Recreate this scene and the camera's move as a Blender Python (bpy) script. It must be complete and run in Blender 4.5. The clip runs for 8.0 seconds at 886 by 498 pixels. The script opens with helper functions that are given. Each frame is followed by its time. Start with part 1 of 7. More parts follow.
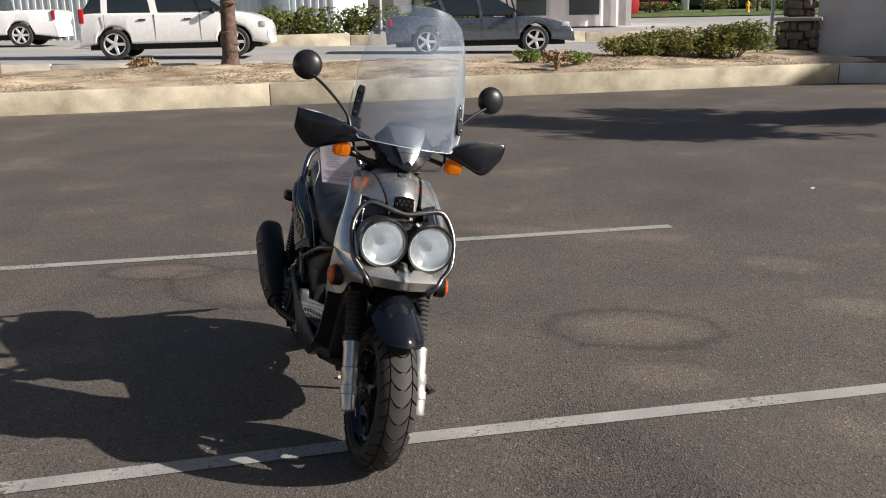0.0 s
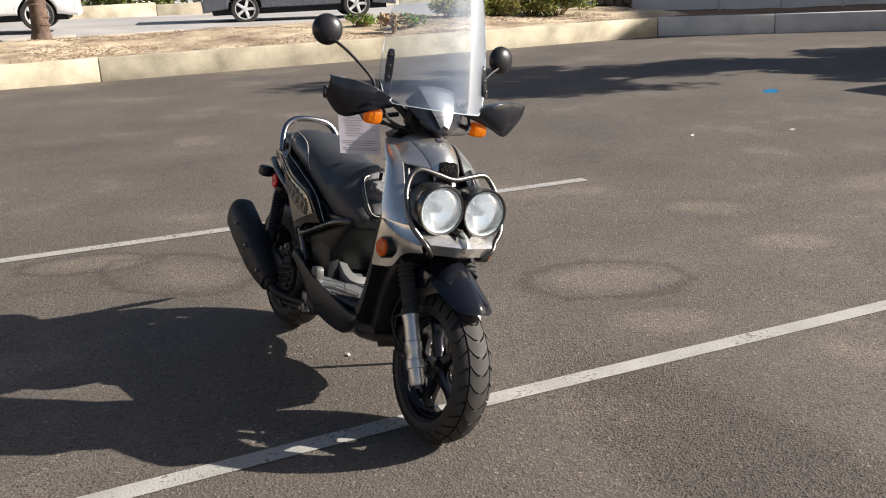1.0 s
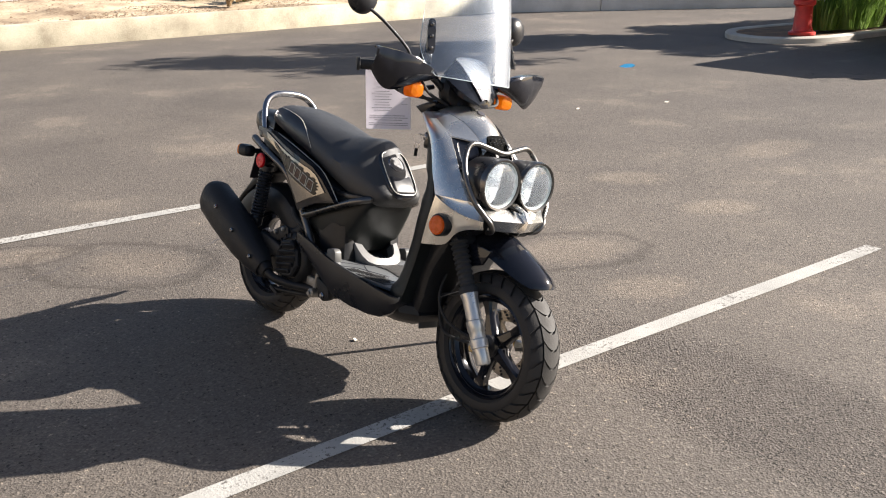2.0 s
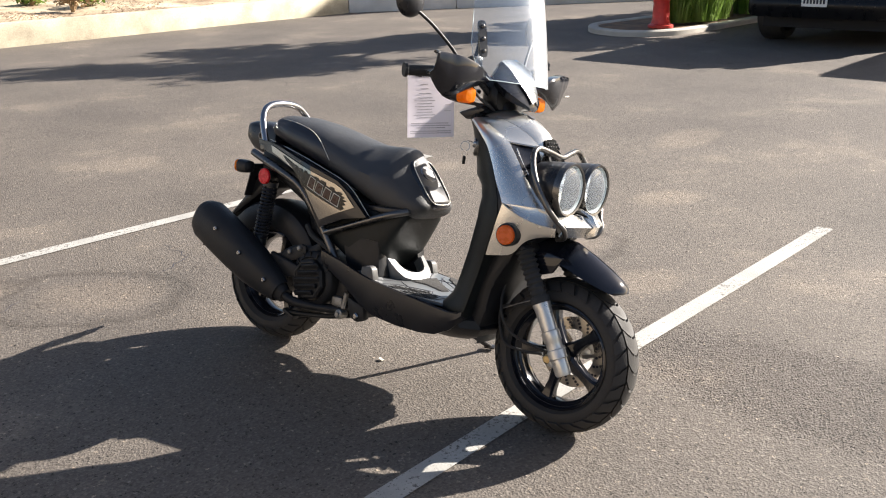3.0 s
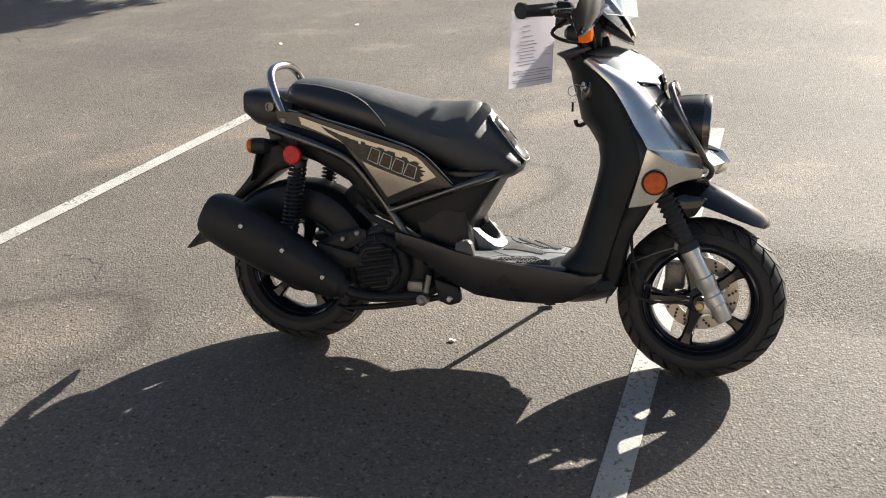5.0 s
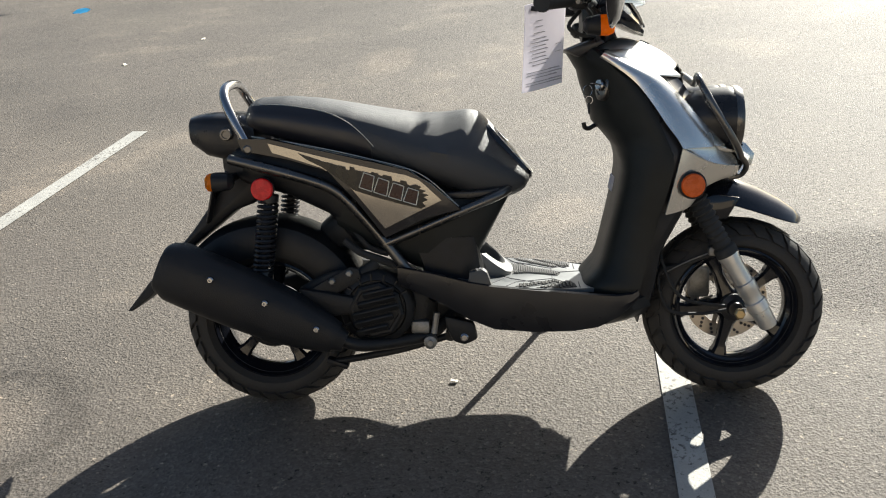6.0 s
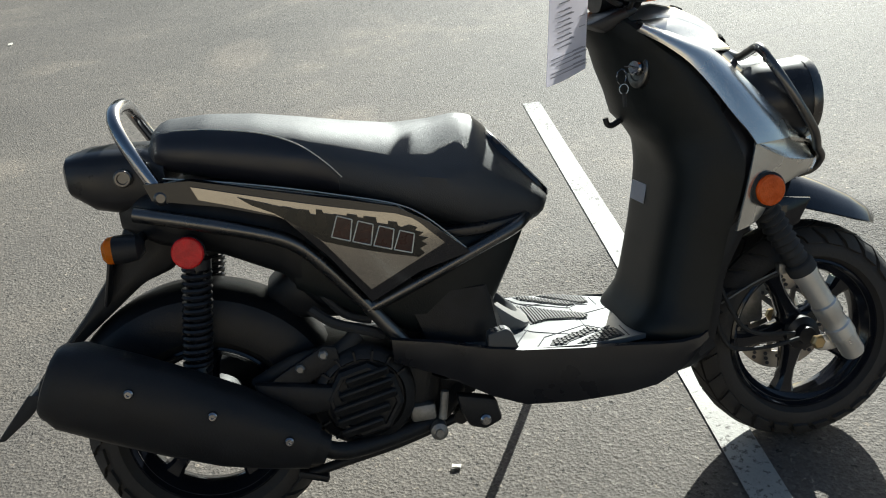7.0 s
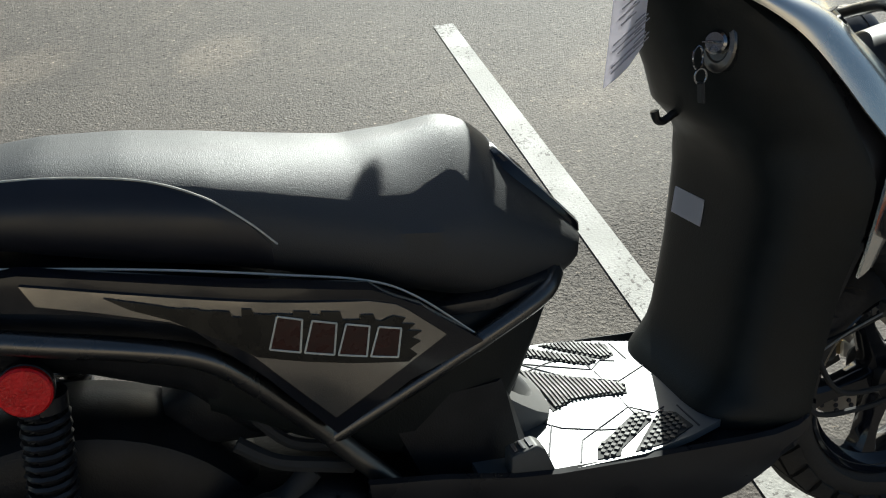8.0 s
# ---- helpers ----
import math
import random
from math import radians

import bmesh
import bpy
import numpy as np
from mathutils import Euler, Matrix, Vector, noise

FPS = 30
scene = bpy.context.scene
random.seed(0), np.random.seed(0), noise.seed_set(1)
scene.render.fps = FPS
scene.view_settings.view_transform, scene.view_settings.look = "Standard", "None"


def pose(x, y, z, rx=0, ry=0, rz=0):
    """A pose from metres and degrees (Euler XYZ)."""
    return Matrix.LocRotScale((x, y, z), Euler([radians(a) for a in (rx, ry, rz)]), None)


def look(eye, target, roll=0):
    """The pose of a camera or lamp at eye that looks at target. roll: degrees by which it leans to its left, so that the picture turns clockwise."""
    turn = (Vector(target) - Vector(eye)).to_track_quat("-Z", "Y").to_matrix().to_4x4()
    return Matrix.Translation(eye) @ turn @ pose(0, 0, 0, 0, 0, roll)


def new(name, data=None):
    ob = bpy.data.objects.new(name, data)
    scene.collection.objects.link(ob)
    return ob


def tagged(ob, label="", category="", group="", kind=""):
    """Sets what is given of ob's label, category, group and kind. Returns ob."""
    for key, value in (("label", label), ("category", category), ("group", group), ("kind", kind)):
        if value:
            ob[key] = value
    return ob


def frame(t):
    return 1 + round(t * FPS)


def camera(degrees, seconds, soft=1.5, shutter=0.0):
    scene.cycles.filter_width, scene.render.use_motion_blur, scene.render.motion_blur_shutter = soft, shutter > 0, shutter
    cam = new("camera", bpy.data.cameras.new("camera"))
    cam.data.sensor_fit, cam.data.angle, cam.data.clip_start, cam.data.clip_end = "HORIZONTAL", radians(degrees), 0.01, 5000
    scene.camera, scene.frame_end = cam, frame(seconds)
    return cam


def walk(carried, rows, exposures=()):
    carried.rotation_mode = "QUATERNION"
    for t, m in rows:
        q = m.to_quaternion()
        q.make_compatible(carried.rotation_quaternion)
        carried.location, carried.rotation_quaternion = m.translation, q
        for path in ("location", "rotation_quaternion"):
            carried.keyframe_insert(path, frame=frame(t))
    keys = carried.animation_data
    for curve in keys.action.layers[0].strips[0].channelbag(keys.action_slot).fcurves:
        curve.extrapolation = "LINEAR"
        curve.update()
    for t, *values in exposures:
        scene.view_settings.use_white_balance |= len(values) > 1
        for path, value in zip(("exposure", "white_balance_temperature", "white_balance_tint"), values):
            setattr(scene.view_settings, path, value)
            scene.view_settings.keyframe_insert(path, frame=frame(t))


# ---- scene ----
cam = camera(50.8, 8.0, soft=1.1)
PATH = [
    (0, (0.22, 0.327, 1.452), (0.07, 2.257, 0.95), -1.2),
    (0.3, (-0.003, 0.316, 1.453), (0.038, 2.246, 0.959), -1.9),
    (0.5, (-0.152, 0.309, 1.454), (-0.02, 2.239, 0.944), -2.3),
    (1, (-0.552, 0.409, 1.457), (-0.298, 2.305, 0.874), -2.4),
    (1.2, (-0.717, 0.446, 1.443), (-0.401, 2.326, 0.839), -1.9),
    (2.3, (-1.456, 0.789, 1.453), (-0.681, 2.52, 0.817), -0.9),
    (2.5, (-1.571, 0.871, 1.441), (-0.725, 2.57, 0.812), -0.9),
    (3, (-1.838, 1.085, 1.462), (-0.874, 2.713, 0.814), -1.3),
    (3.5, (-2.057, 1.384, 1.457), (-0.92, 2.89, 0.791), -0.7),
    (4, (-2.308, 1.643, 1.47), (-1.014, 3.007, 0.789), -0.2),
    (4.5, (-2.514, 1.905, 1.528), (-1.132, 3.13, 0.759), -1.8),
    (4.7, (-2.536, 2.026, 1.515), (-1.143, 3.22, 0.719), -2.4),
    (5.8, (-2.59, 2.726, 1.493), (-0.981, 3.58, 0.666), -3.3),
    (6, (-2.523, 2.838, 1.449), (-0.887, 3.636, 0.621), -3.8),
    (6.5, (-2.288, 3.14, 1.361), (-0.58, 3.764, 0.527), -4.2),
    (7, (-2.049, 3.4, 1.335), (-0.314, 3.856, 0.45), -5.1),
    (7.5, (-1.691, 3.564, 1.279), (0.014, 3.889, 0.285), -5.4),
    (8, (-1.42, 3.687, 1.273), (0.241, 3.869, 0.174), -3.9),
]
EXPOSURES = [(0, 0.61, 6600, 12), (0.5, 0.67, 6600, 12), (1, 1.14, 6700, 12), (2.5, 1.78, 6700, 12), (3.5, 1.92, 6700, 10), (4.5, 1.81, 6700, 8), (5.8, 1.63, 6600, 6), (6.5, 1.55, 6250, 1), (7.2, 1.22, 6100, 0), (8, 1.0, 6150, 0)]
walk(cam, [(t, look(eye, target, roll)) for t, eye, target, roll in PATH], EXPOSURES)

# ---- world, sun ----
SUN_AZ, SUN_EL = -7.0, 26.5          # degrees: from +x towards +y, above the ground
world = bpy.data.worlds.new("world")
scene.world = world
world.use_nodes = True
wn = world.node_tree.nodes
sky = wn.new("ShaderNodeTexSky")
sky.sky_type = "NISHITA"
sky.sun_disc = False
sky.dust_density = 1.6
sky.air_density = 0.85
sky.sun_elevation = radians(SUN_EL)
sky.sun_rotation = radians(90 - SUN_AZ)
world.node_tree.links.new(sky.outputs[0], wn["Background"].inputs[0])
wn["Background"].inputs[1].default_value = 0.05
sun_data = bpy.data.lights.new("sun", "SUN")
sun_data.energy, sun_data.angle, sun_data.color = 5.0, radians(0.5), (1.0, 0.955, 0.89)
sun = new("sun", sun_data)
sun.matrix_world = look((0, 0, 0), (-math.cos(radians(SUN_AZ)) * math.cos(radians(SUN_EL)), -math.sin(radians(SUN_AZ)) * math.cos(radians(SUN_EL)), -math.sin(radians(SUN_EL))))


# ---- materials ----
def ramp(nodes, stops):
    r = nodes.new("ShaderNodeValToRGB")
    while len(r.color_ramp.elements) < len(stops):
        r.color_ramp.elements.new(0.5)
    for e, (p, c) in zip(r.color_ramp.elements, stops):
        e.position = p
        e.color = (*c, 1) if len(c) == 3 else c
    return r


def mat(name, base, rough=0.5, metal=0.0, var=0.2, scale=9.0, bump=0.0, bscale=120.0, coat=0.0, rvar=0.12, alt=None, spec=0.5):
    """A surface with broad and fine variation of colour and gloss and a fine relief."""
    m = bpy.data.materials.new(name)
    m.use_nodes = True
    n, l = m.node_tree.nodes, m.node_tree.links
    b = n["Principled BSDF"]
    tc = n.new("ShaderNodeTexCoord")
    big, fine = n.new("ShaderNodeTexNoise"), n.new("ShaderNodeTexNoise")
    big.inputs["Scale"].default_value, big.inputs["Detail"].default_value = scale, 6
    fine.inputs["Scale"].default_value, fine.inputs["Detail"].default_value = bscale, 3
    l.new(tc.outputs["Object"], big.inputs["Vector"])
    l.new(tc.outputs["Object"], fine.inputs["Vector"])
    mix = n.new("ShaderNodeMath")
    mix.operation = "MULTIPLY_ADD"
    mix.inputs[1].default_value = 0.35
    l.new(fine.outputs["Fac"], mix.inputs[0])
    l.new(big.outputs["Fac"], mix.inputs[2])
    lo = tuple(c * (1 - var) for c in base)
    hi = alt if alt else tuple(min(1.0, c * (1 + var)) for c in base)
    r = ramp(n, [(0.45, lo), (0.9, hi)])
    l.new(mix.outputs[0], r.inputs[0])
    l.new(r.outputs[0], b.inputs["Base Color"])
    mr = n.new("ShaderNodeMapRange")
    mr.inputs["From Min"].default_value, mr.inputs["From Max"].default_value = 0.3, 0.7
    mr.inputs["To Min"].default_value, mr.inputs["To Max"].default_value = max(0.02, rough - rvar), min(1, rough + rvar)
    l.new(big.outputs["Fac"], mr.inputs["Value"])
    l.new(mr.outputs[0], b.inputs["Roughness"])
    b.inputs["Metallic"].default_value = metal
    b.inputs["Specular IOR Level"].default_value = spec
    b.inputs["Coat Weight"].default_value = coat
    b.inputs["Coat Roughness"].default_value = 0.05
    if bump:
        bp = n.new("ShaderNodeBump")
        bp.inputs["Strength"].default_value, bp.inputs["Distance"].default_value = bump, 0.003
        l.new(fine.outputs["Fac"], bp.inputs["Height"])
        l.new(bp.outputs[0], b.inputs["Normal"])
    return m


def clear(name, color=(1, 1, 1), rough=0.02, ior=1.45):
    """Clear glass or plastic."""
    m = bpy.data.materials.new(name)
    m.use_nodes = True
    b = m.node_tree.nodes["Principled BSDF"]
    b.inputs["Base Color"].default_value = (*color, 1)
    b.inputs["Roughness"].default_value = rough
    b.inputs["IOR"].default_value = ior
    b.inputs["Transmission Weight"].default_value = 1.0
    return m


def thin_clear(name, haze, tint=(1, 1, 1), gloss=0.02, ior=1.45, sheen_tint=(0.8, 0.8, 0.8)):
    """Thin clear plastic or glass: it lets the view through, mirrors at a glance and carries a little haze, whose
    colour imitates sky sheen.
    """
    m = bpy.data.materials.new(name)
    m.use_nodes = True
    n, l = m.node_tree.nodes, m.node_tree.links
    n.remove(n["Principled BSDF"])
    out = n["Material Output"]
    tr, gl, df, tl = (n.new("ShaderNodeBsdf" + k) for k in ("Transparent", "Glossy", "Diffuse", "Translucent"))
    tr.inputs["Color"].default_value = (*tint, 1)
    gl.inputs["Roughness"].default_value = gloss
    df.inputs["Color"].default_value = tl.inputs["Color"].default_value = (*sheen_tint, 1)
    fr = n.new("ShaderNodeFresnel")
    fr.inputs["IOR"].default_value = ior
    tc, nz = n.new("ShaderNodeTexCoord"), n.new("ShaderNodeTexNoise")
    nz.inputs["Scale"].default_value, nz.inputs["Detail"].default_value = 14, 6
    l.new(tc.outputs["Object"], nz.inputs["Vector"])
    mr = n.new("ShaderNodeMapRange")
    mr.inputs["To Min"].default_value, mr.inputs["To Max"].default_value = haze * 0.6, haze * 1.4
    l.new(nz.outputs["Fac"], mr.inputs["Value"])
    h, a, b = (n.new("ShaderNodeMixShader") for _ in range(3))
    h.inputs[0].default_value = 0.5
    l.new(df.outputs[0], h.inputs[1])
    l.new(tl.outputs[0], h.inputs[2])
    l.new(mr.outputs[0], a.inputs[0])
    l.new(tr.outputs[0], a.inputs[1])
    l.new(h.outputs[0], a.inputs[2])
    l.new(fr.outputs[0], b.inputs[0])
    l.new(a.outputs[0], b.inputs[1])
    l.new(gl.outputs[0], b.inputs[2])
    l.new(b.outputs[0], out.inputs[0])
    return m


def lens_plastic(name, color, through_part=0.45):
    """Coloured, fluted lens plastic that glows where light falls through it."""
    m = mat(name, color, 0.28, var=0.25, scale=70, bump=0.5, bscale=260, coat=0.2, spec=0.4)
    n, l = m.node_tree.nodes, m.node_tree.links
    t, x = n.new("ShaderNodeBsdfTranslucent"), n.new("ShaderNodeMixShader")
    t.inputs["Color"].default_value = (min(1.0, color[0] * 1.1), color[1] * 1.5, color[2], 1)
    x.inputs[0].default_value = through_part
    l.new(n["Principled BSDF"].outputs[0], x.inputs[1])
    l.new(t.outputs[0], x.inputs[2])
    l.new(x.outputs[0], n["Material Output"].inputs[0])
    return m


def leafy(name, base, pale):
    """Leaves: some of the light falls through them."""
    m = mat(name, base, 0.45, var=0.5, scale=3, alt=pale, spec=0.4)
    n, l = m.node_tree.nodes, m.node_tree.links
    b = n["Principled BSDF"]
    t, x = n.new("ShaderNodeBsdfTranslucent"), n.new("ShaderNodeMixShader")
    l.new(b.inputs["Base Color"].links[0].from_socket, t.inputs["Color"])
    x.inputs[0].default_value = 0.35
    l.new(b.outputs[0], x.inputs[1])
    l.new(t.outputs[0], x.inputs[2])
    l.new(x.outputs[0], n["Material Output"].inputs[0])
    return m


def thin_paper(name, color):
    """Paper that lets some light through."""
    m = mat(name, color, 0.7, var=0.04, scale=8)
    n, l = m.node_tree.nodes, m.node_tree.links
    t, x = n.new("ShaderNodeBsdfTranslucent"), n.new("ShaderNodeMixShader")
    t.inputs["Color"].default_value = (*color, 1)
    x.inputs[0].default_value = 0.55
    l.new(n["Principled BSDF"].outputs[0], x.inputs[1])
    l.new(t.outputs[0], x.inputs[2])
    l.new(x.outputs[0], n["Material Output"].inputs[0])
    return m


WORN = [(0.78, 4.50, 0.30, 0.20, 0), (0.86, 3.94, 0.22, 0.15, 2), (1.92, 4.87, 0.24, 0.15, -5), (1.79, 5.59, 0.26, 0.16, -17), (-1.21, 5.08, 0.28, 0.20, -33), (-1.76, 5.40, 0.30, 0.13, 0), (3.1, 5.9, 0.4, 0.2, 20), (0.2, 6.4, 0.35, 0.16, -20)]

STAIN_RIMS = [(-1.28, 5.10, 0.46, 0.30, -33), (-1.80, 5.40, 0.36, 0.17, 0), (0.78, 4.50, 0.40, 0.26, 0)]


def asphalt(name):
    m = bpy.data.materials.new(name)
    m.use_nodes = True
    n, l = m.node_tree.nodes, m.node_tree.links
    b = n["Principled BSDF"]
    tc = n.new("ShaderNodeTexCoord")
    stones = n.new("ShaderNodeTexVoronoi")
    stones.inputs["Scale"].default_value = 130
    grit = n.new("ShaderNodeTexNoise")
    grit.inputs["Scale"].default_value, grit.inputs["Detail"].default_value = 115, 5
    blot = n.new("ShaderNodeTexNoise")
    blot.inputs["Scale"].default_value, blot.inputs["Detail"].default_value, blot.inputs["Roughness"].default_value = 0.9, 7, 0.62
    lane = n.new("ShaderNodeTexNoise")
    lane.inputs["Scale"].default_value, lane.inputs["Detail"].default_value = 0.22, 4
    for t in (stones, grit, blot, lane):
        l.new(tc.outputs["Object"], t.inputs["Vector"])
    cr = ramp(n, [(0.10, (0.078, 0.068, 0.059)), (0.45, (0.099, 0.087, 0.076)), (0.70, (0.115, 0.101, 0.088)), (0.90, (0.142, 0.126, 0.111)), (1.0, (0.20, 0.185, 0.165))])
    l.new(stones.outputs["Color"], cr.inputs[0])
    br = ramp(n, [(0.32, (0.82, 0.81, 0.80)), (0.50, (1.0, 0.985, 0.97)), (0.57, (1.07, 1.055, 1.03)), (0.64, (1.40, 1.35, 1.28))])
    l.new(blot.outputs["Fac"], br.inputs[0])
    lr = ramp(n, [(0.36, (0.92, 0.92, 0.93)), (0.64, (1.1, 1.09, 1.07))])
    l.new(lane.outputs["Fac"], lr.inputs[0])
    m1, m2 = n.new("ShaderNodeMix"), n.new("ShaderNodeMix")
    for q in (m1, m2):
        q.data_type, q.blend_type = "RGBA", "MULTIPLY"
        q.inputs["Factor"].default_value = 1.0
    fleck = n.new("ShaderNodeTexNoise")
    fleck.inputs["Scale"].default_value, fleck.inputs["Detail"].default_value, fleck.inputs["Roughness"].default_value = 66, 6, 0.75
    l.new(tc.outputs["Object"], fleck.inputs["Vector"])
    fr = ramp(n, [(0.29, (0.34, 0.33, 0.32)), (0.37, (0.82, 0.81, 0.80)), (0.44, (1.0, 0.99, 0.98)), (0.57, (1.02, 1.01, 1.0)), (0.64, (1.45, 1.42, 1.37)), (0.70, (1.8, 1.76, 1.68))])
    l.new(fleck.outputs["Fac"], fr.inputs[0])
    m0 = n.new("ShaderNodeMix")
    m0.data_type, m0.blend_type = "RGBA", "MULTIPLY"
    m0.inputs["Factor"].default_value = 1.0
    l.new(cr.outputs[0], m0.inputs["A"])
    l.new(fr.outputs[0], m0.inputs["B"])
    l.new(m0.outputs["Result"], m1.inputs["A"])
    l.new(br.outputs[0], m1.inputs["B"])
    l.new(m1.outputs["Result"], m2.inputs["A"])
    l.new(lr.outputs[0], m2.inputs["B"])
    # pale worn ovals where the binder has gone
    rag = n.new("ShaderNodeTexNoise")
    rag.inputs["Scale"].default_value, rag.inputs["Detail"].default_value, rag.inputs["Roughness"].default_value = 5, 7, 0.7
    l.new(tc.outputs["Object"], rag.inputs["Vector"])
    worn = None
    for x, y, rx, ry, turn in WORN:
        mp, ln, ad = n.new("ShaderNodeMapping"), n.new("ShaderNodeVectorMath"), n.new("ShaderNodeMath")
        mp.vector_type, ln.operation, ad.operation = "TEXTURE", "LENGTH", "ADD"
        mp.inputs["Location"].default_value, mp.inputs["Rotation"].default_value, mp.inputs["Scale"].default_value = (x, y, 0), (0, 0, radians(turn)), (rx, ry, 1)
        l.new(tc.outputs["Object"], mp.inputs["Vector"])
        l.new(mp.outputs[0], ln.inputs[0])
        l.new(ln.outputs["Value"], ad.inputs[0])
        l.new(rag.outputs["Fac"], ad.inputs[1])
        if worn is not None:
            mn = n.new("ShaderNodeMath")
            mn.operation = "MINIMUM"
            l.new(worn, mn.inputs[0])
            l.new(ad.outputs[0], mn.inputs[1])
            worn = mn.outputs[0]
        else:
            worn = ad.outputs[0]
    wm_ = ramp(n, [(0.40, (1, 1, 1)), (0.60, (0, 0, 0))])
    half = n.new("ShaderNodeMath")
    half.operation = "MULTIPLY"
    half.inputs[1].default_value = 0.36
    l.new(worn, half.inputs[0])
    l.new(half.outputs[0], wm_.inputs[0])
    w1 = n.new("ShaderNodeMix")
    w1.data_type, w1.blend_type = "RGBA", "MULTIPLY"
    w1.inputs["B"].default_value = (1.42, 1.38, 1.32, 1)
    l.new(wm_.outputs[0], w1.inputs["Factor"])
    l.new(m2.outputs["Result"], w1.inputs["A"])
    m2 = w1
    # dark soft rims left round old stains
    rims = None
    for x, y, rx, ry, turn in STAIN_RIMS:
        mp, ln, ad, rim = n.new("ShaderNodeMapping"), n.new("ShaderNodeVectorMath"), n.new("ShaderNodeMath"), n.new("ShaderNodeMath")
        mp.vector_type, ln.operation, ad.operation, rim.operation = "TEXTURE", "LENGTH", "MULTIPLY_ADD", "SUBTRACT"
        mp.inputs["Location"].default_value, mp.inputs["Rotation"].default_value, mp.inputs["Scale"].default_value = (x, y, 0), (0, 0, radians(turn)), (rx, ry, 1)
        l.new(tc.outputs["Object"], mp.inputs["Vector"])
        l.new(mp.outputs[0], ln.inputs[0])
        l.new(rag.outputs["Fac"], ad.inputs[0])
        ad.inputs[1].default_value = 0.9
        l.new(ln.outputs["Value"], ad.inputs[2])
        l.new(ad.outputs[0], rim.inputs[0])
        rim.inputs[1].default_value = 1.45
        away = n.new("ShaderNodeMath")
        away.operation = "ABSOLUTE"
        l.new(rim.outputs[0], away.inputs[0])
        if rims is None:
            rims = away.outputs[0]
        else:
            mn = n.new("ShaderNodeMath")
            mn.operation = "MINIMUM"
            l.new(rims, mn.inputs[0])
            l.new(away.outputs[0], mn.inputs[1])
            rims = mn.outputs[0]
    edge = ramp(n, [(0.02, (0.70, 0.69, 0.68)), (0.16, (1, 1, 1))])
    l.new(rims, edge.inputs[0])
    w0 = n.new("ShaderNodeMix")
    w0.data_type, w0.blend_type = "RGBA", "MULTIPLY"
    w0.inputs["Factor"].default_value = 1.0
    l.new(m2.outputs["Result"], w0.inputs["A"])
    l.new(edge.outputs[0], w0.inputs["B"])
    m2 = w0
    # coarse dark strip where the fines have washed out
    strip_at, strip_len, strip_sum, strip_part = n.new("ShaderNodeMapping"), n.new("ShaderNodeVectorMath"), n.new("ShaderNodeMath"), n.new("ShaderNodeMath")
    strip_at.vector_type, strip_len.operation, strip_sum.operation, strip_part.operation = "TEXTURE", "LENGTH", "MULTIPLY_ADD", "MULTIPLY"
    strip_at.inputs["Location"].default_value, strip_at.inputs["Rotation"].default_value, strip_at.inputs["Scale"].default_value = (0.66, 2.72, 0), (0, 0, radians(-73)), (0.95, 0.33, 1)
    l.new(tc.outputs["Object"], strip_at.inputs["Vector"])
    l.new(strip_at.outputs[0], strip_len.inputs[0])
    l.new(rag.outputs["Fac"], strip_sum.inputs[0])
    strip_sum.inputs[1].default_value = 0.7
    l.new(strip_len.outputs["Value"], strip_sum.inputs[2])
    l.new(strip_sum.outputs[0], strip_part.inputs[0])
    strip_part.inputs[1].default_value = 0.4
    coarse = ramp(n, [(0.44, (1, 1, 1)), (0.62, (0, 0, 0))])
    l.new(strip_part.outputs[0], coarse.inputs[0])
    w2 = n.new("ShaderNodeMix")
    w2.data_type, w2.blend_type = "RGBA", "MULTIPLY"
    w2.inputs["B"].default_value = (0.86, 0.85, 0.86, 1)
    l.new(coarse.outputs[0], w2.inputs["Factor"])
    l.new(m2.outputs["Result"], w2.inputs["A"])
    m2 = w2
    # dark pits between the stones, and a few bright stones
    pits = n.new("ShaderNodeTexVoronoi")
    pits.inputs["Scale"].default_value = 58
    jag = n.new("ShaderNodeMix")
    jag.data_type, jag.blend_type = "RGBA", "LINEAR_LIGHT"
    jag.inputs["Factor"].default_value = 0.016
    l.new(tc.outputs["Object"], jag.inputs["A"])
    l.new(grit.outputs["Color"], jag.inputs["B"])
    l.new(jag.outputs["Result"], pits.inputs["Vector"])
    deep = ramp(n, [(0.20, (1, 1, 1)), (0.36, (0, 0, 0))])
    l.new(pits.outputs["Distance"], deep.inputs[0])
    sep = n.new("ShaderNodeSeparateColor")
    l.new(pits.outputs["Color"], sep.inputs[0])
    some = ramp(n, [(0.68, (0, 0, 0)), (0.76, (1, 1, 1))])
    few = ramp(n, [(0.89, (0, 0, 0)), (0.92, (1, 1, 1))])
    l.new(sep.outputs["Green"], few.inputs[0])
    bunch = n.new("ShaderNodeTexNoise")
    bunch.inputs["Scale"].default_value, bunch.inputs["Detail"].default_value = 0.75, 5
    l.new(tc.outputs["Object"], bunch.inputs["Vector"])
    gather = n.new("ShaderNodeMath")
    gather.operation = "MULTIPLY_ADD"
    gather.inputs[1].default_value = 2.4
    l.new(bunch.outputs["Fac"], gather.inputs[0])
    l.new(sep.outputs["Red"], gather.inputs[2])
    more = n.new("ShaderNodeMath")
    more.operation = "MULTIPLY_ADD"
    more.inputs[1].default_value = 0.45
    l.new(coarse.outputs[0], more.inputs[0])
    l.new(gather.outputs[0], more.inputs[2])
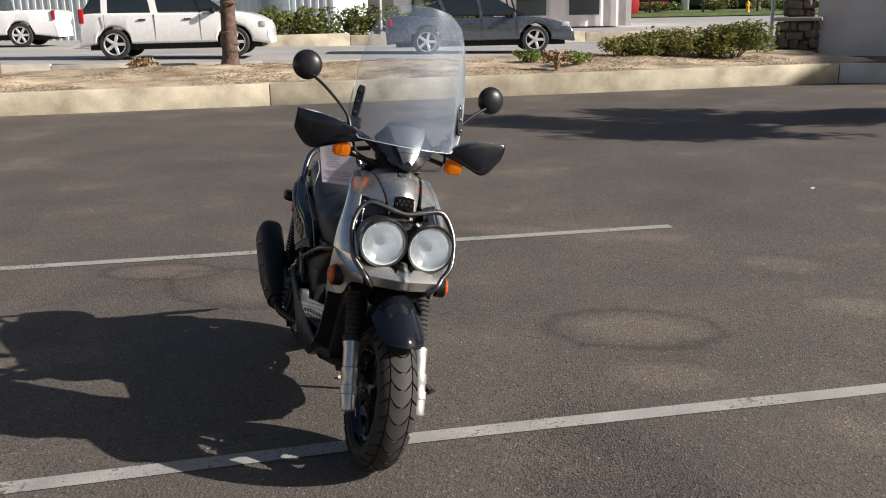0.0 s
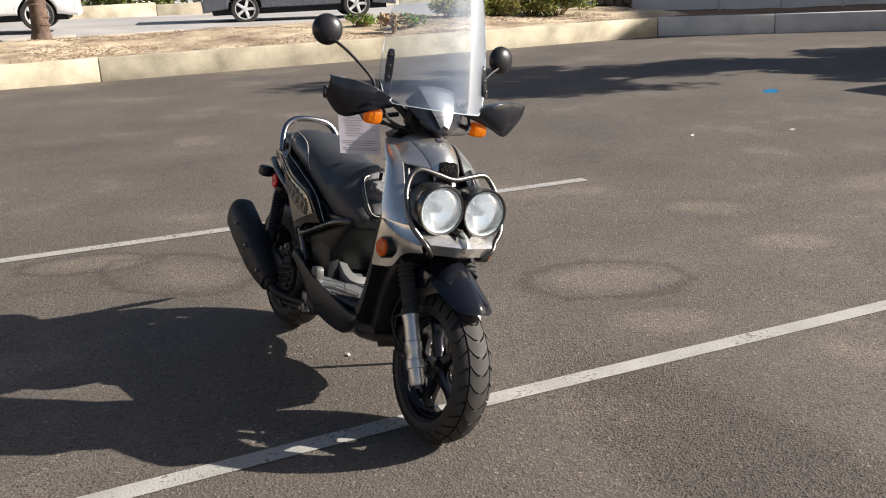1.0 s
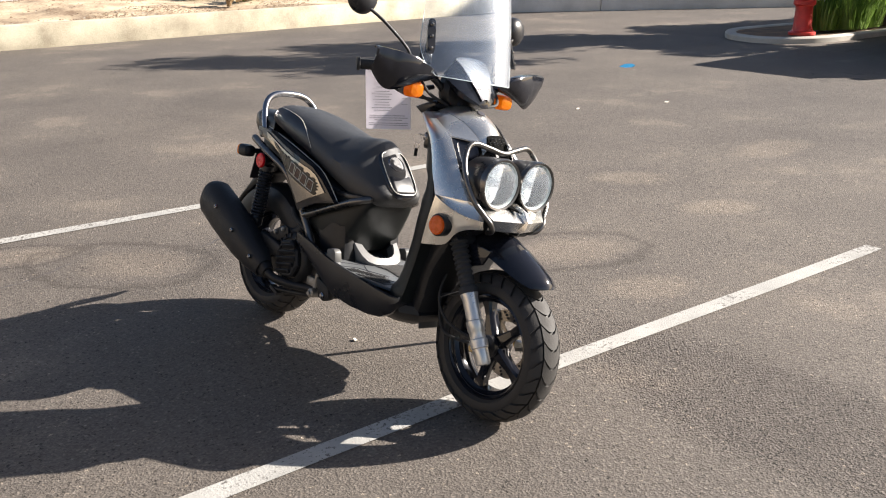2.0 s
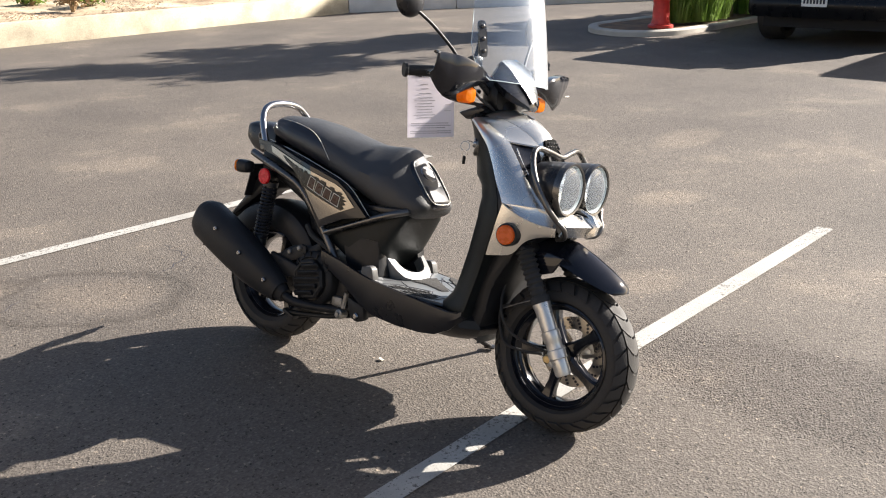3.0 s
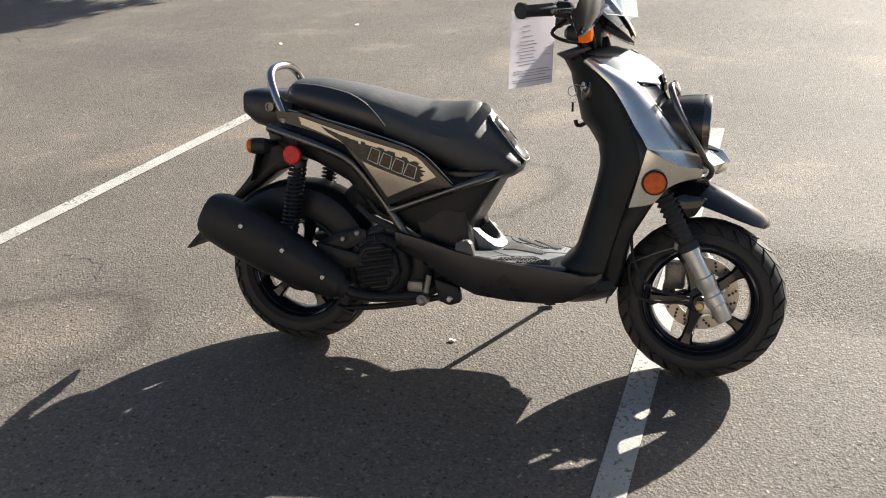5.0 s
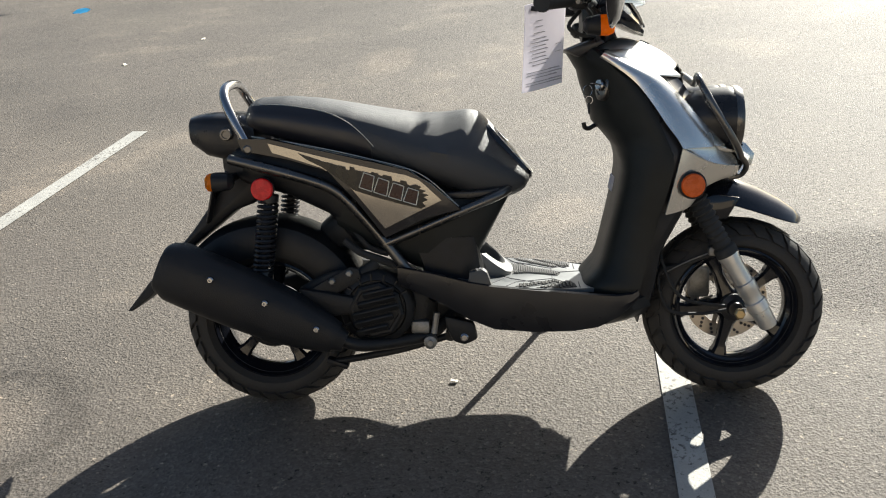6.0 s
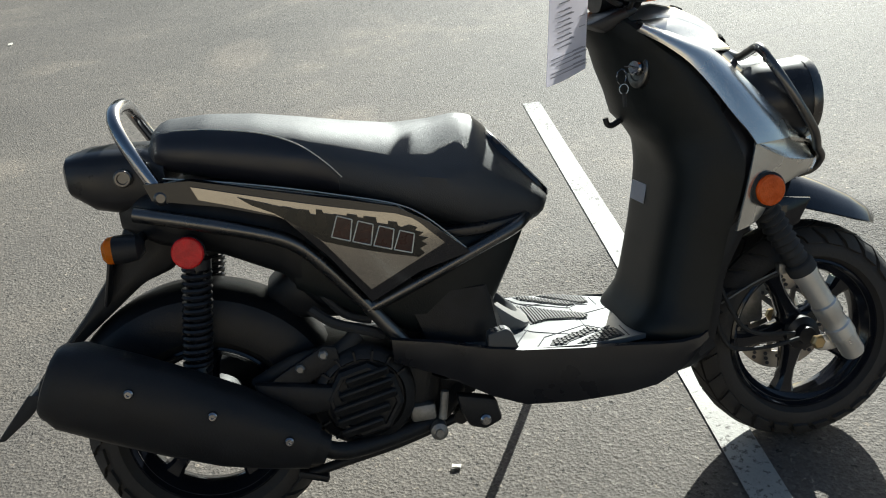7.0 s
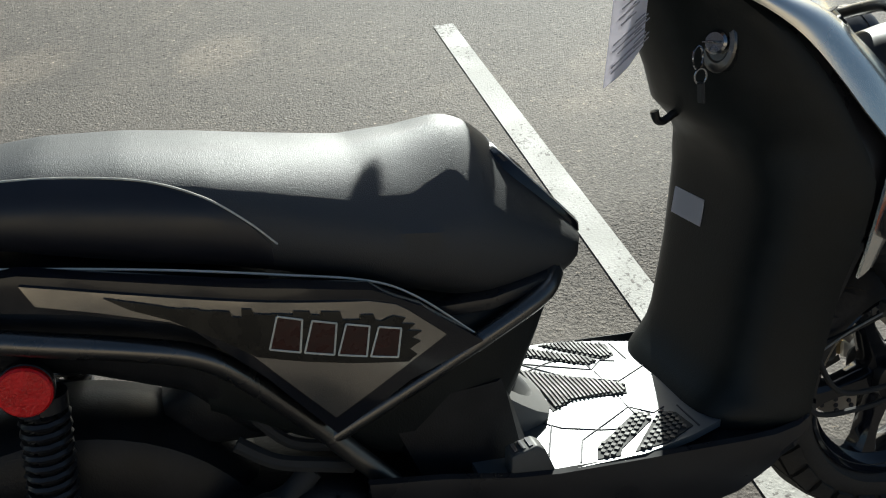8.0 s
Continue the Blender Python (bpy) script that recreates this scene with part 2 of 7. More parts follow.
    squeeze = n.new("ShaderNodeMath")
    squeeze.operation = "MULTIPLY"
    squeeze.inputs[1].default_value = 0.38
    l.new(more.outputs[0], squeeze.inputs[0])
    l.new(squeeze.outputs[0], some.inputs[0])
    dark, pale = n.new("ShaderNodeMath"), n.new("ShaderNodeMath")
    for q, r in ((dark, some), (pale, few)):
        q.operation = "MULTIPLY"
        l.new(deep.outputs[0], q.inputs[0])
        l.new(r.outputs[0], q.inputs[1])
    p1, p2 = n.new("ShaderNodeMix"), n.new("ShaderNodeMix")
    for q in (p1, p2):
        q.data_type, q.blend_type = "RGBA", "MULTIPLY"
    p1.inputs["B"].default_value = (0.20, 0.19, 0.18, 1)
    p2.inputs["B"].default_value = (2.5, 2.4, 2.2, 1)
    l.new(dark.outputs[0], p1.inputs["Factor"])
    l.new(m2.outputs["Result"], p1.inputs["A"])
    l.new(pale.outputs[0], p2.inputs["Factor"])
    l.new(p1.outputs["Result"], p2.inputs["A"])
    m2 = p2
    # hairline cracks here and there
    warp = n.new("ShaderNodeTexNoise")
    warp.inputs["Scale"].default_value = 2.2
    l.new(tc.outputs["Object"], warp.inputs["Vector"])
    off = n.new("ShaderNodeMix")
    off.data_type, off.blend_type = "RGBA", "LINEAR_LIGHT"
    off.inputs["Factor"].default_value = 0.25
    l.new(tc.outputs["Object"], off.inputs["A"])
    l.new(warp.outputs["Color"], off.inputs["B"])
    cells = n.new("ShaderNodeTexVoronoi")
    cells.feature = "DISTANCE_TO_EDGE"
    cells.inputs["Scale"].default_value = 1.1
    l.new(off.outputs["Result"], cells.inputs["Vector"])
    line = ramp(n, [(0.004, (0.38, 0.38, 0.38)), (0.016, (1, 1, 1))])
    l.new(cells.outputs["Distance"], line.inputs[0])
    where = n.new("ShaderNodeTexNoise")
    where.inputs["Scale"].default_value = 0.55
    l.new(tc.outputs["Object"], where.inputs["Vector"])
    wr = ramp(n, [(0.61, (0, 0, 0)), (0.68, (0.8, 0.8, 0.8))])
    l.new(where.outputs["Fac"], wr.inputs[0])
    m3 = n.new("ShaderNodeMix")
    m3.data_type, m3.blend_type = "RGBA", "MULTIPLY"
    l.new(wr.outputs[0], m3.inputs["Factor"])
    l.new(m2.outputs["Result"], m3.inputs["A"])
    l.new(line.outputs[0], m3.inputs["B"])
    l.new(m3.outputs["Result"], b.inputs["Base Color"])
    b.inputs["Roughness"].default_value = 0.78
    b.inputs["Specular IOR Level"].default_value = 0.35
    add = n.new("ShaderNodeMath")
    l.new(stones.outputs["Distance"], add.inputs[0])
    l.new(grit.outputs["Fac"], add.inputs[1])
    lumpy = n.new("ShaderNodeMath")
    lumpy.operation = "MULTIPLY_ADD"
    lumpy.inputs[1].default_value = 1.6
    l.new(fleck.outputs["Fac"], lumpy.inputs[0])
    l.new(add.outputs[0], lumpy.inputs[2])
    sunk = n.new("ShaderNodeMath")
    sunk.operation = "MULTIPLY_ADD"
    sunk.inputs[1].default_value = -0.6
    l.new(dark.outputs[0], sunk.inputs[0])
    l.new(lumpy.outputs[0], sunk.inputs[2])
    rise = n.new("ShaderNodeMapRange")
    rise.inputs["To Min"].default_value, rise.inputs["To Max"].default_value = 0.42, 1.0
    l.new(coarse.outputs[0], rise.inputs["Value"])
    bp = n.new("ShaderNodeBump")
    bp.inputs["Distance"].default_value = 0.0065
    l.new(rise.outputs[0], bp.inputs["Strength"])
    l.new(sunk.outputs[0], bp.inputs["Height"])
    l.new(bp.outputs[0], b.inputs["Normal"])
    return m


def worn_paint(name, color, gone=(0.12, 0.11, 0.10)):
    """Road paint with specks worn through to the asphalt."""
    m = mat(name, color, 0.7, var=0.16, scale=6, bump=0.6, bscale=150, spec=0.35)
    n, l = m.node_tree.nodes, m.node_tree.links
    b = n["Principled BSDF"]
    old = b.inputs["Base Color"].links[0].from_socket
    tc = n.new("ShaderNodeTexCoord")
    fine, wide = n.new("ShaderNodeTexNoise"), n.new("ShaderNodeTexNoise")
    fine.inputs["Scale"].default_value, fine.inputs["Detail"].default_value, fine.inputs["Roughness"].default_value = 70, 6, 0.7
    wide.inputs["Scale"].default_value = 3
    for t in (fine, wide):
        l.new(tc.outputs["Object"], t.inputs["Vector"])
    s = n.new("ShaderNodeMath")
    s.operation = "MULTIPLY_ADD"
    s.inputs[1].default_value = 0.4
    l.new(wide.outputs["Fac"], s.inputs[0])
    l.new(fine.outputs["Fac"], s.inputs[2])
    r = ramp(n, [(0.775, (0, 0, 0)), (0.83, (1, 1, 1))])
    l.new(s.outputs[0], r.inputs[0])
    x = n.new("ShaderNodeMix")
    x.data_type = "RGBA"
    l.new(r.outputs[0], x.inputs["Factor"])
    l.new(old, x.inputs["A"])
    x.inputs["B"].default_value = (*gone, 1)
    l.new(x.outputs["Result"], b.inputs["Base Color"])
    return m


ASPHALT = asphalt("asphalt")
PAINT = worn_paint("road_paint", (0.345, 0.335, 0.31))
CONCRETE = mat("concrete", (0.50, 0.425, 0.30), 0.85, var=0.42, scale=2.2, bump=0.5, bscale=60, alt=(0.66, 0.59, 0.44))
KERB = mat("kerb_concrete", (0.42, 0.39, 0.34), 0.85, var=0.25, scale=2.5, bump=0.5, bscale=70)
SOIL = mat("dry_soil", (0.27, 0.175, 0.105), 0.95, var=0.4, scale=1.7, bump=1.0, bscale=25, alt=(0.66, 0.54, 0.37))
MULCH = mat("mulch", (0.12, 0.07, 0.04), 0.95, var=0.5, scale=6, bump=1.0, bscale=40, alt=(0.25, 0.15, 0.08))
LITTER_BROWN = mat("leaf_litter", (0.17, 0.10, 0.06), 0.95, var=0.4, scale=4, bump=0.6, bscale=60, alt=(0.34, 0.24, 0.15))
SCARRED_BARK = mat("scarred_bark", (0.085, 0.053, 0.040), 0.9, var=0.5, scale=12, bump=1.0, bscale=50, alt=(0.17, 0.11, 0.08))
ROAD = mat("road_surface", (0.36, 0.345, 0.33), 0.85, var=0.18, scale=0.5, bump=0.4, bscale=60)
STUCCO = mat("stucco", (0.80, 0.73, 0.69), 0.9, var=0.12, scale=1.2, bump=0.6, bscale=60)
# concrete for the return wall, the cool grey of its shade put into the colour
SHADED_CONCRETE = mat("shaded_concrete", (0.62, 0.60, 0.57), 0.85, var=0.2, scale=1.8, bump=0.5, bscale=60)
TAN_STUCCO = mat("tan_stucco", (0.25, 0.21, 0.165), 0.9, var=0.12, scale=1.2, bump=0.5, bscale=60)
STONE = mat("stone", (0.13, 0.10, 0.08), 0.85, var=0.5, scale=5, bump=0.8, bscale=30, alt=(0.28, 0.22, 0.17))
SIDING = mat("metal_siding", (0.62, 0.66, 0.66), 0.6, var=0.1, scale=0.8)
TRIM_DARK = mat("dark_trim", (0.012, 0.012, 0.014), 0.6, var=0.3, spec=0.25)
BARK = mat("bark", (0.16, 0.10, 0.065), 0.9, var=0.45, scale=9, bump=1.0, bscale=45)
LEAF = leafy("leaf", (0.085, 0.14, 0.030), (0.26, 0.28, 0.075))
LEAF_DRY = leafy("leaf_dry", (0.22, 0.20, 0.055), (0.38, 0.33, 0.11))
GRASS = leafy("grass_blade", (0.10, 0.22, 0.03), (0.25, 0.38, 0.07))
TWIG = mat("dry_twig", (0.30, 0.21, 0.12), 0.9, var=0.4)
CAR_WHITE = mat("white_car_paint", (0.88, 0.87, 0.85), 0.25, var=0.03, coat=0.6)
CAR_GREY = mat("grey_car_paint", (0.13, 0.145, 0.175), 0.24, metal=0.6, var=0.08, coat=0.9)
CAR_BLACK = mat("black_car_paint", (0.006, 0.006, 0.007), 0.3, var=0.1, spec=0.25)
CAR_RED = mat("red_car_paint", (0.5, 0.02, 0.02), 0.25, var=0.1, coat=0.8)
CAR_GLASS = mat("dark_glass", (0.018, 0.026, 0.030), 0.06, var=0.1, coat=0.5)
TYRE = mat("tyre_rubber", (0.027, 0.0245, 0.022), 0.72, var=0.3, scale=20, bump=0.3, bscale=200)
ALLOY = mat("alloy", (0.72, 0.72, 0.71), 0.38, metal=0.35, var=0.1)
RED_LENS = mat("red_lens", (0.42, 0.012, 0.012), 0.18, var=0.15, coat=0.6)
HYDRANT_RED = mat("hydrant_red", (0.55, 0.035, 0.025), 0.45, var=0.25, bump=0.3)
HYDRANT_YELLOW = mat("hydrant_yellow", (0.75, 0.42, 0.03), 0.45, var=0.2)
POST = mat("galvanised_post", (0.5, 0.5, 0.49), 0.5, metal=0.5)
PLATE = mat("number_plate", (0.75, 0.75, 0.72), 0.4, var=0.05)
INK = mat("ink", (0.03, 0.03, 0.04), 0.6)
BLUE = mat("blue_plastic", (0.02, 0.22, 0.42), 0.4)
LITTER = mat("pale_scrap", (0.65, 0.60, 0.50), 0.8)


# ---- mesh helpers ----
def part(name, bm, material, parent=None, label="", smooth=True, mats=()):
    """Links a bmesh as one mesh object, under parent if that is given."""
    bmesh.ops.remove_doubles(bm, verts=bm.verts, dist=1e-6)
    bmesh.ops.recalc_face_normals(bm, faces=bm.faces)
    me = bpy.data.meshes.new(name)
    bm.to_mesh(me)
    bm.free()
    for k in (material, *mats):
        me.materials.append(k)
    if smooth:
        me.shade_smooth()
        me.set_sharp_from_angle(angle=radians(38))
    ob = new(name, me)
    if parent is not None:
        ob.parent = parent
    if label:
        tagged(ob, label)
    return ob


def root(name, m, label, category, group="", kind=""):
    ob = new(name)
    ob.empty_display_size = 0.1
    ob.matrix_world = m
    return tagged(ob, label, category, group, kind)


def bmnew():
    return bmesh.new()


def add_box(bm, size, m=Matrix.Identity(4), bevel=0.0, seg=2):
    r = bmesh.ops.create_cube(bm, size=1.0)
    vs = r["verts"]
    bmesh.ops.scale(bm, vec=size, verts=vs)
    if bevel:
        es = list({e for v in vs for e in v.link_edges})
        r = bmesh.ops.bevel(bm, geom=es, offset=bevel, segments=seg, profile=0.5, affect="EDGES", clamp_overlap=True)
        vs = list({v for f in r["faces"] for v in f.verts} | {v for v in vs if v.is_valid})
    bmesh.ops.transform(bm, matrix=m, verts=vs)
    return bm


def spline(points, steps=6, closed=False):
    """Catmull-Rom points through the given ones."""
    p = [Vector(q) for q in points]
    n = len(p)
    out = []
    for i in range(n if closed else n - 1):
        a, b, c, d = (p[(i + k) % n] if closed else p[min(max(i + k, 0), n - 1)] for k in (-1, 0, 1, 2))
        for s in range(steps):
            t = s / steps
            out.append(0.5 * (2 * b + (c - a) * t + (2 * a - 5 * b + 4 * c - d) * t * t + (3 * b - a - 3 * c + d) * t ** 3))
    if not closed:
        out.append(p[-1])
    return out


def add_tube(bm, points, r, n=12, steps=6, closed=False, flat=1.0):
    """A round (or flattened) rod along a curve; r is one radius or one for each given point."""
    pts = spline(points, steps, closed) if steps > 1 else [Vector(q) for q in points]
    k = len(pts)
    rs = [r] * k if not isinstance(r, (list, tuple)) else [float(np.interp(i / (k - 1) * (len(r) - 1), range(len(r)), r)) for i in range(k)]
    up = Vector((0.02, 0.05, 1)).normalized()
    rings = []
    for i, q in enumerate(pts):
        t = (pts[(i + 1) % k] - pts[i - 1]) if closed else (pts[min(i + 1, k - 1)] - pts[max(i - 1, 0)])
        t.normalize()
        side = t.cross(up)
        if side.length < 0.15:
            side = t.cross(Vector((0, 1, 0.1)))
        side.normalize()
        if rings and side.dot(last) < 0:
            side = -side
        last = side
        nn = side.cross(t).normalized()
        rings.append([bm.verts.new(q + rs[i] * (math.cos(a) * side + math.sin(a) * nn * flat)) for a in (2 * math.pi * j / n for j in range(n))])
    for i in range(k if closed else k - 1):
        a, b = rings[i], rings[(i + 1) % k]
        for j in range(n):
            bm.faces.new((a[j], a[(j + 1) % n], b[(j + 1) % n], b[j]))
    if not closed:
        bm.faces.new(rings[0])
        bm.faces.new(rings[-1])
    return bm


def add_lathe(bm, profile, n=32, m=Matrix.Identity(4), closed=False, cap=True):
    """Turns (radius, height) about the z axis of m."""
    rings = []
    for r, h in profile:
        rings.append([bm.verts.new(m @ Vector((r * math.cos(2 * math.pi * j / n), r * math.sin(2 * math.pi * j / n), h))) for j in range(n)] if r > 1e-5 else [bm.verts.new(m @ Vector((0, 0, h)))])
    pairs = list(zip(rings, rings[1:])) + ([(rings[-1], rings[0])] if closed else [])
    for a, b in pairs:
        for j in range(n):
            k = (j + 1) % n
            if len(a) == 1 and len(b) == 1:
                continue
            if len(a) == 1:
                bm.faces.new((a[0], b[k], b[j]))
            elif len(b) == 1:
                bm.faces.new((a[j], a[k], b[0]))
            else:
                bm.faces.new((a[j], a[k], b[k], b[j]))
    if cap and not closed:
        for ring in (rings[0], rings[-1]):
            if len(ring) > 2:
                bm.faces.new(ring)
    return bm


def add_loft(bm, rings, cap=True, loop=True):
    """Skins a row of rings of equal length."""
    vr = [[bm.verts.new(p) for p in ring] for ring in rings]
    n = len(vr[0])
    for a, b in zip(vr, vr[1:]):
        for j in range(n if loop else n - 1):
            k = (j + 1) % n
            bm.faces.new((a[j], a[k], b[k], b[j]))
    if cap and loop:
        bm.faces.new(vr[0])
        bm.faces.new(vr[-1])
    return bm


def add_prism(bm, poly, y0, y1, bevel=0.0, seg=2, taper=1.0):
    """A side outline of (x, z) points drawn out from y0 to y1."""
    cx, cz = sum(p[0] for p in poly) / len(poly), sum(p[1] for p in poly) / len(poly)
    a = [bm.verts.new((x, y0, z)) for x, z in poly]
    b = [bm.verts.new((cx + (x - cx) * taper, y1, cz + (z - cz) * taper)) for x, z in poly]
    n = len(poly)
    fs = [bm.faces.new(a), bm.faces.new(b)] + [bm.faces.new((a[j], a[(j + 1) % n], b[(j + 1) % n], b[j])) for j in range(n)]
    bmesh.ops.recalc_face_normals(bm, faces=fs)
    if bevel:
        bmesh.ops.bevel(bm, geom=list({e for f in fs for e in f.edges}), offset=bevel, segments=seg, profile=0.5, affect="EDGES", clamp_overlap=True)
    return bm


def add_sheet(bm, grid, thick):
    """A skin of even thickness through a grid of points."""
    g = [[Vector(p) for p in row] for row in grid]
    R, C = len(g), len(g[0])
    def nrm(i, j):
        u = g[min(i + 1, R - 1)][j] - g[max(i - 1, 0)][j]
        v = g[i][min(j + 1, C - 1)] - g[i][max(j - 1, 0)]
        w = u.cross(v)
        return w.normalized() if w.length > 1e-9 else Vector((0, 0, 1))
    top = [[bm.verts.new(g[i][j]) for j in range(C)] for i in range(R)]
    low = [[bm.verts.new(g[i][j] - thick * nrm(i, j)) for j in range(C)] for i in range(R)]
    for i in range(R - 1):
        for j in range(C - 1):
            bm.faces.new((top[i][j], top[i][j + 1], top[i + 1][j + 1], top[i + 1][j]))
            bm.faces.new((low[i][j], low[i + 1][j], low[i + 1][j + 1], low[i][j + 1]))
    edge = [(0, j) for j in range(C)] + [(i, C - 1) for i in range(1, R)] + [(R - 1, j) for j in range(C - 2, -1, -1)] + [(i, 0) for i in range(R - 2, 0, -1)]
    for (a, b), (c, d) in zip(edge, edge[1:] + edge[:1]):
        bm.faces.new((top[a][b], top[c][d], low[c][d], low[a][b]))
    return bm


def along(a, b):
    """A pose whose z axis runs from a to b, at a."""
    a, b = Vector(a), Vector(b)
    return Matrix.Translation(a) @ (b - a).to_track_quat("Z", "Y").to_matrix().to_4x4()


def add_rod(bm, a, b, r, r2=None, n=16):
    L = (Vector(b) - Vector(a)).length
    return add_lathe(bm, [(r, 0), (r if r2 is None else r2, L)], n, along(a, b))


def oval(x, zc, hw, hh, n=24, e=2.4, yc=0.0):
    """A rounded-square ring across the x axis."""
    out = []
    for j in range(n):
        a = 2 * math.pi * j / n
        c, s = math.cos(a), math.sin(a)
        out.append((x, yc + hw * math.copysign(abs(c) ** (2 / e), c), zc + hh * math.copysign(abs(s) ** (2 / e), s)))
    return out


# ---- the lot, the planter and the street ----
WX, WN = Vector((0.9624, 0.2716, 0)), Vector((-0.2716, 0.9624, 0))      # along and across the low wall
CORNER = Vector((6.0, 17.62, 0))
W2 = Vector((0.95, -0.312, 0))


def wall_point(s, d, z=0.0):
    """s metres along the low wall from its corner (minus: towards the street trees), d behind its face."""
    return CORNER + WX * s + WN * d + Vector((0, 0, z))


def lot_z(x, y):
    """The lot is level but for a shallow dip beside the stall."""
    g = math.exp(-((x - 2.6) ** 2 + (y - 3.7) ** 2) / 5.5)
    return -0.046 * max(0.0, g - 0.22) / 0.78


bm = bmnew()
xs = [-420, -150, -60, -25, -10, -5, -3, -2] + [-1.5 + 0.25 * k for k in range(35)] + [8, 10, 14, 25, 60, 150, 420]
ys = [-420, -150, -60, -25, -10, -5, -2] + [-1 + 0.25 * k for k in range(38)] + [9, 10, 14, 25, 60, 150, 420]
add_loft(bm, [[(x, y, lot_z(x, y)) for y in ys] for x in xs], cap=False, loop=False)
ground = tagged(part("ground", bm, ASPHALT), "dark worn asphalt of a parking lot", "ground", kind="structure")


def road_z(x):
    return min(0.48, max(0.22, 0.265 - 0.018 * x))


def strip(bm, a, b, w, z=0.004, n=1):
    """A flat band from a to b."""
    a, b = Vector((*a, z)), Vector((*b, z))
    side = Vector((-(b - a).y, (b - a).x, 0)).normalized() * w / 2
    rows = []
    for k in range(n + 1):
        row = [a.lerp(b, k / n) - side, a.lerp(b, k / n) + side]
        rows.append([(p.x, p.y, z + lot_z(p.x, p.y)) for p in row])
    return add_loft(bm, rows, cap=False, loop=False)


def stall_line(a, b, w, label):
    return tagged(part("stall_line", strip(bmnew(), a, b, w, n=60), PAINT, smooth=False), label, "road marking", "stall lines", "structure")


stall_line((-4.399, 1.947), (2.203, 4.022), 0.083, "worn white painted stall line on asphalt")
stall_line((-6.0, 4.63), (1.27, 6.50), 0.09, "worn white painted stall line on asphalt")
stall_line((8.5, 7.26), (13.5, 8.88), 0.1, "worn white painted stall line between parked cars")

# low wall of cast concrete panels
bm = bmnew()
def wall_run(bm, p, q, h, t, joints):
    """A wall of panels with open joints."""
    p, q = Vector(p), Vector(q)
    u = (q - p).normalized()
    n = Vector((-u.y, u.x, 0))
    L = (q - p).length
    cuts = [0.0] + sorted(joints) + [L]
    for a, b in zip(cuts, cuts[1:]):
        m = Matrix.Translation(p + u * (a + b) / 2 + n * t / 2 + Vector((0, 0, h / 2 - 0.05))) @ Matrix.Rotation(math.atan2(u.y, u.x), 4, "Z")
        add_box(bm, (b - a - 0.012, t, h + 0.1), m, 0.012)
wall_run(bm, wall_point(-60, 0), CORNER, 0.34, 0.2, [60 - 9.97, 60 - 19.1, 60 - 28.2])
low_wall = tagged(part("low_wall", bm, CONCRETE), "low cream concrete retaining wall with stains", "wall", kind="structure")
bm = bmnew()
wall_run(bm, CORNER, CORNER + W2 * 30, 0.34, 0.2, [2.1, 8.2, 14.3])
tagged(part("low_wall_return", bm, SHADED_CONCRETE), "low grey concrete retaining wall in shade", "wall", kind="structure")

# planter soil behind the walls, heaped a little
def heap(u, v):
    return 0.30 + 0.10 * noise.noise((u * 0.5, v * 0.5, 3.0)) + 0.035 * noise.noise((u * 2.3, v * 2.3, 1.0)) + 0.012 * noise.noise((u * 9, v * 9, 7.0))
bm = bmnew()
rows = []
for i in range(0, 306):
    s = -60 + i * 0.2
    rows.append([])
    for j in range(0, 22):
        d = 0.19 + j * 0.2
        p = wall_point(s, d)
        edge = min(1.0, j / 3, (21 - j) / 4)
        rows[-1].append((p.x, p.y, 0.30 + 0.13 * min(1.0, d / 2.5) + (heap(s, d) - 0.30) * edge))
add_loft(bm, rows, cap=False, loop=False)
tagged(part("planter_soil", bm, SOIL), "bare dry soil in the planter behind the wall", "soil", kind="stuff")
bm = bmnew()
rows = []
for i in range(0, 90):
    s = -1.0 + i * 0.35
    rows.append([])
    for j in range(0, 14):
        d = 0.19 + j * 0.22
        p = CORNER + W2 * s + Vector((0.312, 0.95, 0)) * d
        rows[-1].append((p.x, p.y, 0.29 + 0.5 * (heap(s, d) - 0.28)))
add_loft(bm, rows, cap=False, loop=False)
tagged(part("mulch_bed", bm, MULCH), "dark mulch bed behind the return wall", "mulch", kind="stuff")

# leaf litter, bark chips and stones on the soil
rng = random.Random(12)
for name, m, n, lo, hi, label in (("leaf_litter", LITTER_BROWN, 15000, 0.010, 0.026, "brown leaf litter on the dry soil"), ("pebbles", KERB, 900, 0.012, 0.03, "small pale stones on the dry soil")):
    bm = bmnew()
    for _ in range(n):
        s = rng.uniform(-16, -0.3)
        d = rng.uniform(0.3, 4.1)
        if noise.noise((s * 0.45, d * 0.8, 9.0)) < 0.08 and rng.random() < 0.93:
            continue
        p = wall_point(s, d)
        z = 0.30 + 0.13 * min(1.0, d / 2.5) + (heap(s, d) - 0.30) * min(1.0, (d - 0.19) / 0.6, (4.39 - d) / 0.8) + 0.006
        a = rng.uniform(0, 6.28)
        r = rng.uniform(lo, hi)
        vs = [bm.verts.new((p.x + r * math.cos(a + k), p.y + r * 0.7 * math.sin(a + k), z + (0.008 * rng.random() if k < 2 else 0))) for k in (0, 1.6, 3.1, 4.6)]
        top = bm.verts.new((p.x, p.y, z + 0.004 + r * 0.28))
        for k in range(4):
            bm.faces.new((vs[k], vs[(k + 1) % 4], top))
    tagged(part(name, bm, m, smooth=False), label, "litter", kind="stuff")

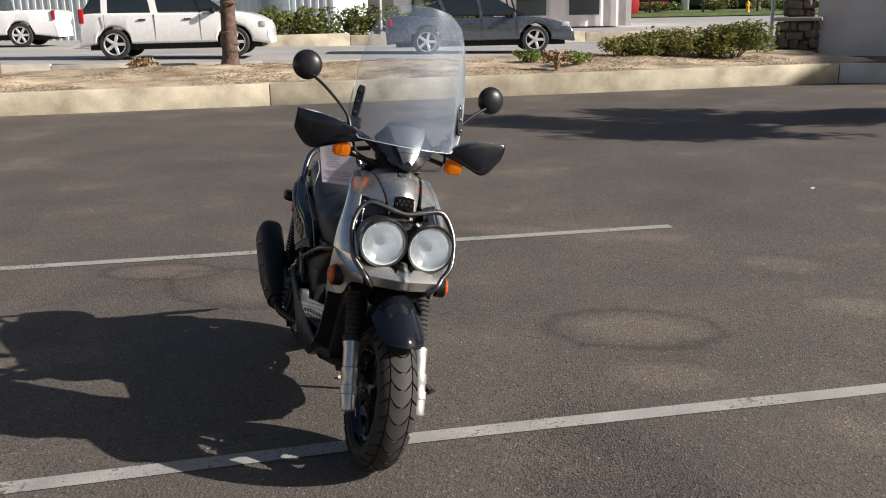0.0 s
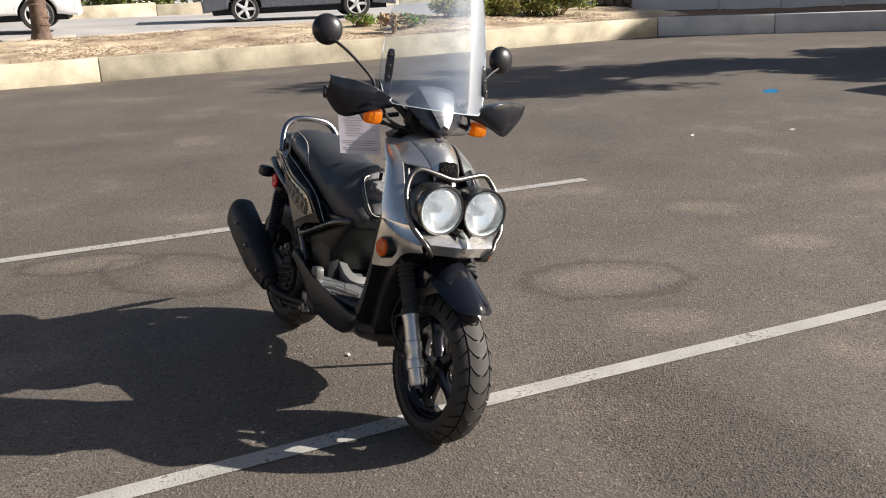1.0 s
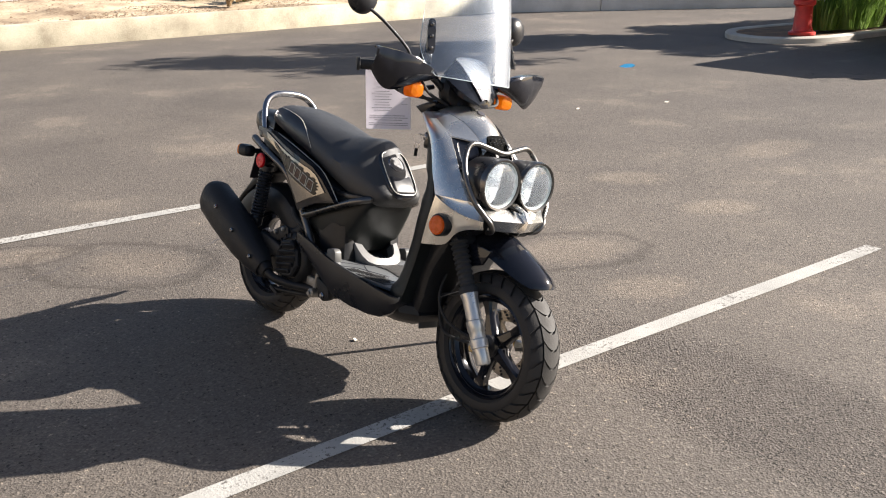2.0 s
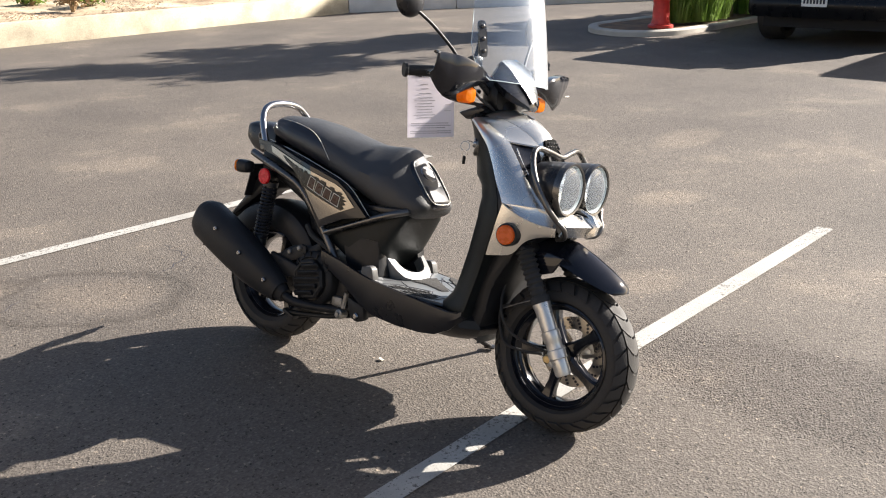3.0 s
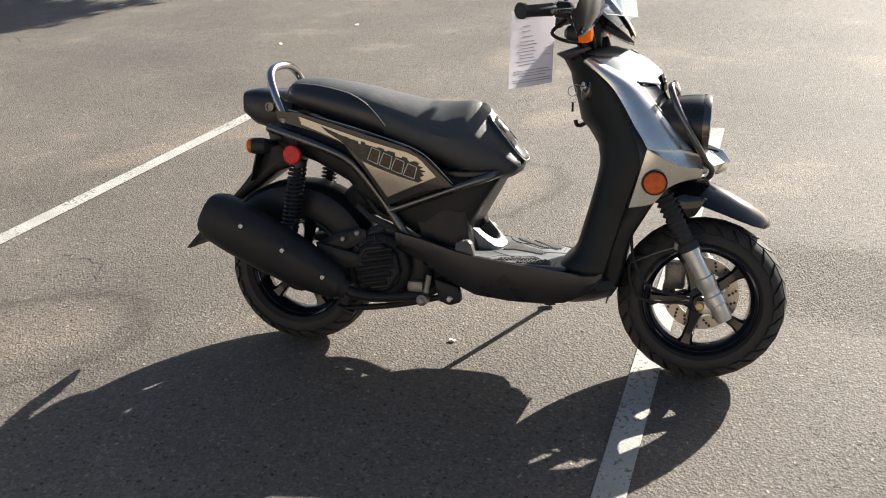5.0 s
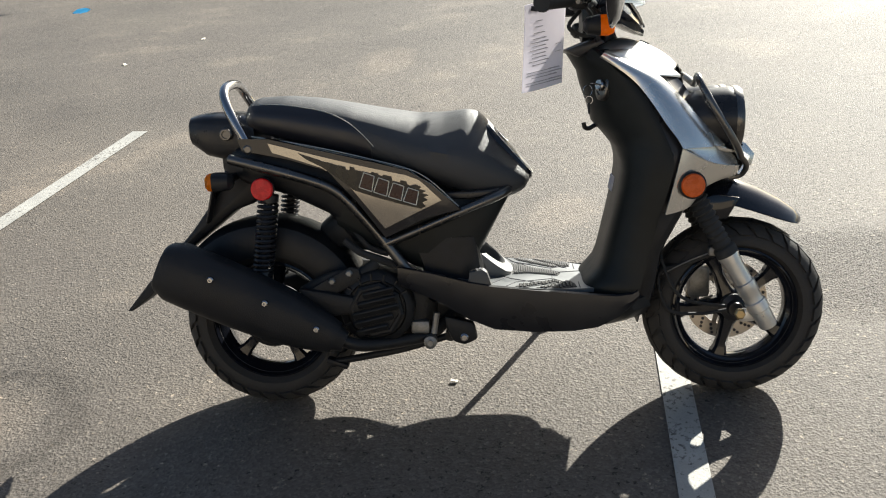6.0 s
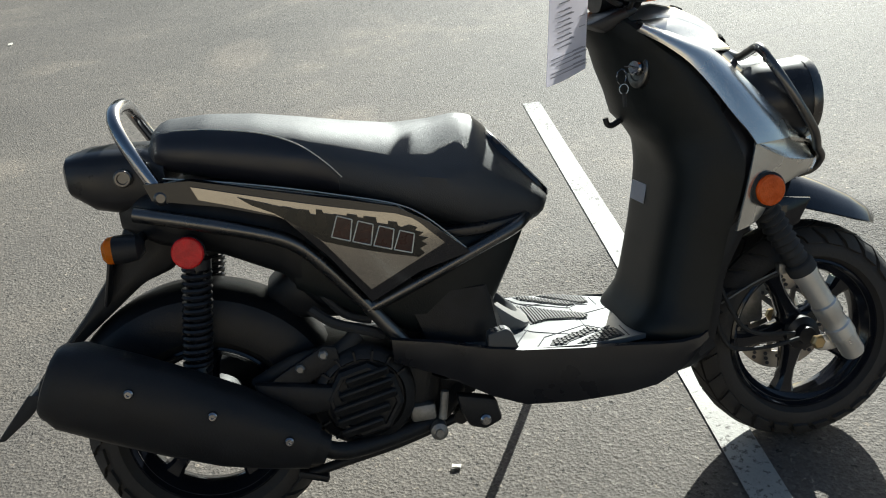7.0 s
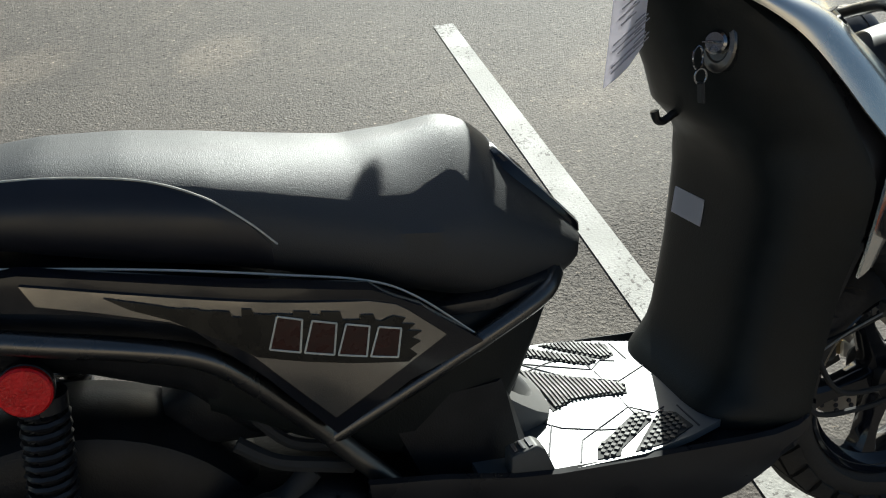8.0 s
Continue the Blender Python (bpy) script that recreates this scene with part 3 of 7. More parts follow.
# street with a pale kerb on either side
bm = bmnew()
grid = []
for i in range(-30, 31):
    x = i * 4.0
    base = wall_point((x - CORNER.x) / 0.9624, 4.5)
    grid.append([(base.x + WN.x * d, base.y + WN.y * d, road_z(base.x)) for d in (0, 5, 14, 90)])
add_loft(bm, grid, cap=False, loop=False)
tagged(part("road", bm, ROAD, smooth=False), "pale grey asphalt street", "road", kind="structure")
bm = bmnew()
for s in range(-60, 4, 2):
    a = wall_point(s + 1, 4.42)
    add_box(bm, (1.99, 0.18, 0.5), Matrix.Translation((a.x, a.y, road_z(a.x) - 0.14)) @ Matrix.Rotation(math.atan2(WX.y, WX.x), 4, "Z"), 0.02)
tagged(part("kerb", bm, KERB), "pale concrete street kerb", "kerb", kind="structure")
bm = bmnew()
for s in range(-15, 2, 4):
    a = wall_point(s + 2, 16.0)
    add_box(bm, (3.985, 0.5, 0.5), Matrix.Translation((a.x, a.y, road_z(a.x) + 0.05)) @ Matrix.Rotation(math.atan2(WX.y, WX.x), 4, "Z"), 0.02)
tagged(part("far_kerb", bm, CONCRETE), "low pale wall on the far side of the street", "kerb", kind="structure")


# ---- plants ----
def leaves(bm, rng, centre, size, count, leaf, squash=1.0):
    """Many small bent leaves filling a lumpy space."""
    c = Vector(centre)
    lumps = [(c + Vector((rng.uniform(-1, 1) * size[0] * 0.7, rng.uniform(-1, 1) * size[1] * 0.7, rng.uniform(-0.5, 1) * size[2] * 0.7)), rng.uniform(0.35, 0.6)) for _ in range(14)]
    for _ in range(count):
        k, f = rng.choice(lumps)
        d = Vector((rng.gauss(0, 1), rng.gauss(0, 1), rng.gauss(0, 1))).normalized() * rng.uniform(0.55, 1.0) ** 0.5
        p = k + Vector((d.x * size[0] * f, d.y * size[1] * f, d.z * size[2] * f))
        a = Vector((rng.gauss(0, 1), rng.gauss(0, 1), rng.gauss(0, 0.7))).normalized()
        b = a.cross(Vector((rng.gauss(0, 1), rng.gauss(0, 1), rng.gauss(0, 1)))).normalized()
        s = leaf * rng.uniform(0.6, 1.3)
        vs = [bm.verts.new(p + q) for q in (-a * s, b * s * 0.42, a * s, -b * s * 0.42)]
        bm.faces.new(vs)


def shrub(name, at, size, count, leaf, materials, label, group=""):
    rng = random.Random(int(at[0] * 100) + 7)
    r = root(name, Matrix.Translation(at), label, "shrub", group)
    bm = bmnew()
    for _ in range(12):
        e = Vector((rng.uniform(-0.7, 0.7) * size[0], rng.uniform(-0.7, 0.7) * size[1], size[2] * rng.uniform(0.5, 1.2)))
        add_tube(bm, [(e.x * 0.1, e.y * 0.1, -0.06), (e.x * 0.5, e.y * 0.5, e.z * 0.45), tuple(e)], [0.018, 0.012, 0.005], 5, 3)
    part("stems", bm, TWIG, r)
    for k, m in enumerate(materials):
        bm = bmnew()
        leaves(bm, rng, (0, 0, size[2] * 0.75), size, count // len(materials), leaf)
        part("foliage", bm, m, r, smooth=False)
    return r


for s, d, sx, sz, m in ((-2.85, 2.7, 0.60, 0.25, (LEAF_DRY, LEAF)), (-2.05, 2.65, 0.62, 0.31, (LEAF, LEAF_DRY, LEAF_DRY)), (-1.35, 2.5, 0.55, 0.28, (LEAF, LEAF, LEAF_DRY)), (-0.72, 2.4, 0.66, 0.36, (LEAF, LEAF))):
    shrub("shrub", wall_point(s, d, 0.4), (sx, 0.55, sz), 3000, 0.046, m, "low green shrub with yellowing leaves" if LEAF_DRY in m else "low dark green shrub", "planter shrubs")
for s, d in ((-4.35, 1.6), (-5.0, 2.4)):
    shrub("weed", wall_point(s, d, 0.4), (0.3, 0.25, 0.13), 260, 0.05, (GRASS, LEAF), "small green weed in dry soil", "weeds")
for s, d in ((-12.2, 3.3), (-4.9, 1.1)):
    shrub("dry_weed", wall_point(s, d, 0.4), (0.28, 0.25, 0.16), 260, 0.05, (TWIG,), "dry brown weed on bare soil", "dry weeds")

# far hedge
for i in range(9):
    p = wall_point(-12.6 + i * 1.2, 17.2, 0.42)
    shrub("hedge", p, (0.85, 0.6, 0.62), 1300, 0.085, (LEAF,), "dense green hedge along the far kerb", "hedge plants")


def tree(at, height, spread, count, leaf, label, lean=(0, 0), r0=0.14, bare=0.4, seed=3, bark=BARK, scars=0):
    rng = random.Random(seed)
    t = root("tree", Matrix.Translation(at), label, "tree")
    bm = bmnew()
    top = Vector((lean[0], lean[1], height * 0.8))
    add_tube(bm, [(0, 0, -0.3), (0.02, 0.01, height * 0.2), tuple(top * 0.5), tuple(top)], [r0 * 1.25, r0, r0 * 0.75, r0 * 0.3], 12, 6)
    # rings of old leaf scars, and a flared foot
    for k in range(scars):
        z = 0.10 + 0.19 * k + rng.uniform(-0.03, 0.03)
        add_lathe(bm, [(r0 * 0.9, z - 0.03), (r0 * 1.05, z - 0.012), (r0 * 1.08, z + 0.004), (r0 * 0.9, z + 0.020)], 14, pose(0.02, 0.01, 0, rng.uniform(-5, 5), rng.uniform(-5, 5), 0), cap=False)
    if scars:
        add_lathe(bm, [(r0 * 1.7, -0.05), (r0 * 1.45, 0.04), (r0 * 1.2, 0.16), (r0 * 1.0, 0.3)], 14, cap=False)
    tips = []
    for k in range(11):
        f = bare + (1 - bare) * k / 11
        b = top * f
        a = k * 2.4
        e = b + Vector((math.cos(a) * spread * rng.uniform(0.5, 0.95), math.sin(a) * spread * rng.uniform(0.5, 0.95), height * rng.uniform(0.06, 0.2)))
        add_tube(bm, [tuple(b), tuple((b + e) / 2 + Vector((0, 0, 0.15))), tuple(e)], [r0 * 0.4, r0 * 0.25, r0 * 0.08], 6, 4)
        tips.append(e)
    part("trunk", bm, bark, t)
    bm = bmnew()
    for e in tips + [top + Vector((0, 0, height * 0.12))]:
        leaves(bm, rng, e, (spread * 0.42, spread * 0.42, height * 0.10), count // 12, leaf)
    part("crown", bm, LEAF, t, smooth=False)
    return t


# street tree whose crown is above the view, and a thin stake beside it
def street_trunk():
    p = Vector((-5.26, 18.47, 0.40))
    return tree(p, 6.5, 2.0, 5000, 0.09, "street tree with a rough brown trunk", (0.05, 0.2), 0.138, 0.5, 5, SCARRED_BARK, 13)
street_trunk()
p = Vector((-8.5, 15.9, 0.25))
bm = bmnew()
add_tube(bm, [(0, 0, 0), (-0.03, 0, 1.4), (0.0, 0.02, 2.8)], [0.035, 0.03, 0.028], 8, 4)
stake = root("tree_stake", Matrix.Translation(p), "thin brown wooden stake in dry soil", "stake")
part("pole", bm, BARK, stake)

# island with a kerb, its tree and tall grass
ISLAND = [(7.02, 11.45), (7.1, 11.08), (7.5, 10.8), (8.2, 10.8), (9.9, 11.25), (13.4, 12.35), (13.2, 13.2), (10.1, 12.75), (8.3, 12.5), (7.5, 12.3), (7.1, 11.85)]
bm = bmnew()
isl = [Vector((x, y, 0)) for x, y in ISLAND]
cen = sum(isl, Vector()) / len(isl)
loop = spline([tuple(p) for p in isl], 4, True)
sec = [(0.0, -0.05), (0.0, 0.062), (0.02, 0.08), (0.13, 0.08), (0.15, 0.062), (0.15, 0.0)]
rings = []
for i, p in enumerate(loop):
    t = (loop[(i + 1) % len(loop)] - loop[i - 1]).normalized()
    inward = Vector((-t.y, t.x, 0))
    rings.append([p + inward * a + Vector((0, 0, z)) for a, z in sec])
rings.append(rings[0])
add_loft(bm, rings, cap=False, loop=False)
tagged(part("island_kerb", bm, KERB), "pale concrete kerb round a planted island", "kerb", kind="structure")
bm = bmnew()
bm.faces.new([bm.verts.new(p + (cen - p).normalized() * 0.12 + Vector((0, 0, 0.062))) for p in loop])
tagged(part("island_soil", bm, MULCH, smooth=False), "dark soil and fallen leaves on the island", "soil", kind="stuff")
tree((9.75, 11.85, 0.1), 4.7, 1.45, 8000, 0.08, "tree with a thick trunk on the island", (0.1, -0.7), 0.17, 0.66, 11)

# unseen tree, added so that its crown shades the island and the asphalt
tree((12.5, 12.15, 0.08), 3.5, 1.8, 20000, 0.10, "unseen tree added to shade the island and the lot", (0.2, -1.0), 0.15, 0.3, 31)


def grass_clump(at, r, h, count, seed):
    rng = random.Random(seed)
    bm = bmnew()
    for _ in range(count):
        a, d = rng.uniform(0, 6.28), r * rng.random() ** 0.5
        b = Vector((math.cos(a) * d, math.sin(a) * d, 0))
        e = b * rng.uniform(1.1, 1.7) + Vector((rng.gauss(0, 0.06), rng.gauss(0, 0.06), h * rng.uniform(0.6, 1.1)))
        w = Vector((-math.sin(a), math.cos(a), 0)) * 0.008
        mid = (b + e) / 2 + Vector((0, 0, h * 0.1))
        vs = [bm.verts.new(q) for q in (b - w, b + w, mid + w, e, mid - w)]
        bm.faces.new((vs[0], vs[1], vs[2], vs[4]))
        bm.faces.new((vs[4], vs[2], vs[3]))
    ob = part("tall_grass", bm, GRASS, smooth=False)
    ob.location = at
    return tagged(ob, "tall green ornamental grass clump on the island", "grass", "grass clumps", "stuff")


for k, (x, y, r, h) in enumerate(((8.35, 11.4, 0.24, 0.5), (8.75, 11.35, 0.28, 0.55), (9.15, 11.5, 0.28, 0.55), (10.3, 11.7, 0.42, 0.7), (10.8, 11.95, 0.45, 0.75), (11.5, 12.2, 0.45, 0.7))):
    grass_clump((x, y, 0.1), r, h, 420, k)


def hydrant(at, material, label, scale=1.0):
    h = root("fire_hydrant", Matrix.Translation(at) @ Matrix.Diagonal((scale, scale, scale, 1)), label, "hydrant")
    bm = bmnew()
    add_lathe(bm, [(0.16, 0), (0.16, 0.03), (0.125, 0.05), (0.11, 0.1), (0.10, 0.3), (0.105, 0.34), (0.13, 0.36), (0.13, 0.40), (0.105, 0.42), (0.10, 0.58), (0.13, 0.6), (0.13, 0.63), (0.11, 0.66), (0.08, 0.72), (0.03, 0.76), (0.03, 0.8), (0, 0.8)], 24)
    part("barrel", bm, material, h)
    for a in (90, 200, 320):
        bm = bmnew()
        add_lathe(bm, [(0.055, 0.08), (0.055, 0.13), (0.07, 0.135), (0.07, 0.17), (0.03, 0.175), (0.025, 0.2), (0, 0.2)], 12, pose(0, 0, 0.5, 90, 0, a))
        part("outlet", bm, material, h)
    return h


hydrant((7.85, 11.2, 0.07), HYDRANT_RED, "red painted fire hydrant on the island", 1.12)

# low sign wall with a stone pillar beyond the return wall
PW = Vector((5.78, 20.9, 0.3))
pil = root("stone_pillar", Matrix.Translation(PW) @ Matrix.Rotation(radians(-18), 4, "Z"), "pillar of dark rough stones with a ledge", "pillar")
bm = bmnew()
rng = random.Random(4)
def stones(bm, x0, x1, y0, y1, z0, z1):
    z = z0
    while z < z1 - 0.02:
        h = min(rng.uniform(0.11, 0.24), z1 - z)
        for face in range(4):
            L = (x1 - x0) if face in (0, 2) else (y1 - y0)
            a = 0.0
            while a < L - 0.02:
                w = min(rng.uniform(0.14, 0.40), L - a)
                u = a + w / 2
                c = {0: (x0 + u, y0), 1: (x1, y0 + u), 2: (x0 + u, y1), 3: (x0, y0 + u)}[face]
                add_box(bm, (w - 0.015, 0.1 + rng.uniform(0, 0.04), h - 0.015), pose(c[0], c[1], z + h / 2 + rng.uniform(-0.025, 0.025), rng.uniform(-4, 4), 0, 90 * (face % 2)) @ pose(0, 0, 0, 0, rng.uniform(-9, 9), 0), 0.03, 1)
                a += w
        z += h
stones(bm, 0, 0.75, 0, 0.75, 0, 0.70)
stones(bm, 0.12, 0.63, 0.12, 0.63, 0.80, 2.6)
add_box(bm, (0.6, 0.6, 0.7), Matrix.Translation((0.375, 0.375, 0.36)))
add_box(bm, (0.42, 0.42, 1.8), Matrix.Translation((0.375, 0.375, 1.7)))
part("stonework", bm, STONE, pil)
bm = bmnew()
add_box(bm, (0.95, 0.95, 0.08), Matrix.Translation((0.375, 0.375, 0.76)), 0.02)
part("ledge", bm, KERB, pil)
bm = bmnew()
add_box(bm, (26, 0.3, 1.5), Matrix.Translation((13.75, 0.4, 0.55)))
sw = part("sign_wall", bm, STUCCO, smooth=False)
sw.matrix_world = Matrix.Translation(PW) @ Matrix.Rotation(radians(-18), 4, "Z")
tagged(sw, "low pale stucco wall beside the stone pillar", "wall", kind="structure")
bm = bmnew()
add_box(bm, (26, 0.4, 0.07), Matrix.Translation((13.75, 0.4, 1.337)), 0.015)
sc = part("sign_wall_coping", bm, KERB)
sc.matrix_world = sw.matrix_world.copy()
tagged(sc, "grey coping on the stucco wall", "coping", kind="structure")
for x, y in ((8.18, 19.80), (9.38, 19.41), (10.55, 19.04)):
    bm = bmnew()
    add_rod(bm, (0, 0, 0), (0, 0, 2.3), 0.03, n=10)
    q = part("pole", bm, POST)
    q.location = (x, y, 0.2)
    tagged(q, "thin pale metal post in the mulch bed", "post", "fence posts")


# ---- cars ----
def arch(cx, r, z0, n=10, cz=None):
    """Points of a wheel opening, from the rear to the front."""
    cz = r * 0.86 if cz is None else cz
    return [(cx - r * math.cos(math.pi * k / n), max(z0, cz + r * math.sin(math.pi * k / n))) for k in range(n + 1)]


def smooth_line(pts, steps=4):
    return [(q.x, q.z) for q in spline([(x, 0, z) for x, z in pts], steps)]


def add_rounded(bm, outline, half, r):
    """A side outline of (x, z) points drawn across from -half to half, its long edges rounded with the radius r."""
    n = len(outline)
    area = sum(outline[i - 1][0] * outline[i][1] - outline[i][0] * outline[i - 1][1] for i in range(n))
    sgn = 1 if area > 0 else -1
    inward = []
    for i in range(n):
        (ax, az), (bx, bz) = outline[i - 1], outline[(i + 1) % n]
        q = Vector((-(bz - az), bx - ax)) * sgn
        inward.append(q.normalized() if q.length > 1e-6 else Vector((0, 0)))
    rings = []
    for k in range(-5, 6):
        if k == 0:
            continue
        t = abs(k) - 1
        a = t / 4 * math.pi / 2
        y, d = half - r + r * math.sin(a), r * (1 - math.cos(a)) * (0.55 if t == 4 else 0.6)
        rings.append([(x + inward[i].x * d, math.copysign(y, k), z + inward[i].y * d) for i, (x, z) in enumerate(outline)])
    add_loft(bm, rings)
    bmesh.ops.triangulate(bm, faces=[f for f in bm.faces if len(f.verts) > 4])
    return bm


def road_wheel(car, x, y, r, w, spokes, alloy):
    s = 1 if y > 0 else -1
    wm = pose(x, y, r, 90 if s < 0 else -90, 0, 0)
    bm = bmnew()
    add_lathe(bm, [(r * 0.72, -w), (r * 0.94, -w), (r, -w * 0.8), (r, -0.02), (r * 0.94, 0), (r * 0.74, 0.0), (r * 0.70, -0.02), (r * 0.70, -w + 0.02)], 32, wm, closed=True)
    tyre = part("tyre", bm, TYRE, car)
    bm = bmnew()
    add_lathe(bm, [(r * 0.70, -w + 0.02), (r * 0.73, -0.004), (r * 0.69, -0.002), (r * 0.65, -0.06)], 32, wm, cap=False)
    add_lathe(bm, [(r * 0.2, -0.10), (r * 0.1, -0.09), (0, -0.09)], 24, wm)
    for k in range(spokes):
        a = 360 * k / spokes
        add_box(bm, (r * 0.62, r * 0.2, 0.03), wm @ pose(0, 0, -0.025, 0, 0, a) @ pose(r * 0.38, 0, 0, 0, 0, 0), 0.008, 1)
    add_lathe(bm, [(r * 0.17, -0.08), (r * 0.17, -0.005), (0, 0)], 12, wm)
    part("rim", bm, alloy, tyre)
    bm = bmnew()
    add_lathe(bm, [(r * 0.66, -0.10), (r * 0.3, -0.11), (0, -0.11)], 24, wm)
    part("wheel_disc", bm, TRIM_DARK, tyre)


def car(name, m, label, paint, L, W, prof, house, axles, r, front_lamp=None, rear_lamp=None, spokes=5, group="", split=(), category="car", belt_in=0.08, plate=False, z0=0.22, tw=0.21):
    """A car along +x with its rear at 0. prof: lower body outline over the sills, from rear to front, as (x, z); house: greenhouse outline."""
    c = root(name, m, label, category, group)
    half = W / 2
    prof, house = smooth_line(prof), smooth_line(house)
    low = [(prof[0][0], z0 + 0.06)]
    low += arch(axles[0], r * 1.17, z0)
    low += arch(axles[1], r * 1.17, z0)
    low += [(prof[-1][0], z0 + 0.06)]
    outline = low + list(reversed(prof))
    bm = bmnew()
    add_rounded(bm, outline, half, 0.10)
    for v in bm.verts:
        t = (v.co.x / L - 0.5) * 2
        v.co.y *= 1 - 0.09 * abs(t) ** 4 - 0.05 * max(0.0, (v.co.z - 0.6)) - 0.05 * max(0.0, 0.5 - v.co.z)
    part("body", bm, paint, c)
    bm = bmnew()
    add_box(bm, (L * 0.9, W * 0.8, 0.3), Matrix.Translation((L / 2, 0, 0.36)))
    part("underbody", bm, TRIM_DARK, c, smooth=False)
    # greenhouse: glass below, painted roof and pillars over it
    bm = bmnew()
    zb, zt = min(z for x, z in house), max(z for x, z in house)
    add_rounded(bm, house, half - belt_in, 0.06)
    for v in bm.verts:
        v.co.y *= 1 - 0.20 * (v.co.z - zb) / (zt - zb)
    part("glasshouse", bm, CAR_GLASS, c)
    def yat(z):
        return (half - belt_in) * (1 - 0.20 * (z - zb) / (zt - zb)) + 0.008
    bm = bmnew()
    tops = sorted([p for p in house if p[1] > zt - 0.10])
    x0, x1 = tops[0][0], tops[-1][0]
    add_prism(bm, [(x0 - 0.05, zt - 0.05)] + [(x, z + 0.012) for x, z in tops] + [(x1 + 0.1, zt - 0.07)], -yat(zt), yat(zt), 0.02, 2)
    part("roof", bm, paint, c)
    for s in (-1, 1):
        for (xa, xb, w) in split:
            bm = bmnew()
            ang = [(xa - w / 2, zb - 0.02), (xa + w / 2, zb - 0.02), (xb + w / 2, zt), (xb - w / 2, zt)]
            vs = [bm.verts.new((x, s * yat(z), z)) for x, z in ang] + [bm.verts.new((x, s * (yat(z) - 0.05), z)) for x, z in ang]
            for f in ((0, 1, 2, 3), (4, 5, 6, 7), (0, 1, 5, 4), (1, 2, 6, 5), (2, 3, 7, 6), (3, 0, 4, 7)):
                bm.faces.new([vs[k] for k in f])
            part("pillar", bm, paint if w > 0.07 else TRIM_DARK, c)
        for a in axles:
            road_wheel(c, a, s * (half - 0.02), r, tw, spokes, ALLOY)
        for k, hx in enumerate(split[1:] if len(split) > 1 else ()):
            bm = bmnew()
            add_box(bm, (0.17, 0.03, 0.035), Matrix.Translation((hx[0] - 0.28, s * (half - 0.005), zb - 0.14)), 0.01)
            part("door_handle", bm, TRIM_DARK if paint is CAR_WHITE else paint, c)
        bm = bmnew()
        add_box(bm, (0.1, 0.2, 0.13), Matrix.Translation((house[-1][0] - 0.28, s * (half + 0.04), zb + 0.04)), 0.035)
        part("door_mirror", bm, TRIM_DARK if paint is CAR_WHITE else paint, c)
        if rear_lamp:
            bm = bmnew()
            add_box(bm, rear_lamp[1], Matrix.Translation((rear_lamp[0][0], s * (half - rear_lamp[1][1] / 2 + 0.004 - 0.09 * 0.5), rear_lamp[0][1])), 0.02)
            part("tail_lamp", bm, RED_LENS, c)
        if front_lamp:
            bm = bmnew()
            add_box(bm, front_lamp[1], Matrix.Translation((front_lamp[0][0], s * (half - front_lamp[1][1] / 2 - 0.04), front_lamp[0][1])), 0.03)
            part("headlamp", bm, ALLOY, c)
        for k, (xa, xb, w) in enumerate(split):
            bm = bmnew()
            add_box(bm, (0.007, 0.012, zb - 0.42), Matrix.Translation((xa, s * (half - 0.012), (zb + 0.40) / 2)))
            part("door_seam", bm, TRIM_DARK, c, smooth=False)
    if plate:
        bm = bmnew()
        add_box(bm, (0.012, 0.31, 0.16), Matrix.Translation((-0.035, 0.07, 0.57)), 0.004, 1)
        pl = part("number_plate", bm, PLATE, c, "white number plate with dark bars")
        for k in range(7):
            bm = bmnew()
            add_box(bm, (0.004, 0.024, 0.07), Matrix.Translation((-0.043, 0.07 - 0.117 + k * 0.039, 0.56)))
            part("bar", bm, INK, pl, smooth=False)
    return c


def heading(x, y, z, deg):
    return Matrix.Translation((x, y, z)) @ Matrix.Rotation(radians(deg), 4, "Z")


HATCH = [(0, 0.35), (-0.03, 0.55), (0.03, 0.75), (0.08, 0.98), (0.9, 0.99), (2.0, 0.98), (3.1, 0.97), (3.35, 1.0), (3.9, 0.93), (4.2, 0.82), (4.38, 0.66), (4.41, 0.4)]
HATCH_TOP = [(0.10, 0.96), (0.42, 1.44), (0.8, 1.50), (1.7, 1.53), (2.4, 1.49), (2.75, 1.40), (3.40, 0.98)]
SEDAN = [(0, 0.35), (-0.02, 0.6), (0.04, 0.92), (0.25, 1.0), (0.8, 1.0), (1.6, 0.93), (3.2, 0.93), (3.5, 0.95), (4.2, 0.86), (4.65, 0.72), (4.84, 0.55), (4.86, 0.35)]
SEDAN_TOP = [(0.55, 0.98), (1.2, 1.30), (1.7, 1.43), (2.3, 1.47), (2.8, 1.42), (3.55, 0.94)]
TRUCK = [(0, 0.45), (0.0, 0.62), (0.05, 0.68), (0.05, 1.12), (1.75, 1.13), (1.8, 1.12), (4.1, 1.10), (4.3, 1.12), (5.1, 1.04), (5.35, 0.85), (5.39, 0.5)]
TRUCK_TOP = [(1.85, 1.10), (1.95, 1.70), (2.5, 1.78), (3.2, 1.76), (3.6, 1.68), (4.35, 1.11)]
SUV = [(0, 0.42), (-0.04, 0.6), (0.0, 0.75), (0.03, 1.1), (1.5, 1.12), (3.4, 1.10), (3.6, 1.12), (4.5, 1.05), (4.75, 0.9), (4.8, 0.5)]
SUV_TOP = [(0.05, 1.08), (0.22, 1.72), (0.8, 1.80), (2.4, 1.80), (2.9, 1.72), (3.65, 1.11)]

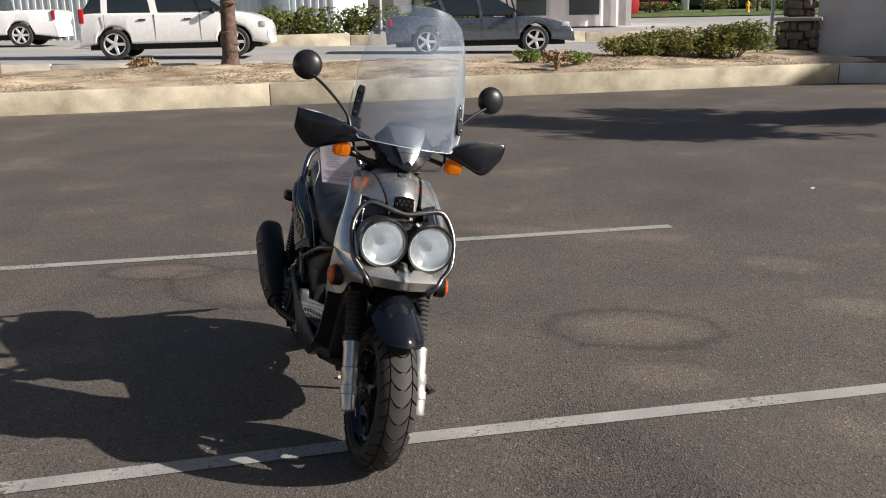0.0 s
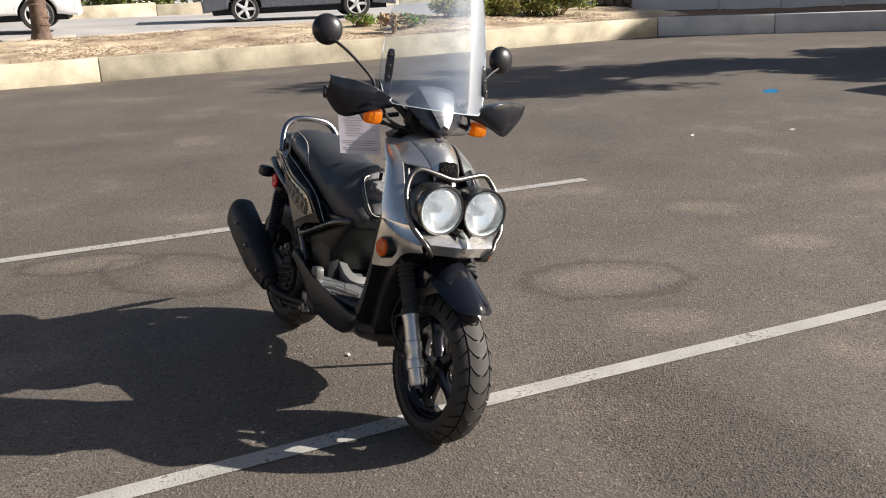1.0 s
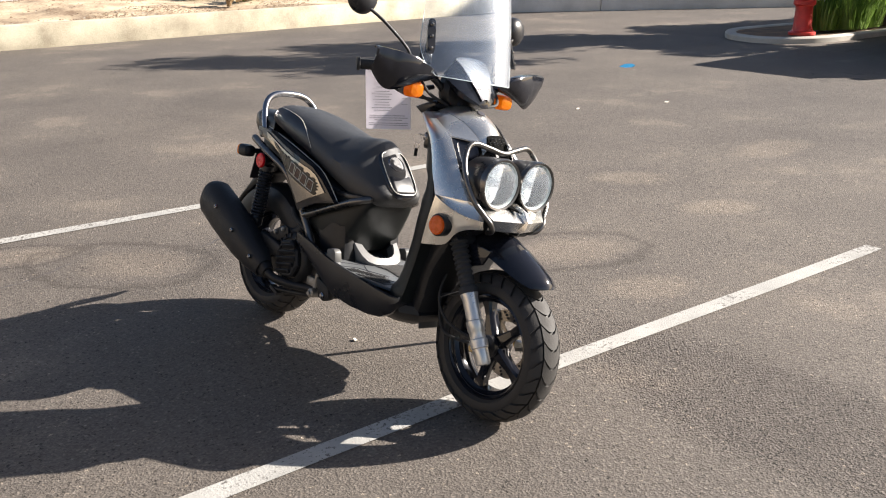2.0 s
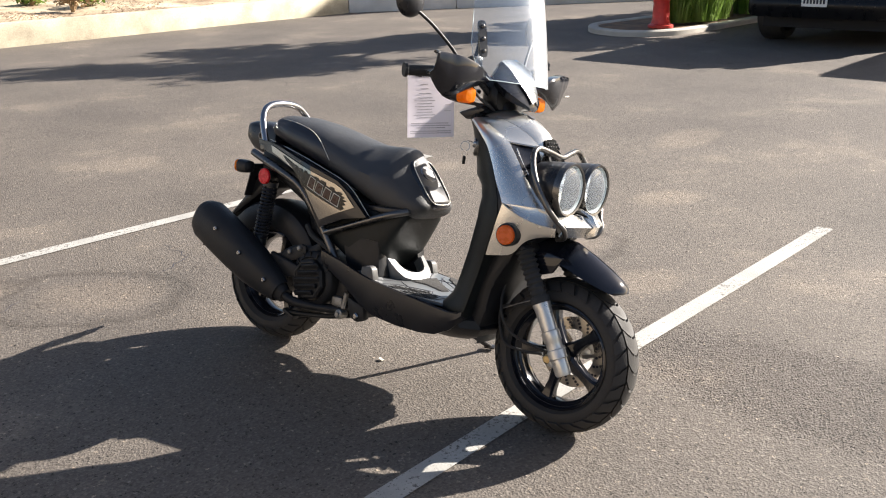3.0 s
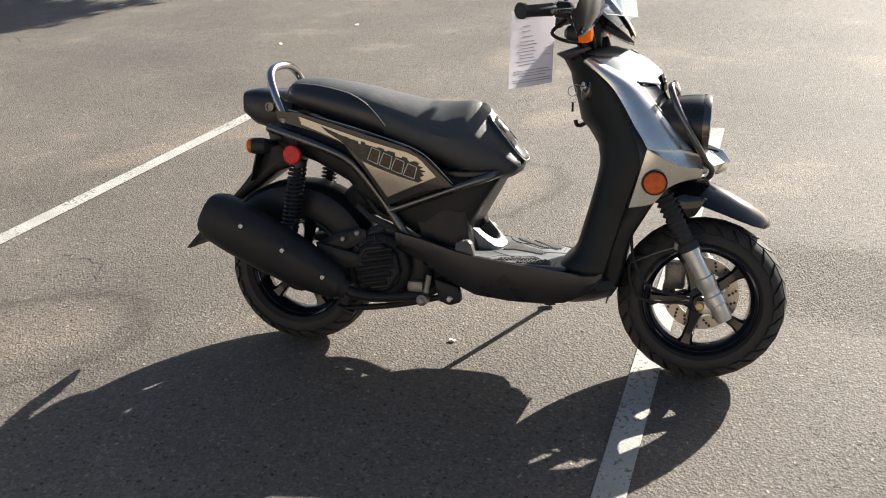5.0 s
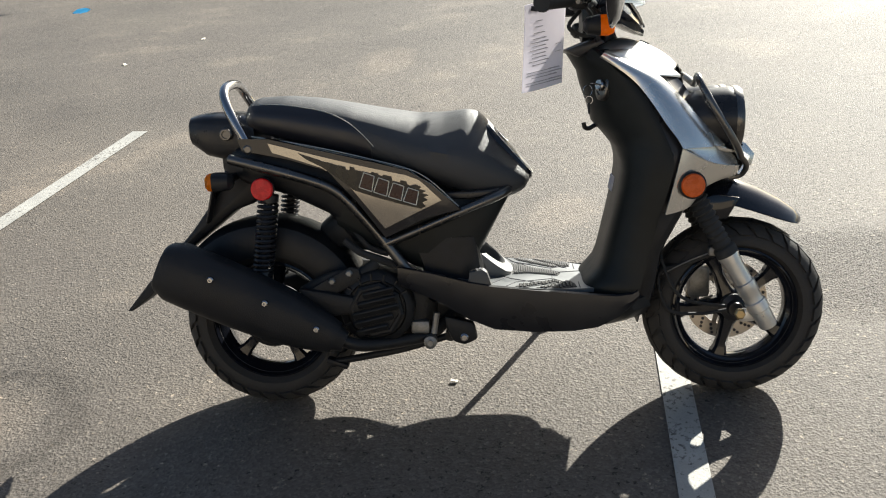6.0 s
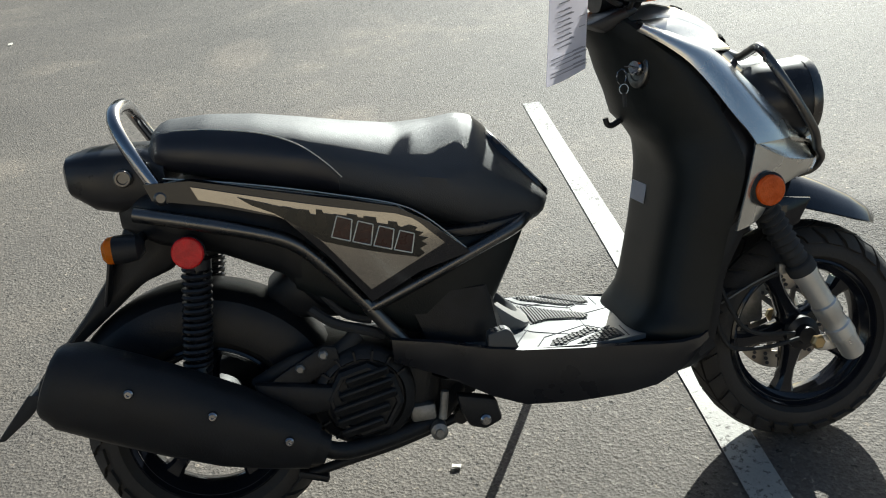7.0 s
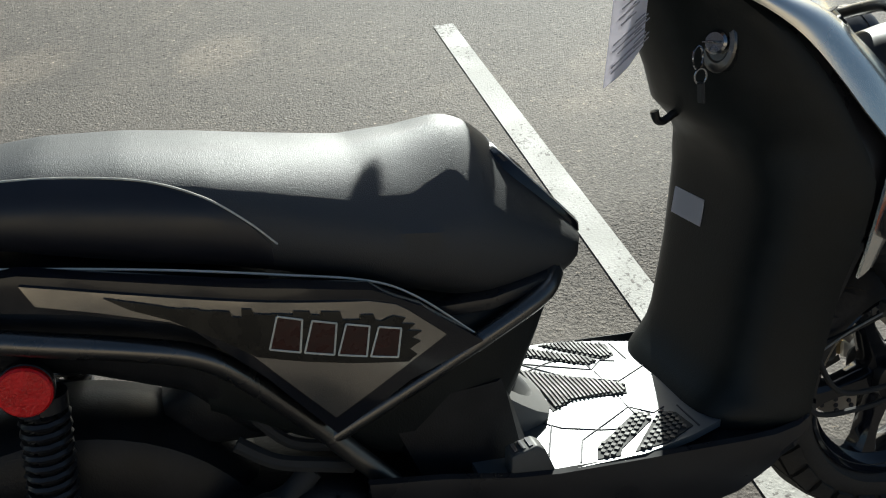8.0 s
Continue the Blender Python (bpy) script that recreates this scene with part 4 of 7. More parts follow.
car("hatchback", heading(-9.86, 22.45, 0.43, 9), "white hatchback parked along the street", CAR_WHITE, 4.36, 1.78, [(x * 0.99, z * 1.05) for x, z in HATCH], [(x * 0.99, z * 1.06) for x, z in HATCH_TOP], (0.80, 3.53), 0.34, ((4.20, 0.74), (0.16, 0.34, 0.14)), ((0.10, 0.98), (0.12, 0.2, 0.32)), 5, "street cars", ((0.62, 0.62, 0.14), (1.75, 1.62, 0.16), (2.78, 2.60, 0.05)))
car("sedan", heading(-3.1, 25.5, 0.25, 6), "dark grey sedan driving along the street", CAR_GREY, 4.86, 1.79, SEDAN, SEDAN_TOP, (1.03, 3.83), 0.345, ((4.60, 0.72), (0.22, 0.36, 0.12)), ((0.10, 0.84), (0.12, 0.24, 0.18)), 5, "street cars", ((1.55, 1.35, 0.1), (2.45, 2.35, 0.08), (3.35, 3.2, 0.04)))
car("pickup_truck", heading(-14.6, 31.2, 0.48, 190), "white pickup truck parked along the street", CAR_WHITE, 5.39, 1.9, TRUCK, TRUCK_TOP, (1.17, 4.4), 0.37, None, ((0.1, 0.98), (0.1, 0.16, 0.3)), 6, "street cars", ((2.9, 2.85, 0.08), (3.7, 3.4, 0.06)), "truck")
LOW_SUV, LOW_SUV_TOP = [(x, z * 0.84) for x, z in SUV], [(x, z * 0.81) for x, z in SUV_TOP]
car("sport_utility_car", heading(7.93, 8.6, 0, 17.6), "black sport utility car parked nose to the kerb", CAR_BLACK, 4.8, 1.98, LOW_SUV, LOW_SUV_TOP, (0.80, 3.75), 0.38, None, ((0.06, 1.05), (0.1, 0.16, 0.3)), 5, "parked cars", ((1.0, 0.95, 0.1), (2.2, 2.15, 0.1), (3.3, 3.1, 0.06)), plate=True, z0=0.32, tw=0.29)
car("sport_utility_car", heading(9.7, 5.98, 0, 17.6), "tall black sport utility car in the next stall", CAR_BLACK, 4.8, 1.98, SUV, SUV_TOP, (0.86, 3.75), 0.40, None, ((0.06, 1.2), (0.1, 0.16, 0.4)), 5, "parked cars", ((1.0, 0.95, 0.1), (2.2, 2.15, 0.1), (3.3, 3.1, 0.06)), z0=0.36, tw=0.29)


# ---- across the street ----
def corrugated(name, x0, x1, y, z0, h, material, label, pitch=0.3):
    bm = bmnew()
    n = int((x1 - x0) / pitch)
    front = []
    for k in range(n + 1):
        x = x0 + k * pitch
        for f, d in ((0.0, 0.0), (0.35, 0.0), (0.5, 0.045), (0.85, 0.045)):
            front.append((x + f * pitch, y - d))
    add_loft(bm, [[(x, yy, z0) for x, yy in front], [(x, yy, z0 + h) for x, yy in front]], cap=False, loop=False)
    add_box(bm, (x1 - x0, 9.8, h), Matrix.Translation(((x0 + x1) / 2, y + 5, z0 + h / 2)))
    b = root(name, Matrix.Identity(4), label, "building")
    part("wall", bm, material, b, smooth=False)
    bm = bmnew()
    add_box(bm, (x1 - x0 + 0.6, 10.4, 0.25), Matrix.Translation(((x0 + x1) / 2, y + 5, z0 + h + 0.1)))
    part("roof", bm, TRIM_DARK, b, smooth=False)
    return b


shed = corrugated("warehouse", -52.0, -6.9, 37.5, 0.3, 6.0, SIDING, "grey warehouse with ribbed metal siding")
for x, w in ((-26.5, 3.0), (-9.0, 1.1)):
    bm = bmnew()
    add_box(bm, (w, 0.2, 3.0), Matrix.Translation((x, 37.38, 1.8)), 0.02)
    part("door", bm, mat("door_paint", (0.28, 0.33, 0.36), 0.5), shed)
shed2 = corrugated("warehouse", -6.2, 6.0, 52.0, 0.3, 5.5, STUCCO, "pale building behind the hedge", 0.8)
for k in range(4):
    bm = bmnew()
    add_box(bm, (1.6, 0.15, 2.0), Matrix.Translation((-4.4 + k * 2.8, 51.9, 1.9)), 0.02)
    part("window", bm, CAR_GLASS, shed2)


def shops():
    b = root("shop_row", heading(12.0, 112.0, 0.5, -6), "row of shops with dark glass fronts and pale columns", "building")
    bm = bmnew()
    add_box(bm, (64, 10, 1.2), Matrix.Translation((32, 5, 3.8)))
    add_box(bm, (64, 8, 4.4), Matrix.Translation((32, 6.2, 2.2)))
    part("wall", bm, STUCCO, b, smooth=False)
    for k in range(17):
        bm = bmnew()
        add_box(bm, (0.7, 0.7, 3.4), Matrix.Translation((k * 3.9, 0.4, 1.7)), 0.03)
        part("column", bm, STUCCO if k % 3 else STONE, b)
        if k < 16:
            bm = bmnew()
            add_box(bm, (3.0, 0.1, 2.5), Matrix.Translation((k * 3.9 + 1.95, 2.15, 1.35)), 0.02)
            w = part("shop_window", bm, CAR_GLASS, b)
            bm = bmnew()
            add_box(bm, (0.08, 0.06, 2.5), Matrix.Translation((k * 3.9 + 1.95, 2.07, 1.35)))
            add_box(bm, (3.0, 0.06, 0.08), Matrix.Translation((k * 3.9 + 1.95, 2.07, 2.1)))
            part("frame", bm, POST, w, smooth=False)
shops()
bm = bmnew()
grid = []
for i in range(0, 40):
    x = 6 + i * 3.0
    grid.append([(x, 82.0 - 0.1 * i, 0.3), (x, 82.4 - 0.1 * i, 0.52), (x, 90 - 0.1 * i, 0.55), (x, 130, 0.55)])
add_loft(bm, grid, cap=False, loop=False)
tagged(part("far_verge", bm, mat("verge_grass", (0.10, 0.14, 0.035), 0.9, var=0.4, scale=1.5)), "grass verge before the shops", "verge", kind="structure")
for k in range(9):
    p = (12.5 + k * 4.6, 88.0 - 0.5 * k, 0.5)
    tree(p, 5.5 + (k % 3) * 0.6, 1.3, 1300, 0.16, "slim young street tree before the shops", (0.1, 0), 0.09, 0.45, 20 + k)
for k in range(8):
    shrub("hedge", (14 + k * 5.0, 92.0 - 0.4 * k, 0.5), (2.0, 0.6, 0.6), 700, 0.14, (LEAF,), "low trimmed hedge before the shops", "verge hedges")
hydrant((19.8, 82.5, 0.5), HYDRANT_YELLOW, "yellow fire hydrant on the verge", 1.25)
car("hatchback", heading(15.8, 100.0, 0.55, 175), "red car parked before the shops", CAR_RED, 4.41, 1.75, HATCH, HATCH_TOP, (0.82, 3.46), 0.325, None, None, 5, "shop cars", ((1.75, 1.62, 0.16),))
car("sport_utility_car", heading(30.5, 98.0, 0.55, 178), "white car parked before the shops", CAR_WHITE, 4.8, 1.9, SUV, SUV_TOP, (0.86, 3.75), 0.38, None, None, 5, "shop cars", ((2.2, 2.15, 0.1),))
bm = bmnew()
add_rod(bm, (0, 0, 0), (0, 0, 5.0), 0.07, n=12)
q = part("street_post", bm, POST)
q.location = (-4.2, 32.2, 0.4)
tagged(q, "pale metal post on the far kerb", "post", "street posts")
bm = bmnew()
add_rod(bm, (0, 0, 0), (0, 0, 5.0), 0.06, n=12)
q = part("street_post", bm, POST)
q.location = (8.3, 31.0, 0.3)
tagged(q, "pale metal post at the corner", "post", "street posts")
bm = bmnew()
add_box(bm, (1.9, 0.15, 1.25), Matrix.Translation((0, 0, 0.6)), 0.02)
q = part("banner", bm, mat("red_banner", (0.55, 0.03, 0.03), 0.6))
q.location = (10.3, 86.0, 0.5)
tagged(q, "red banner on the far corner", "banner")
# blue scrap and pale litter on the asphalt
bm = bmnew()
add_sheet(bm, [[(x * 0.07, y * 0.05, 0.012 + 0.02 * math.sin(x * 1.3 + y)) for y in range(-1, 2)] for x in range(-1, 2)], 0.004)
q = part("litter", bm, BLUE)
q.location = (4.34, 9.90, 0)
tagged(q, "small crumpled blue scrap on the asphalt", "litter", "litter")
for k, (x, y) in enumerate(((3.45, 7.75), (2.583, 7.785), (-0.485, 3.824))):
    bm = bmnew()
    w = 0.45 if k == 2 else 1.0
    add_sheet(bm, [[(a * 0.022 * w, b * 0.012 * w, 0.006 + 0.004 * w * math.sin(a * 2 + b)) for b in range(-1, 2)] for a in range(-1, 2)], 0.003)
    q = part("litter", bm, LITTER)
    q.matrix_world = pose(x, y, 0.001, 0, 0, 40 * k + 20)
    tagged(q, "small pale scrap on the asphalt", "litter", "litter")


# unseen plain stucco wall behind the camera, added for warm reflections on the scooter
bm = bmnew()
add_box(bm, (0.3, 24.0, 4.4), Matrix.Translation((-13.0, -2.0, 2.2)))
add_box(bm, (0.46, 24.2, 0.25), Matrix.Translation((-13.0, -2.0, 4.522)), 0.03)
tagged(part("reflection_wall", bm, TAN_STUCCO, smooth=False), "unseen tan stucco wall added to shape light and reflections", "wall", kind="structure")

# tall plain wall, unseen, added towards the sun to shade the low wall's corner
bm = bmnew()
add_box(bm, (0.4, 16.0, 12.5), Matrix.Translation((30.0, 22.3, 6.2)))
add_box(bm, (0.56, 16.2, 0.3), Matrix.Translation((30.0, 22.3, 12.3)), 0.03)
tagged(part("shade_wall", bm, TAN_STUCCO, smooth=False), "unseen tan stucco wall added to shape light and reflections", "wall", kind="structure")

# open cracks round and between the worn patches of asphalt
rng = random.Random(21)
bm = bmnew()
def crack(points, w):
    """A thin jagged dark strip on the asphalt."""
    pts = []
    for q in spline([(x, y, 0) for x, y in points], 7):
        pts.append(q + Vector((rng.gauss(0, 0.009), rng.gauss(0, 0.009), 0)))
    low = []
    for i, q in enumerate(pts):
        t = (pts[min(i + 1, len(pts) - 1)] - pts[max(i - 1, 0)]).normalized()
        h = w * rng.uniform(0.35, 1.0) * (0.2 if i in (0, len(pts) - 1) else 1)
        n = Vector((-t.y, t.x, 0)) * h
        low.append((bm.verts.new(q - n + Vector((0, 0, 0.0015 + lot_z(q.x, q.y)))), bm.verts.new(q + n + Vector((0, 0, 0.0015 + lot_z(q.x, q.y))))))
    for (a, b), (c, d) in zip(low, low[1:]):
        bm.faces.new((a, c, d, b))
crack([(-1.5, 5.2), (-1.72, 5.0), (-1.95, 4.95), (-2.3, 4.7)], 0.0025)
crack([(-0.9, 5.2), (-0.75, 5.35), (-0.78, 5.6)], 0.003)
tagged(part("asphalt_crack", bm, INK, smooth=False), "dark hairline cracks in the worn asphalt", "crack", kind="stuff")


# ---- the scooter ----
PLASTIC = mat("black_plastic", (0.0125, 0.013, 0.0145), 0.38, spec=0.26, var=0.25, scale=30, bump=0.15, bscale=400, rvar=0.03)
SHIELD_BLACK = mat("shield_black", (0.010, 0.012, 0.012), 0.40, spec=0.20, var=0.2, scale=20, bump=0.12, bscale=400, rvar=0.03)
SATIN = mat("satin_black", (0.015, 0.015, 0.017), 0.32, spec=0.4, var=0.2, scale=14, rvar=0.1)
GLOSS = mat("gloss_black", (0.008, 0.009, 0.013), 0.12, var=0.2, coat=0.22, rvar=0.03, spec=0.36)
SILVER = mat("grey_metallic_paint", (0.71, 0.69, 0.64), 0.27, metal=0.9, var=0.03, scale=6, coat=0.8, bscale=30, rvar=0.03)
VINYL = mat("seat_vinyl", (0.015, 0.016, 0.018), 0.56, spec=0.82, var=0.15, scale=12, bump=0.32, bscale=700, rvar=0.04)
VINYL_SMOOTH = mat("seat_vinyl_smooth", (0.014, 0.014, 0.018), 0.36, var=0.15, scale=12)
CHROME = mat("chrome", (0.31, 0.31, 0.32), 0.18, metal=1.0, var=0.08, rvar=0.06)
STEEL_DARK = mat("dark_steel", (0.13, 0.125, 0.12), 0.28, metal=0.9, var=0.15, rvar=0.08)
ALU = mat("fork_aluminium", (0.64, 0.62, 0.58), 0.38, metal=0.75, var=0.08, scale=20)
ENGINE = mat("engine_black", (0.014, 0.014, 0.0145), 0.50, spec=0.30, var=0.3, scale=25, bump=0.3, bscale=150)
CAST = mat("cast_metal", (0.26, 0.25, 0.23), 0.5, metal=0.7, var=0.3, scale=30)
MUFFLER = mat("muffler_black", (0.016, 0.016, 0.017), 0.50, spec=0.26, var=0.2, scale=16, bump=0.2, bscale=300)
RUBBER = mat("rubber", (0.021, 0.021, 0.021), 0.75, var=0.25, scale=30)
HEEL_GREY = mat("heel_grey", (0.06, 0.06, 0.058), 0.45, var=0.12, scale=20)
INLAY = mat("inlay_metallic", (0.29, 0.272, 0.245), 0.17, metal=0.9, var=0.06, coat=0.7, rvar=0.03)
METER = mat("meter_metallic", (0.19, 0.19, 0.195), 0.24, metal=0.85, var=0.05, coat=0.4, rvar=0.03)
# near-black that paints the shade inside openings and recesses
HOLE_SHADE = mat("hole_shade", (0.003, 0.003, 0.003), 0.8, spec=0.05)
PAD_TOP = mat("worn_rubber", (0.045, 0.043, 0.042), 0.6, var=0.3, scale=40)
FLOOR_GREY = mat("floor_grey", (0.115, 0.122, 0.127), 0.40, metal=0.2, var=0.08, scale=8, spec=1.0)
ARCH_GREY = mat("arch_grey", (0.10, 0.10, 0.098), 0.40, var=0.08, scale=10, spec=0.8)
AMBER = lens_plastic("amber_lens", (1.0, 0.25, 0.006), 0.6)
AMBER_DEEP = lens_plastic("amber_reflector", (0.95, 0.13, 0.006), 0.3)
REFLECTOR_RED = lens_plastic("red_reflector", (0.85, 0.010, 0.016), 0.2)
PAPER = thin_paper("paper", (0.88, 0.85, 0.88))
PRINT = mat("grey_print", (0.46, 0.44, 0.46), 0.7)
DECAL_RED = mat("decal_red", (0.27, 0.19, 0.17), 0.3, metal=0.85, var=0.15, scale=40)
BRASS = mat("brass_bolt", (0.45, 0.34, 0.18), 0.4, metal=0.9)
DISC_STEEL = mat("disc_steel", (0.42, 0.38, 0.33), 0.35, metal=0.9, var=0.1)
LAMP_MIRROR = mat("lamp_reflector", (0.95, 0.95, 0.92), 0.12, metal=0.88, var=0.03, rvar=0.03, scale=30)
MIRROR = mat("mirror_face", (0.85, 0.85, 0.86), 0.03, metal=1.0, var=0.02, rvar=0.01)
# bluish haze colour stands in for sky mirrored in the lamp glass
LENS = thin_clear("lamp_glass", 0.18, (0.97, 0.99, 1.0), sheen_tint=(0.78, 0.86, 0.95))
GLASS_RIM = mat("glass_rim", (0.62, 0.68, 0.68), 0.25, var=0.1, coat=0.6)
# pale blue haze colour imitates the sky's sheen on the acrylic
SCREEN = thin_clear("screen_acrylic", 0.088, (0.95, 0.98, 1.0), 0.30, 1.19, sheen_tint=(0.62, 0.76, 1.0))
DECAL_DARK = mat("decal_dark", (0.006, 0.006, 0.006), 0.30, var=0.5, scale=40, spec=0.4, alt=(0.016, 0.014, 0.010))
DECAL_FILL = mat("decal_fill", (0.075, 0.012, 0.009), 0.3, var=0.5, scale=60, spec=0.4, alt=(0.03, 0.010, 0.008))
DECAL_LINE = mat("decal_line", (0.62, 0.60, 0.52), 0.35, coat=0.5)

SCOOTER_M = Matrix.Translation((-0.717, 4.242, 0)) @ Matrix.Rotation(math.atan2(-0.9303, 0.3668), 4, "Z") @ Matrix.Rotation(radians(-13.2), 4, "X")
scooter = root("scooter", SCOOTER_M, "dark grey motor scooter with twin headlamps, leaning on its side stand", "scooter")
RA, FA = Vector((-0.008, 0, 0.2445)), Vector((1.230, 0, 0.2385))      # axles
RR, FR = 0.243, 0.237                                                # tyre radii


def both(fn):
    for s in (-1, 1):
        fn(s)


def scooter_tyre(name, c, R, hw, parent, blocks):
    wm = Matrix.Translation(c) @ pose(0, 0, 0, 90, 0, 0)
    rim = 0.152
    prof = []
    for k in range(17):
        a = radians(-100 + 200 * k / 16)
        prof.append((R - 0.007 - 0.055 * (1 - math.cos(a)) * 0.9, hw * math.sin(a) if abs(a) < 1.57 else hw * math.copysign(1, a) * (1 - 0.1 * (abs(a) - 1.57))))
    prof = [(rim, -hw * 0.62), (rim + 0.012, -hw * 0.72)] + prof + [(rim + 0.012, hw * 0.72), (rim, hw * 0.62)]
    bm = bmnew()
    add_lathe(bm, prof, 64, wm, closed=True)
    # chevron tread blocks
    def crown(phi, th, lift):
        r = R - 0.007 - 0.055 * (1 - math.cos(phi)) * 0.9
        n = Vector((math.cos(phi), 0, math.sin(phi)))
        rr, yy = r + lift * n.x, hw * math.sin(phi) + lift * n.z
        return wm @ Vector((rr * math.cos(th), rr * math.sin(th), yy))
    tyre = part(name, bm, TYRE, parent, "black tyre with chevron tread blocks")
    d = 2 * math.pi / blocks
    # a scalloped row of blocks down the middle and a staggered row on each shoulder
    for col in (0, -1, 1):
        bb = bmnew()
        top, low = [], []
        for p in ((-0.52, -0.36, -0.18, 0, 0.18, 0.36, 0.52) if col == 0 else (0.60, 0.78, 0.98, 1.20)):
            if col == 0:
                e0, e1, sh = 0.07, 0.93, 0.62 * d * (p / 0.52) ** 2
            else:
                e0, e1, sh = 0.08, 0.92 if p < 0.9 else 0.80, 0.5 * d - 0.16 * (p - 0.6)
            phi = p if col == 0 else col * p
            for e in (e0, e1):
                top.append(bb.verts.new(crown(phi, sh + d * e, 0.0075)))
                low.append(bb.verts.new(crown(phi, sh + d * e, -0.002)))
        n = len(top)
        for q in range(0, n - 2, 2):
            bb.faces.new((top[q], top[q + 1], top[q + 3], top[q + 2]))
            bb.faces.new((top[q], top[q + 2], low[q + 2], low[q]))
            bb.faces.new((top[q + 1], low[q + 1], low[q + 3], top[q + 3]))
        bb.faces.new((top[0], low[0], low[1], top[1]))
        bb.faces.new((top[n - 2], top[n - 1], low[n - 1], low[n - 2]))
        first = part("tread_block", bb, TYRE, tyre)
        for k in range(1, blocks):
            ob = new("tread_block", first.data)
            ob.parent = tyre
            ob.matrix_basis = Matrix.Translation(c) @ Matrix.Rotation(d * k, 4, "Y") @ Matrix.Translation(-c)
    return tyre


def scooter_rim(c, hw, parent, turn):
    wm = Matrix.Translation(c) @ pose(0, 0, 0, 90, 0, 0)
    bm = bmnew()
    add_lathe(bm, [(0.160, -hw), (0.163, -hw - 0.004), (0.158, -hw - 0.006), (0.150, -hw + 0.012), (0.139, -0.022), (0.136, 0.0), (0.139, 0.022), (0.150, hw - 0.012), (0.158, hw + 0.006), (0.163, hw + 0.004), (0.160, hw)], 64, wm, closed=True)
    rim = part("rim", bm, GLOSS, parent, "gloss black five-spoke rim")
    for k in range(5):
        bm = bmnew()
        rings = []
        for r, w, t in ((0.022, 0.030, 0.026), (0.05, 0.019, 0.023), (0.09, 0.014, 0.019), (0.12, 0.016, 0.019), (0.142, 0.024, 0.021)):
            rings.append([wm @ pose(0, 0, 0, 0, 0, turn + 72 * k) @ Vector((r, a * w, b * t)) for a, b in ((-1, -0.6), (-0.6, -1), (0.6, -1), (1, -0.6), (1, 0.6), (0.6, 1), (-0.6, 1), (-1, 0.6))])
        add_loft(bm, rings)
        part("spoke", bm, GLOSS, rim)
    bm = bmnew()
    add_lathe(bm, [(0, -0.062), (0.018, -0.06), (0.022, -0.045), (0.034, -0.04), (0.036, 0.04), (0.022, 0.045), (0.018, 0.06), (0, 0.062)], 24, wm)
    part("hub", bm, SATIN, rim)
    return rim


front_wheel = scooter_tyre("front_wheel", FA, FR, 0.060, scooter, 28)
scooter_rim(FA, 0.043, front_wheel, 40)
rear_wheel = scooter_tyre("rear_wheel", RA, RR, 0.064, scooter, 28)
scooter_rim(RA, 0.046, rear_wheel, 10)
bm = bmnew()
add_lathe(bm, [(0, -0.058), (0.040, -0.058), (0.046, -0.050), (0.072, -0.046), (0.078, -0.040), (0.078, 0.040), (0.05, 0.046), (0, 0.046)], 40, Matrix.Translation(RA) @ pose(0, 0, 0, 90, 0, 0))
part("brake_drum", bm, ENGINE, rear_wheel)

# front brake disc and caliper on the far side
bm = bmnew()
wm = Matrix.Translation(FA) @ pose(0, 0, 0, 90, 0, 0)
add_lathe(bm, [(0.072, -0.060), (0.110, -0.060), (0.110, -0.056), (0.072, -0.056)], 48, wm, closed=True)
for k in range(6):
    add_box(bm, (0.045, 0.012, 0.004), wm @ pose(0, 0, -0.058, 0, 0, 60 * k) @ pose(0.055, 0, 0, 0, 0, 18))
disc = part("brake_disc", bm, DISC_STEEL, scooter, "drilled steel brake disc")
bm = bmnew()
for k in range(18):
    for r in (0.082, 0.092, 0.101):
        a = radians(20 * k + (r - 0.08) * 400)
        add_lathe(bm, [(0.0042, -0.0625), (0.0042, -0.0535)], 8, wm @ Matrix.Translation((r * math.cos(a), r * math.sin(a), 0)))
part("drilling", bm, INK, disc)
bm = bmnew()
add_box(bm, (0.06, 0.045, 0.085), Matrix.Translation(FA + Vector((-0.075, 0.065, 0.05))), 0.012)
add_rod(bm, FA + Vector((-0.09, 0.06, 0.02)), FA + Vector((-0.09, 0.095, 0.02)), 0.016)
part("caliper", bm, CAST, scooter)

